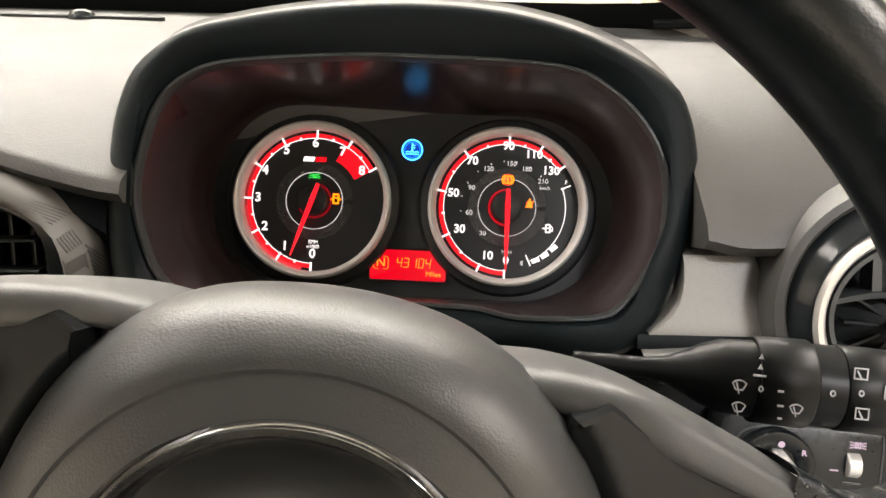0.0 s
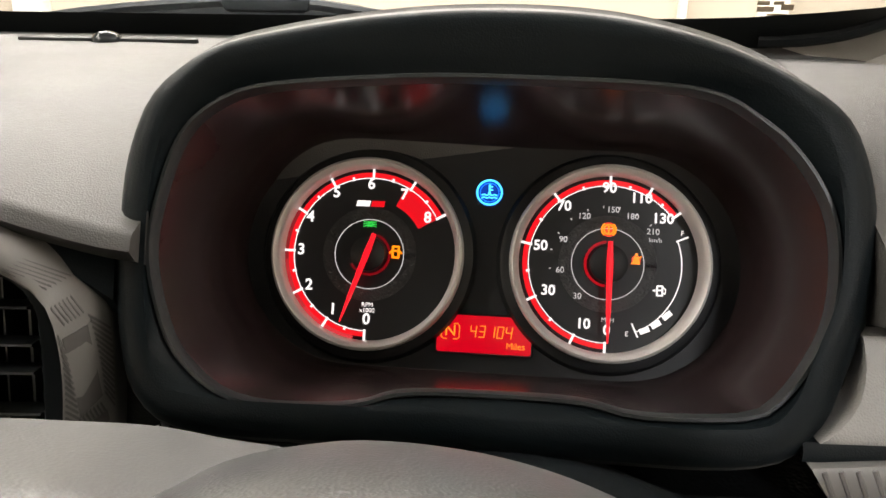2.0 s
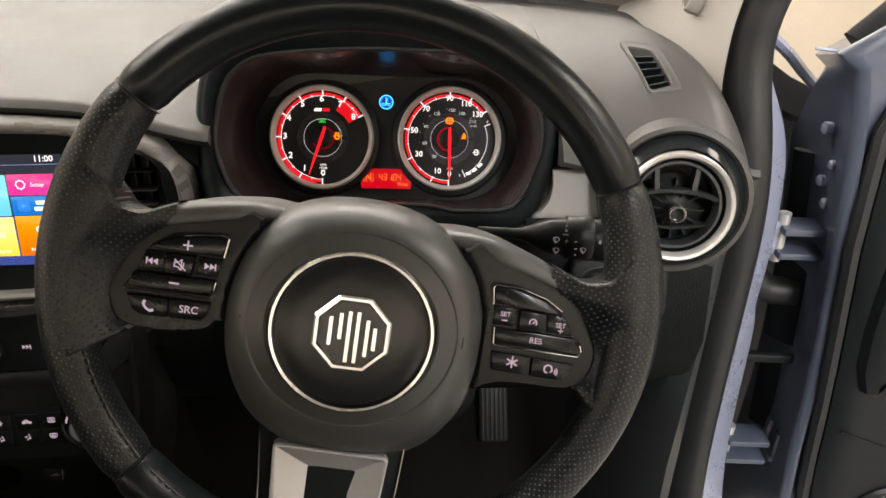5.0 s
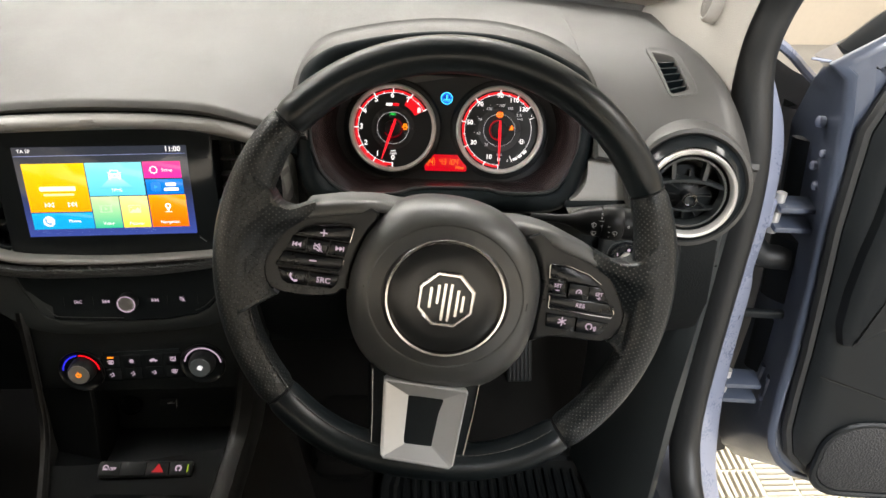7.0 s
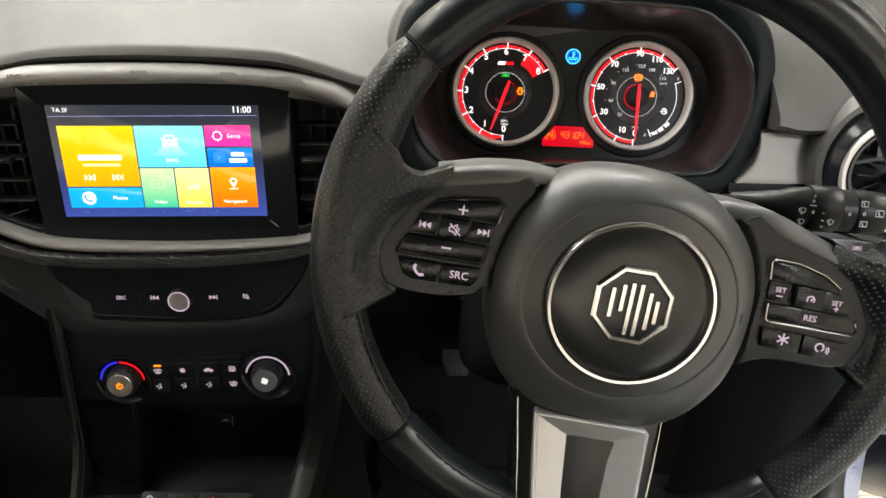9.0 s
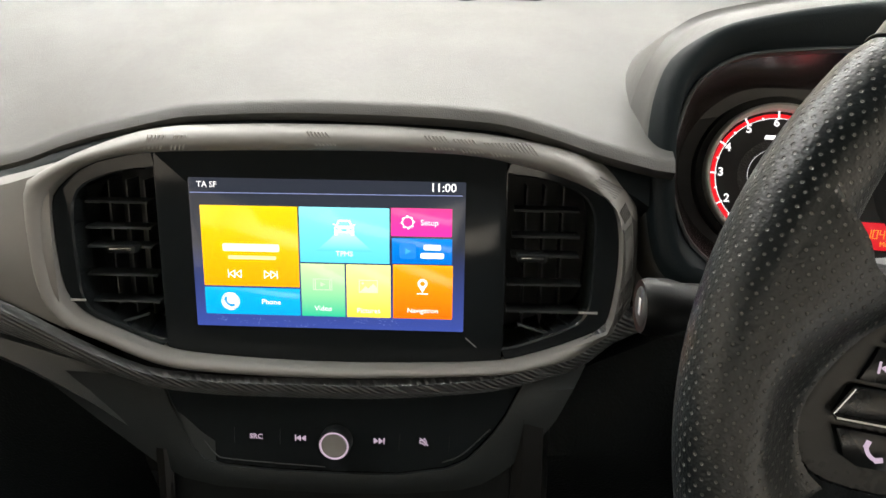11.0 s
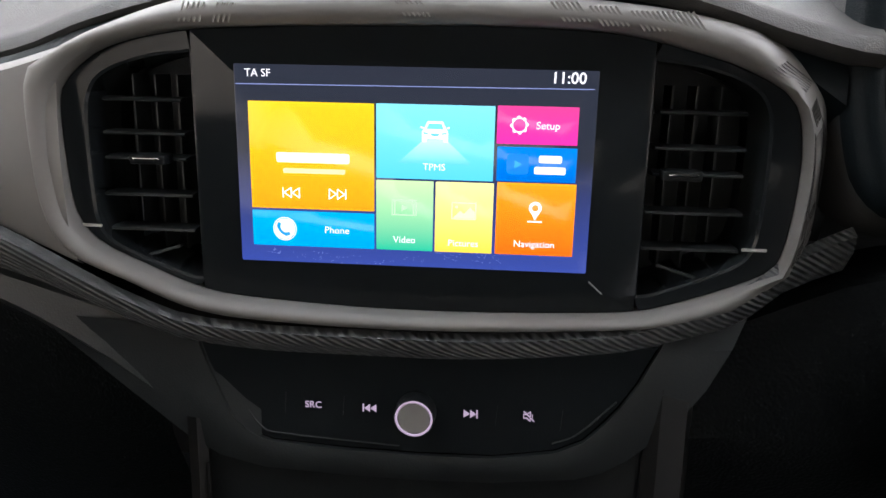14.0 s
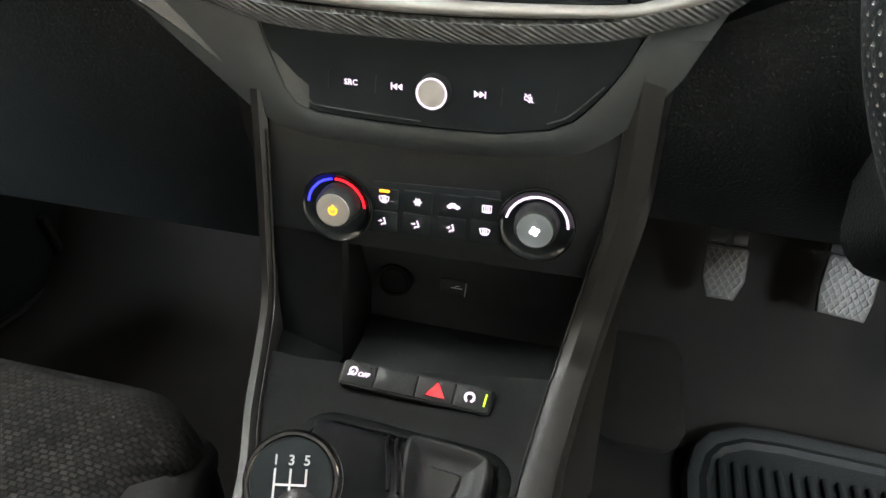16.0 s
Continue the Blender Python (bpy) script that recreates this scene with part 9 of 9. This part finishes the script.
part("speaker_rim", band(bmesh.new(), rrect(0.255, 0.565, 0.245, 0.150, 0.055, 6), rrect(0.255, 0.565, 0.225, 0.130, 0.048, 6), 0.018, 0.032, 0.003), M["black"], door)
part("speaker_grille", slab(bmesh.new(), rrect(0.255, 0.565, 0.224, 0.129, 0.048, 6), 0.018, 0.029, 0.003), mat("speaker_mesh", (0.016, 0.017, 0.018), 0.6, grain=1.0, gscale=380), door, "dark mesh speaker grille")
part("card_joint", tube(bmesh.new(), [(0.098, 0.715, 0.0262), (0.2, 0.678, 0.0262), (0.5, 0.66, 0.0262), (0.9, 0.66, 0.0262)], 0.0011, 6), M["rail"], door, "thin pale joint line")
part("window_sash", tube(bmesh.new(), [(0.030, 1.120, -0.030), (0.060, 1.150, -0.032), (0.20, 1.262, -0.04), (0.42, 1.37, -0.05), (0.70, 1.45, -0.05), (1.0, 1.44, -0.05)], 0.0125, 8, flat=1.6), M["black"], door, "black window frame sash")
part("sash_lip", tube(bmesh.new(), [(-0.012, 1.119, -0.022), (0.010, 1.117, -0.020)], 0.0016, 6), M["paint"], door)
# pressed details of the shut face
def on_face(y, z):
    """A place on the shut face: y metres behind its inner edge, at that height."""
    x = smooth_at(sorted((b, a) for a, b in DO[1:12]), z)
    return (x + 0.008, z, -0.014 - y)


# recesses are black ovals laid on the face, their shade given as colour
for (y0, z0), (y1, z1), w, m_ in (((0.085, 0.995), (0.085, 0.90), 0.020, "black"), ((0.070, 0.86), (0.070, 0.76), 0.030, "black"), ((0.080, 0.72), (0.080, 0.62), 0.022, "black")):
    part("recess_shade", tube(bmesh.new(), [on_face(y0, z0), on_face(y0, (z0 + z1) / 2), on_face(y1, z1)], w, 12, flat=0.35), M[m_], door, "black oval standing for a shaded recess in the shut face")
for y, z, r in ((0.055, 1.030, 0.007), (0.050, 0.975, 0.006), (0.030, 1.000, 0.005), (0.035, 0.955, 0.006), (0.040, 0.60, 0.006)):
    x_, z_, d_ = on_face(y, z)
    part("grommet", tube(bmesh.new(), [(x_ + 0.002, z_, d_), (x_ - 0.005, z_, d_), (x_ - 0.007, z_, d_)], [r, r, r * 0.6], 10), M["paint"], door, "painted plug in the shut face")
for y in (0.035, 0.062, 0.088):
    pts = [on_face(y + 0.004 * math.sin(k), 0.645 - 0.022 * k) for k in range(6)]
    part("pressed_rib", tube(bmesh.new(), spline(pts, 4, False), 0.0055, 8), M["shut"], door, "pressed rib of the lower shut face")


def hinge(z):
    """Both leaves, the pin and a bolt, in the door's own axes."""
    g = part("hinge", box(bmesh.new(), (-0.022, z - 0.020, -0.086), (0.012, z + 0.022, -0.046), 0.005), M["paint"], door, "lilac-grey painted steel hinge")
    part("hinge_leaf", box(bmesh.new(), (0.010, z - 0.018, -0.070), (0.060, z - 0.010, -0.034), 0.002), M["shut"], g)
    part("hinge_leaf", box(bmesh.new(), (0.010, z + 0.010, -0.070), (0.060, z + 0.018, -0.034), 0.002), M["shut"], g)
    pin = [(0.014, z - 0.026, -0.052), (0.014, z + 0.030, -0.052)]
    part("hinge_pin", tube(bmesh.new(), pin, 0.0065, 12), M["satin"], g)


hinge(0.912)
hinge(0.622)
part("check_strap", box(bmesh.new(), (-0.020, 0.755, -0.050), (0.062, 0.767, -0.040), 0.003), M["black"], door, "black door check strap")
part("strap_boot", tube(bmesh.new(), [(-0.036, 0.766, -0.040), (-0.024, 0.764, -0.042), (-0.014, 0.762, -0.044), (-0.002, 0.760, -0.045)], [0.009, 0.015, 0.011, 0.013], 12), M["rubber"], door, "black rubber boot of the check strap")
part("cable_gaiter", tube(bmesh.new(), spline([(-0.02, 0.85, -0.10), (0.01, 0.845, -0.09), (0.03, 0.83, -0.085), (0.062, 0.83, -0.08)], 4, False), 0.017, 10), M["rubber"], door, "black rubber cable gaiter")
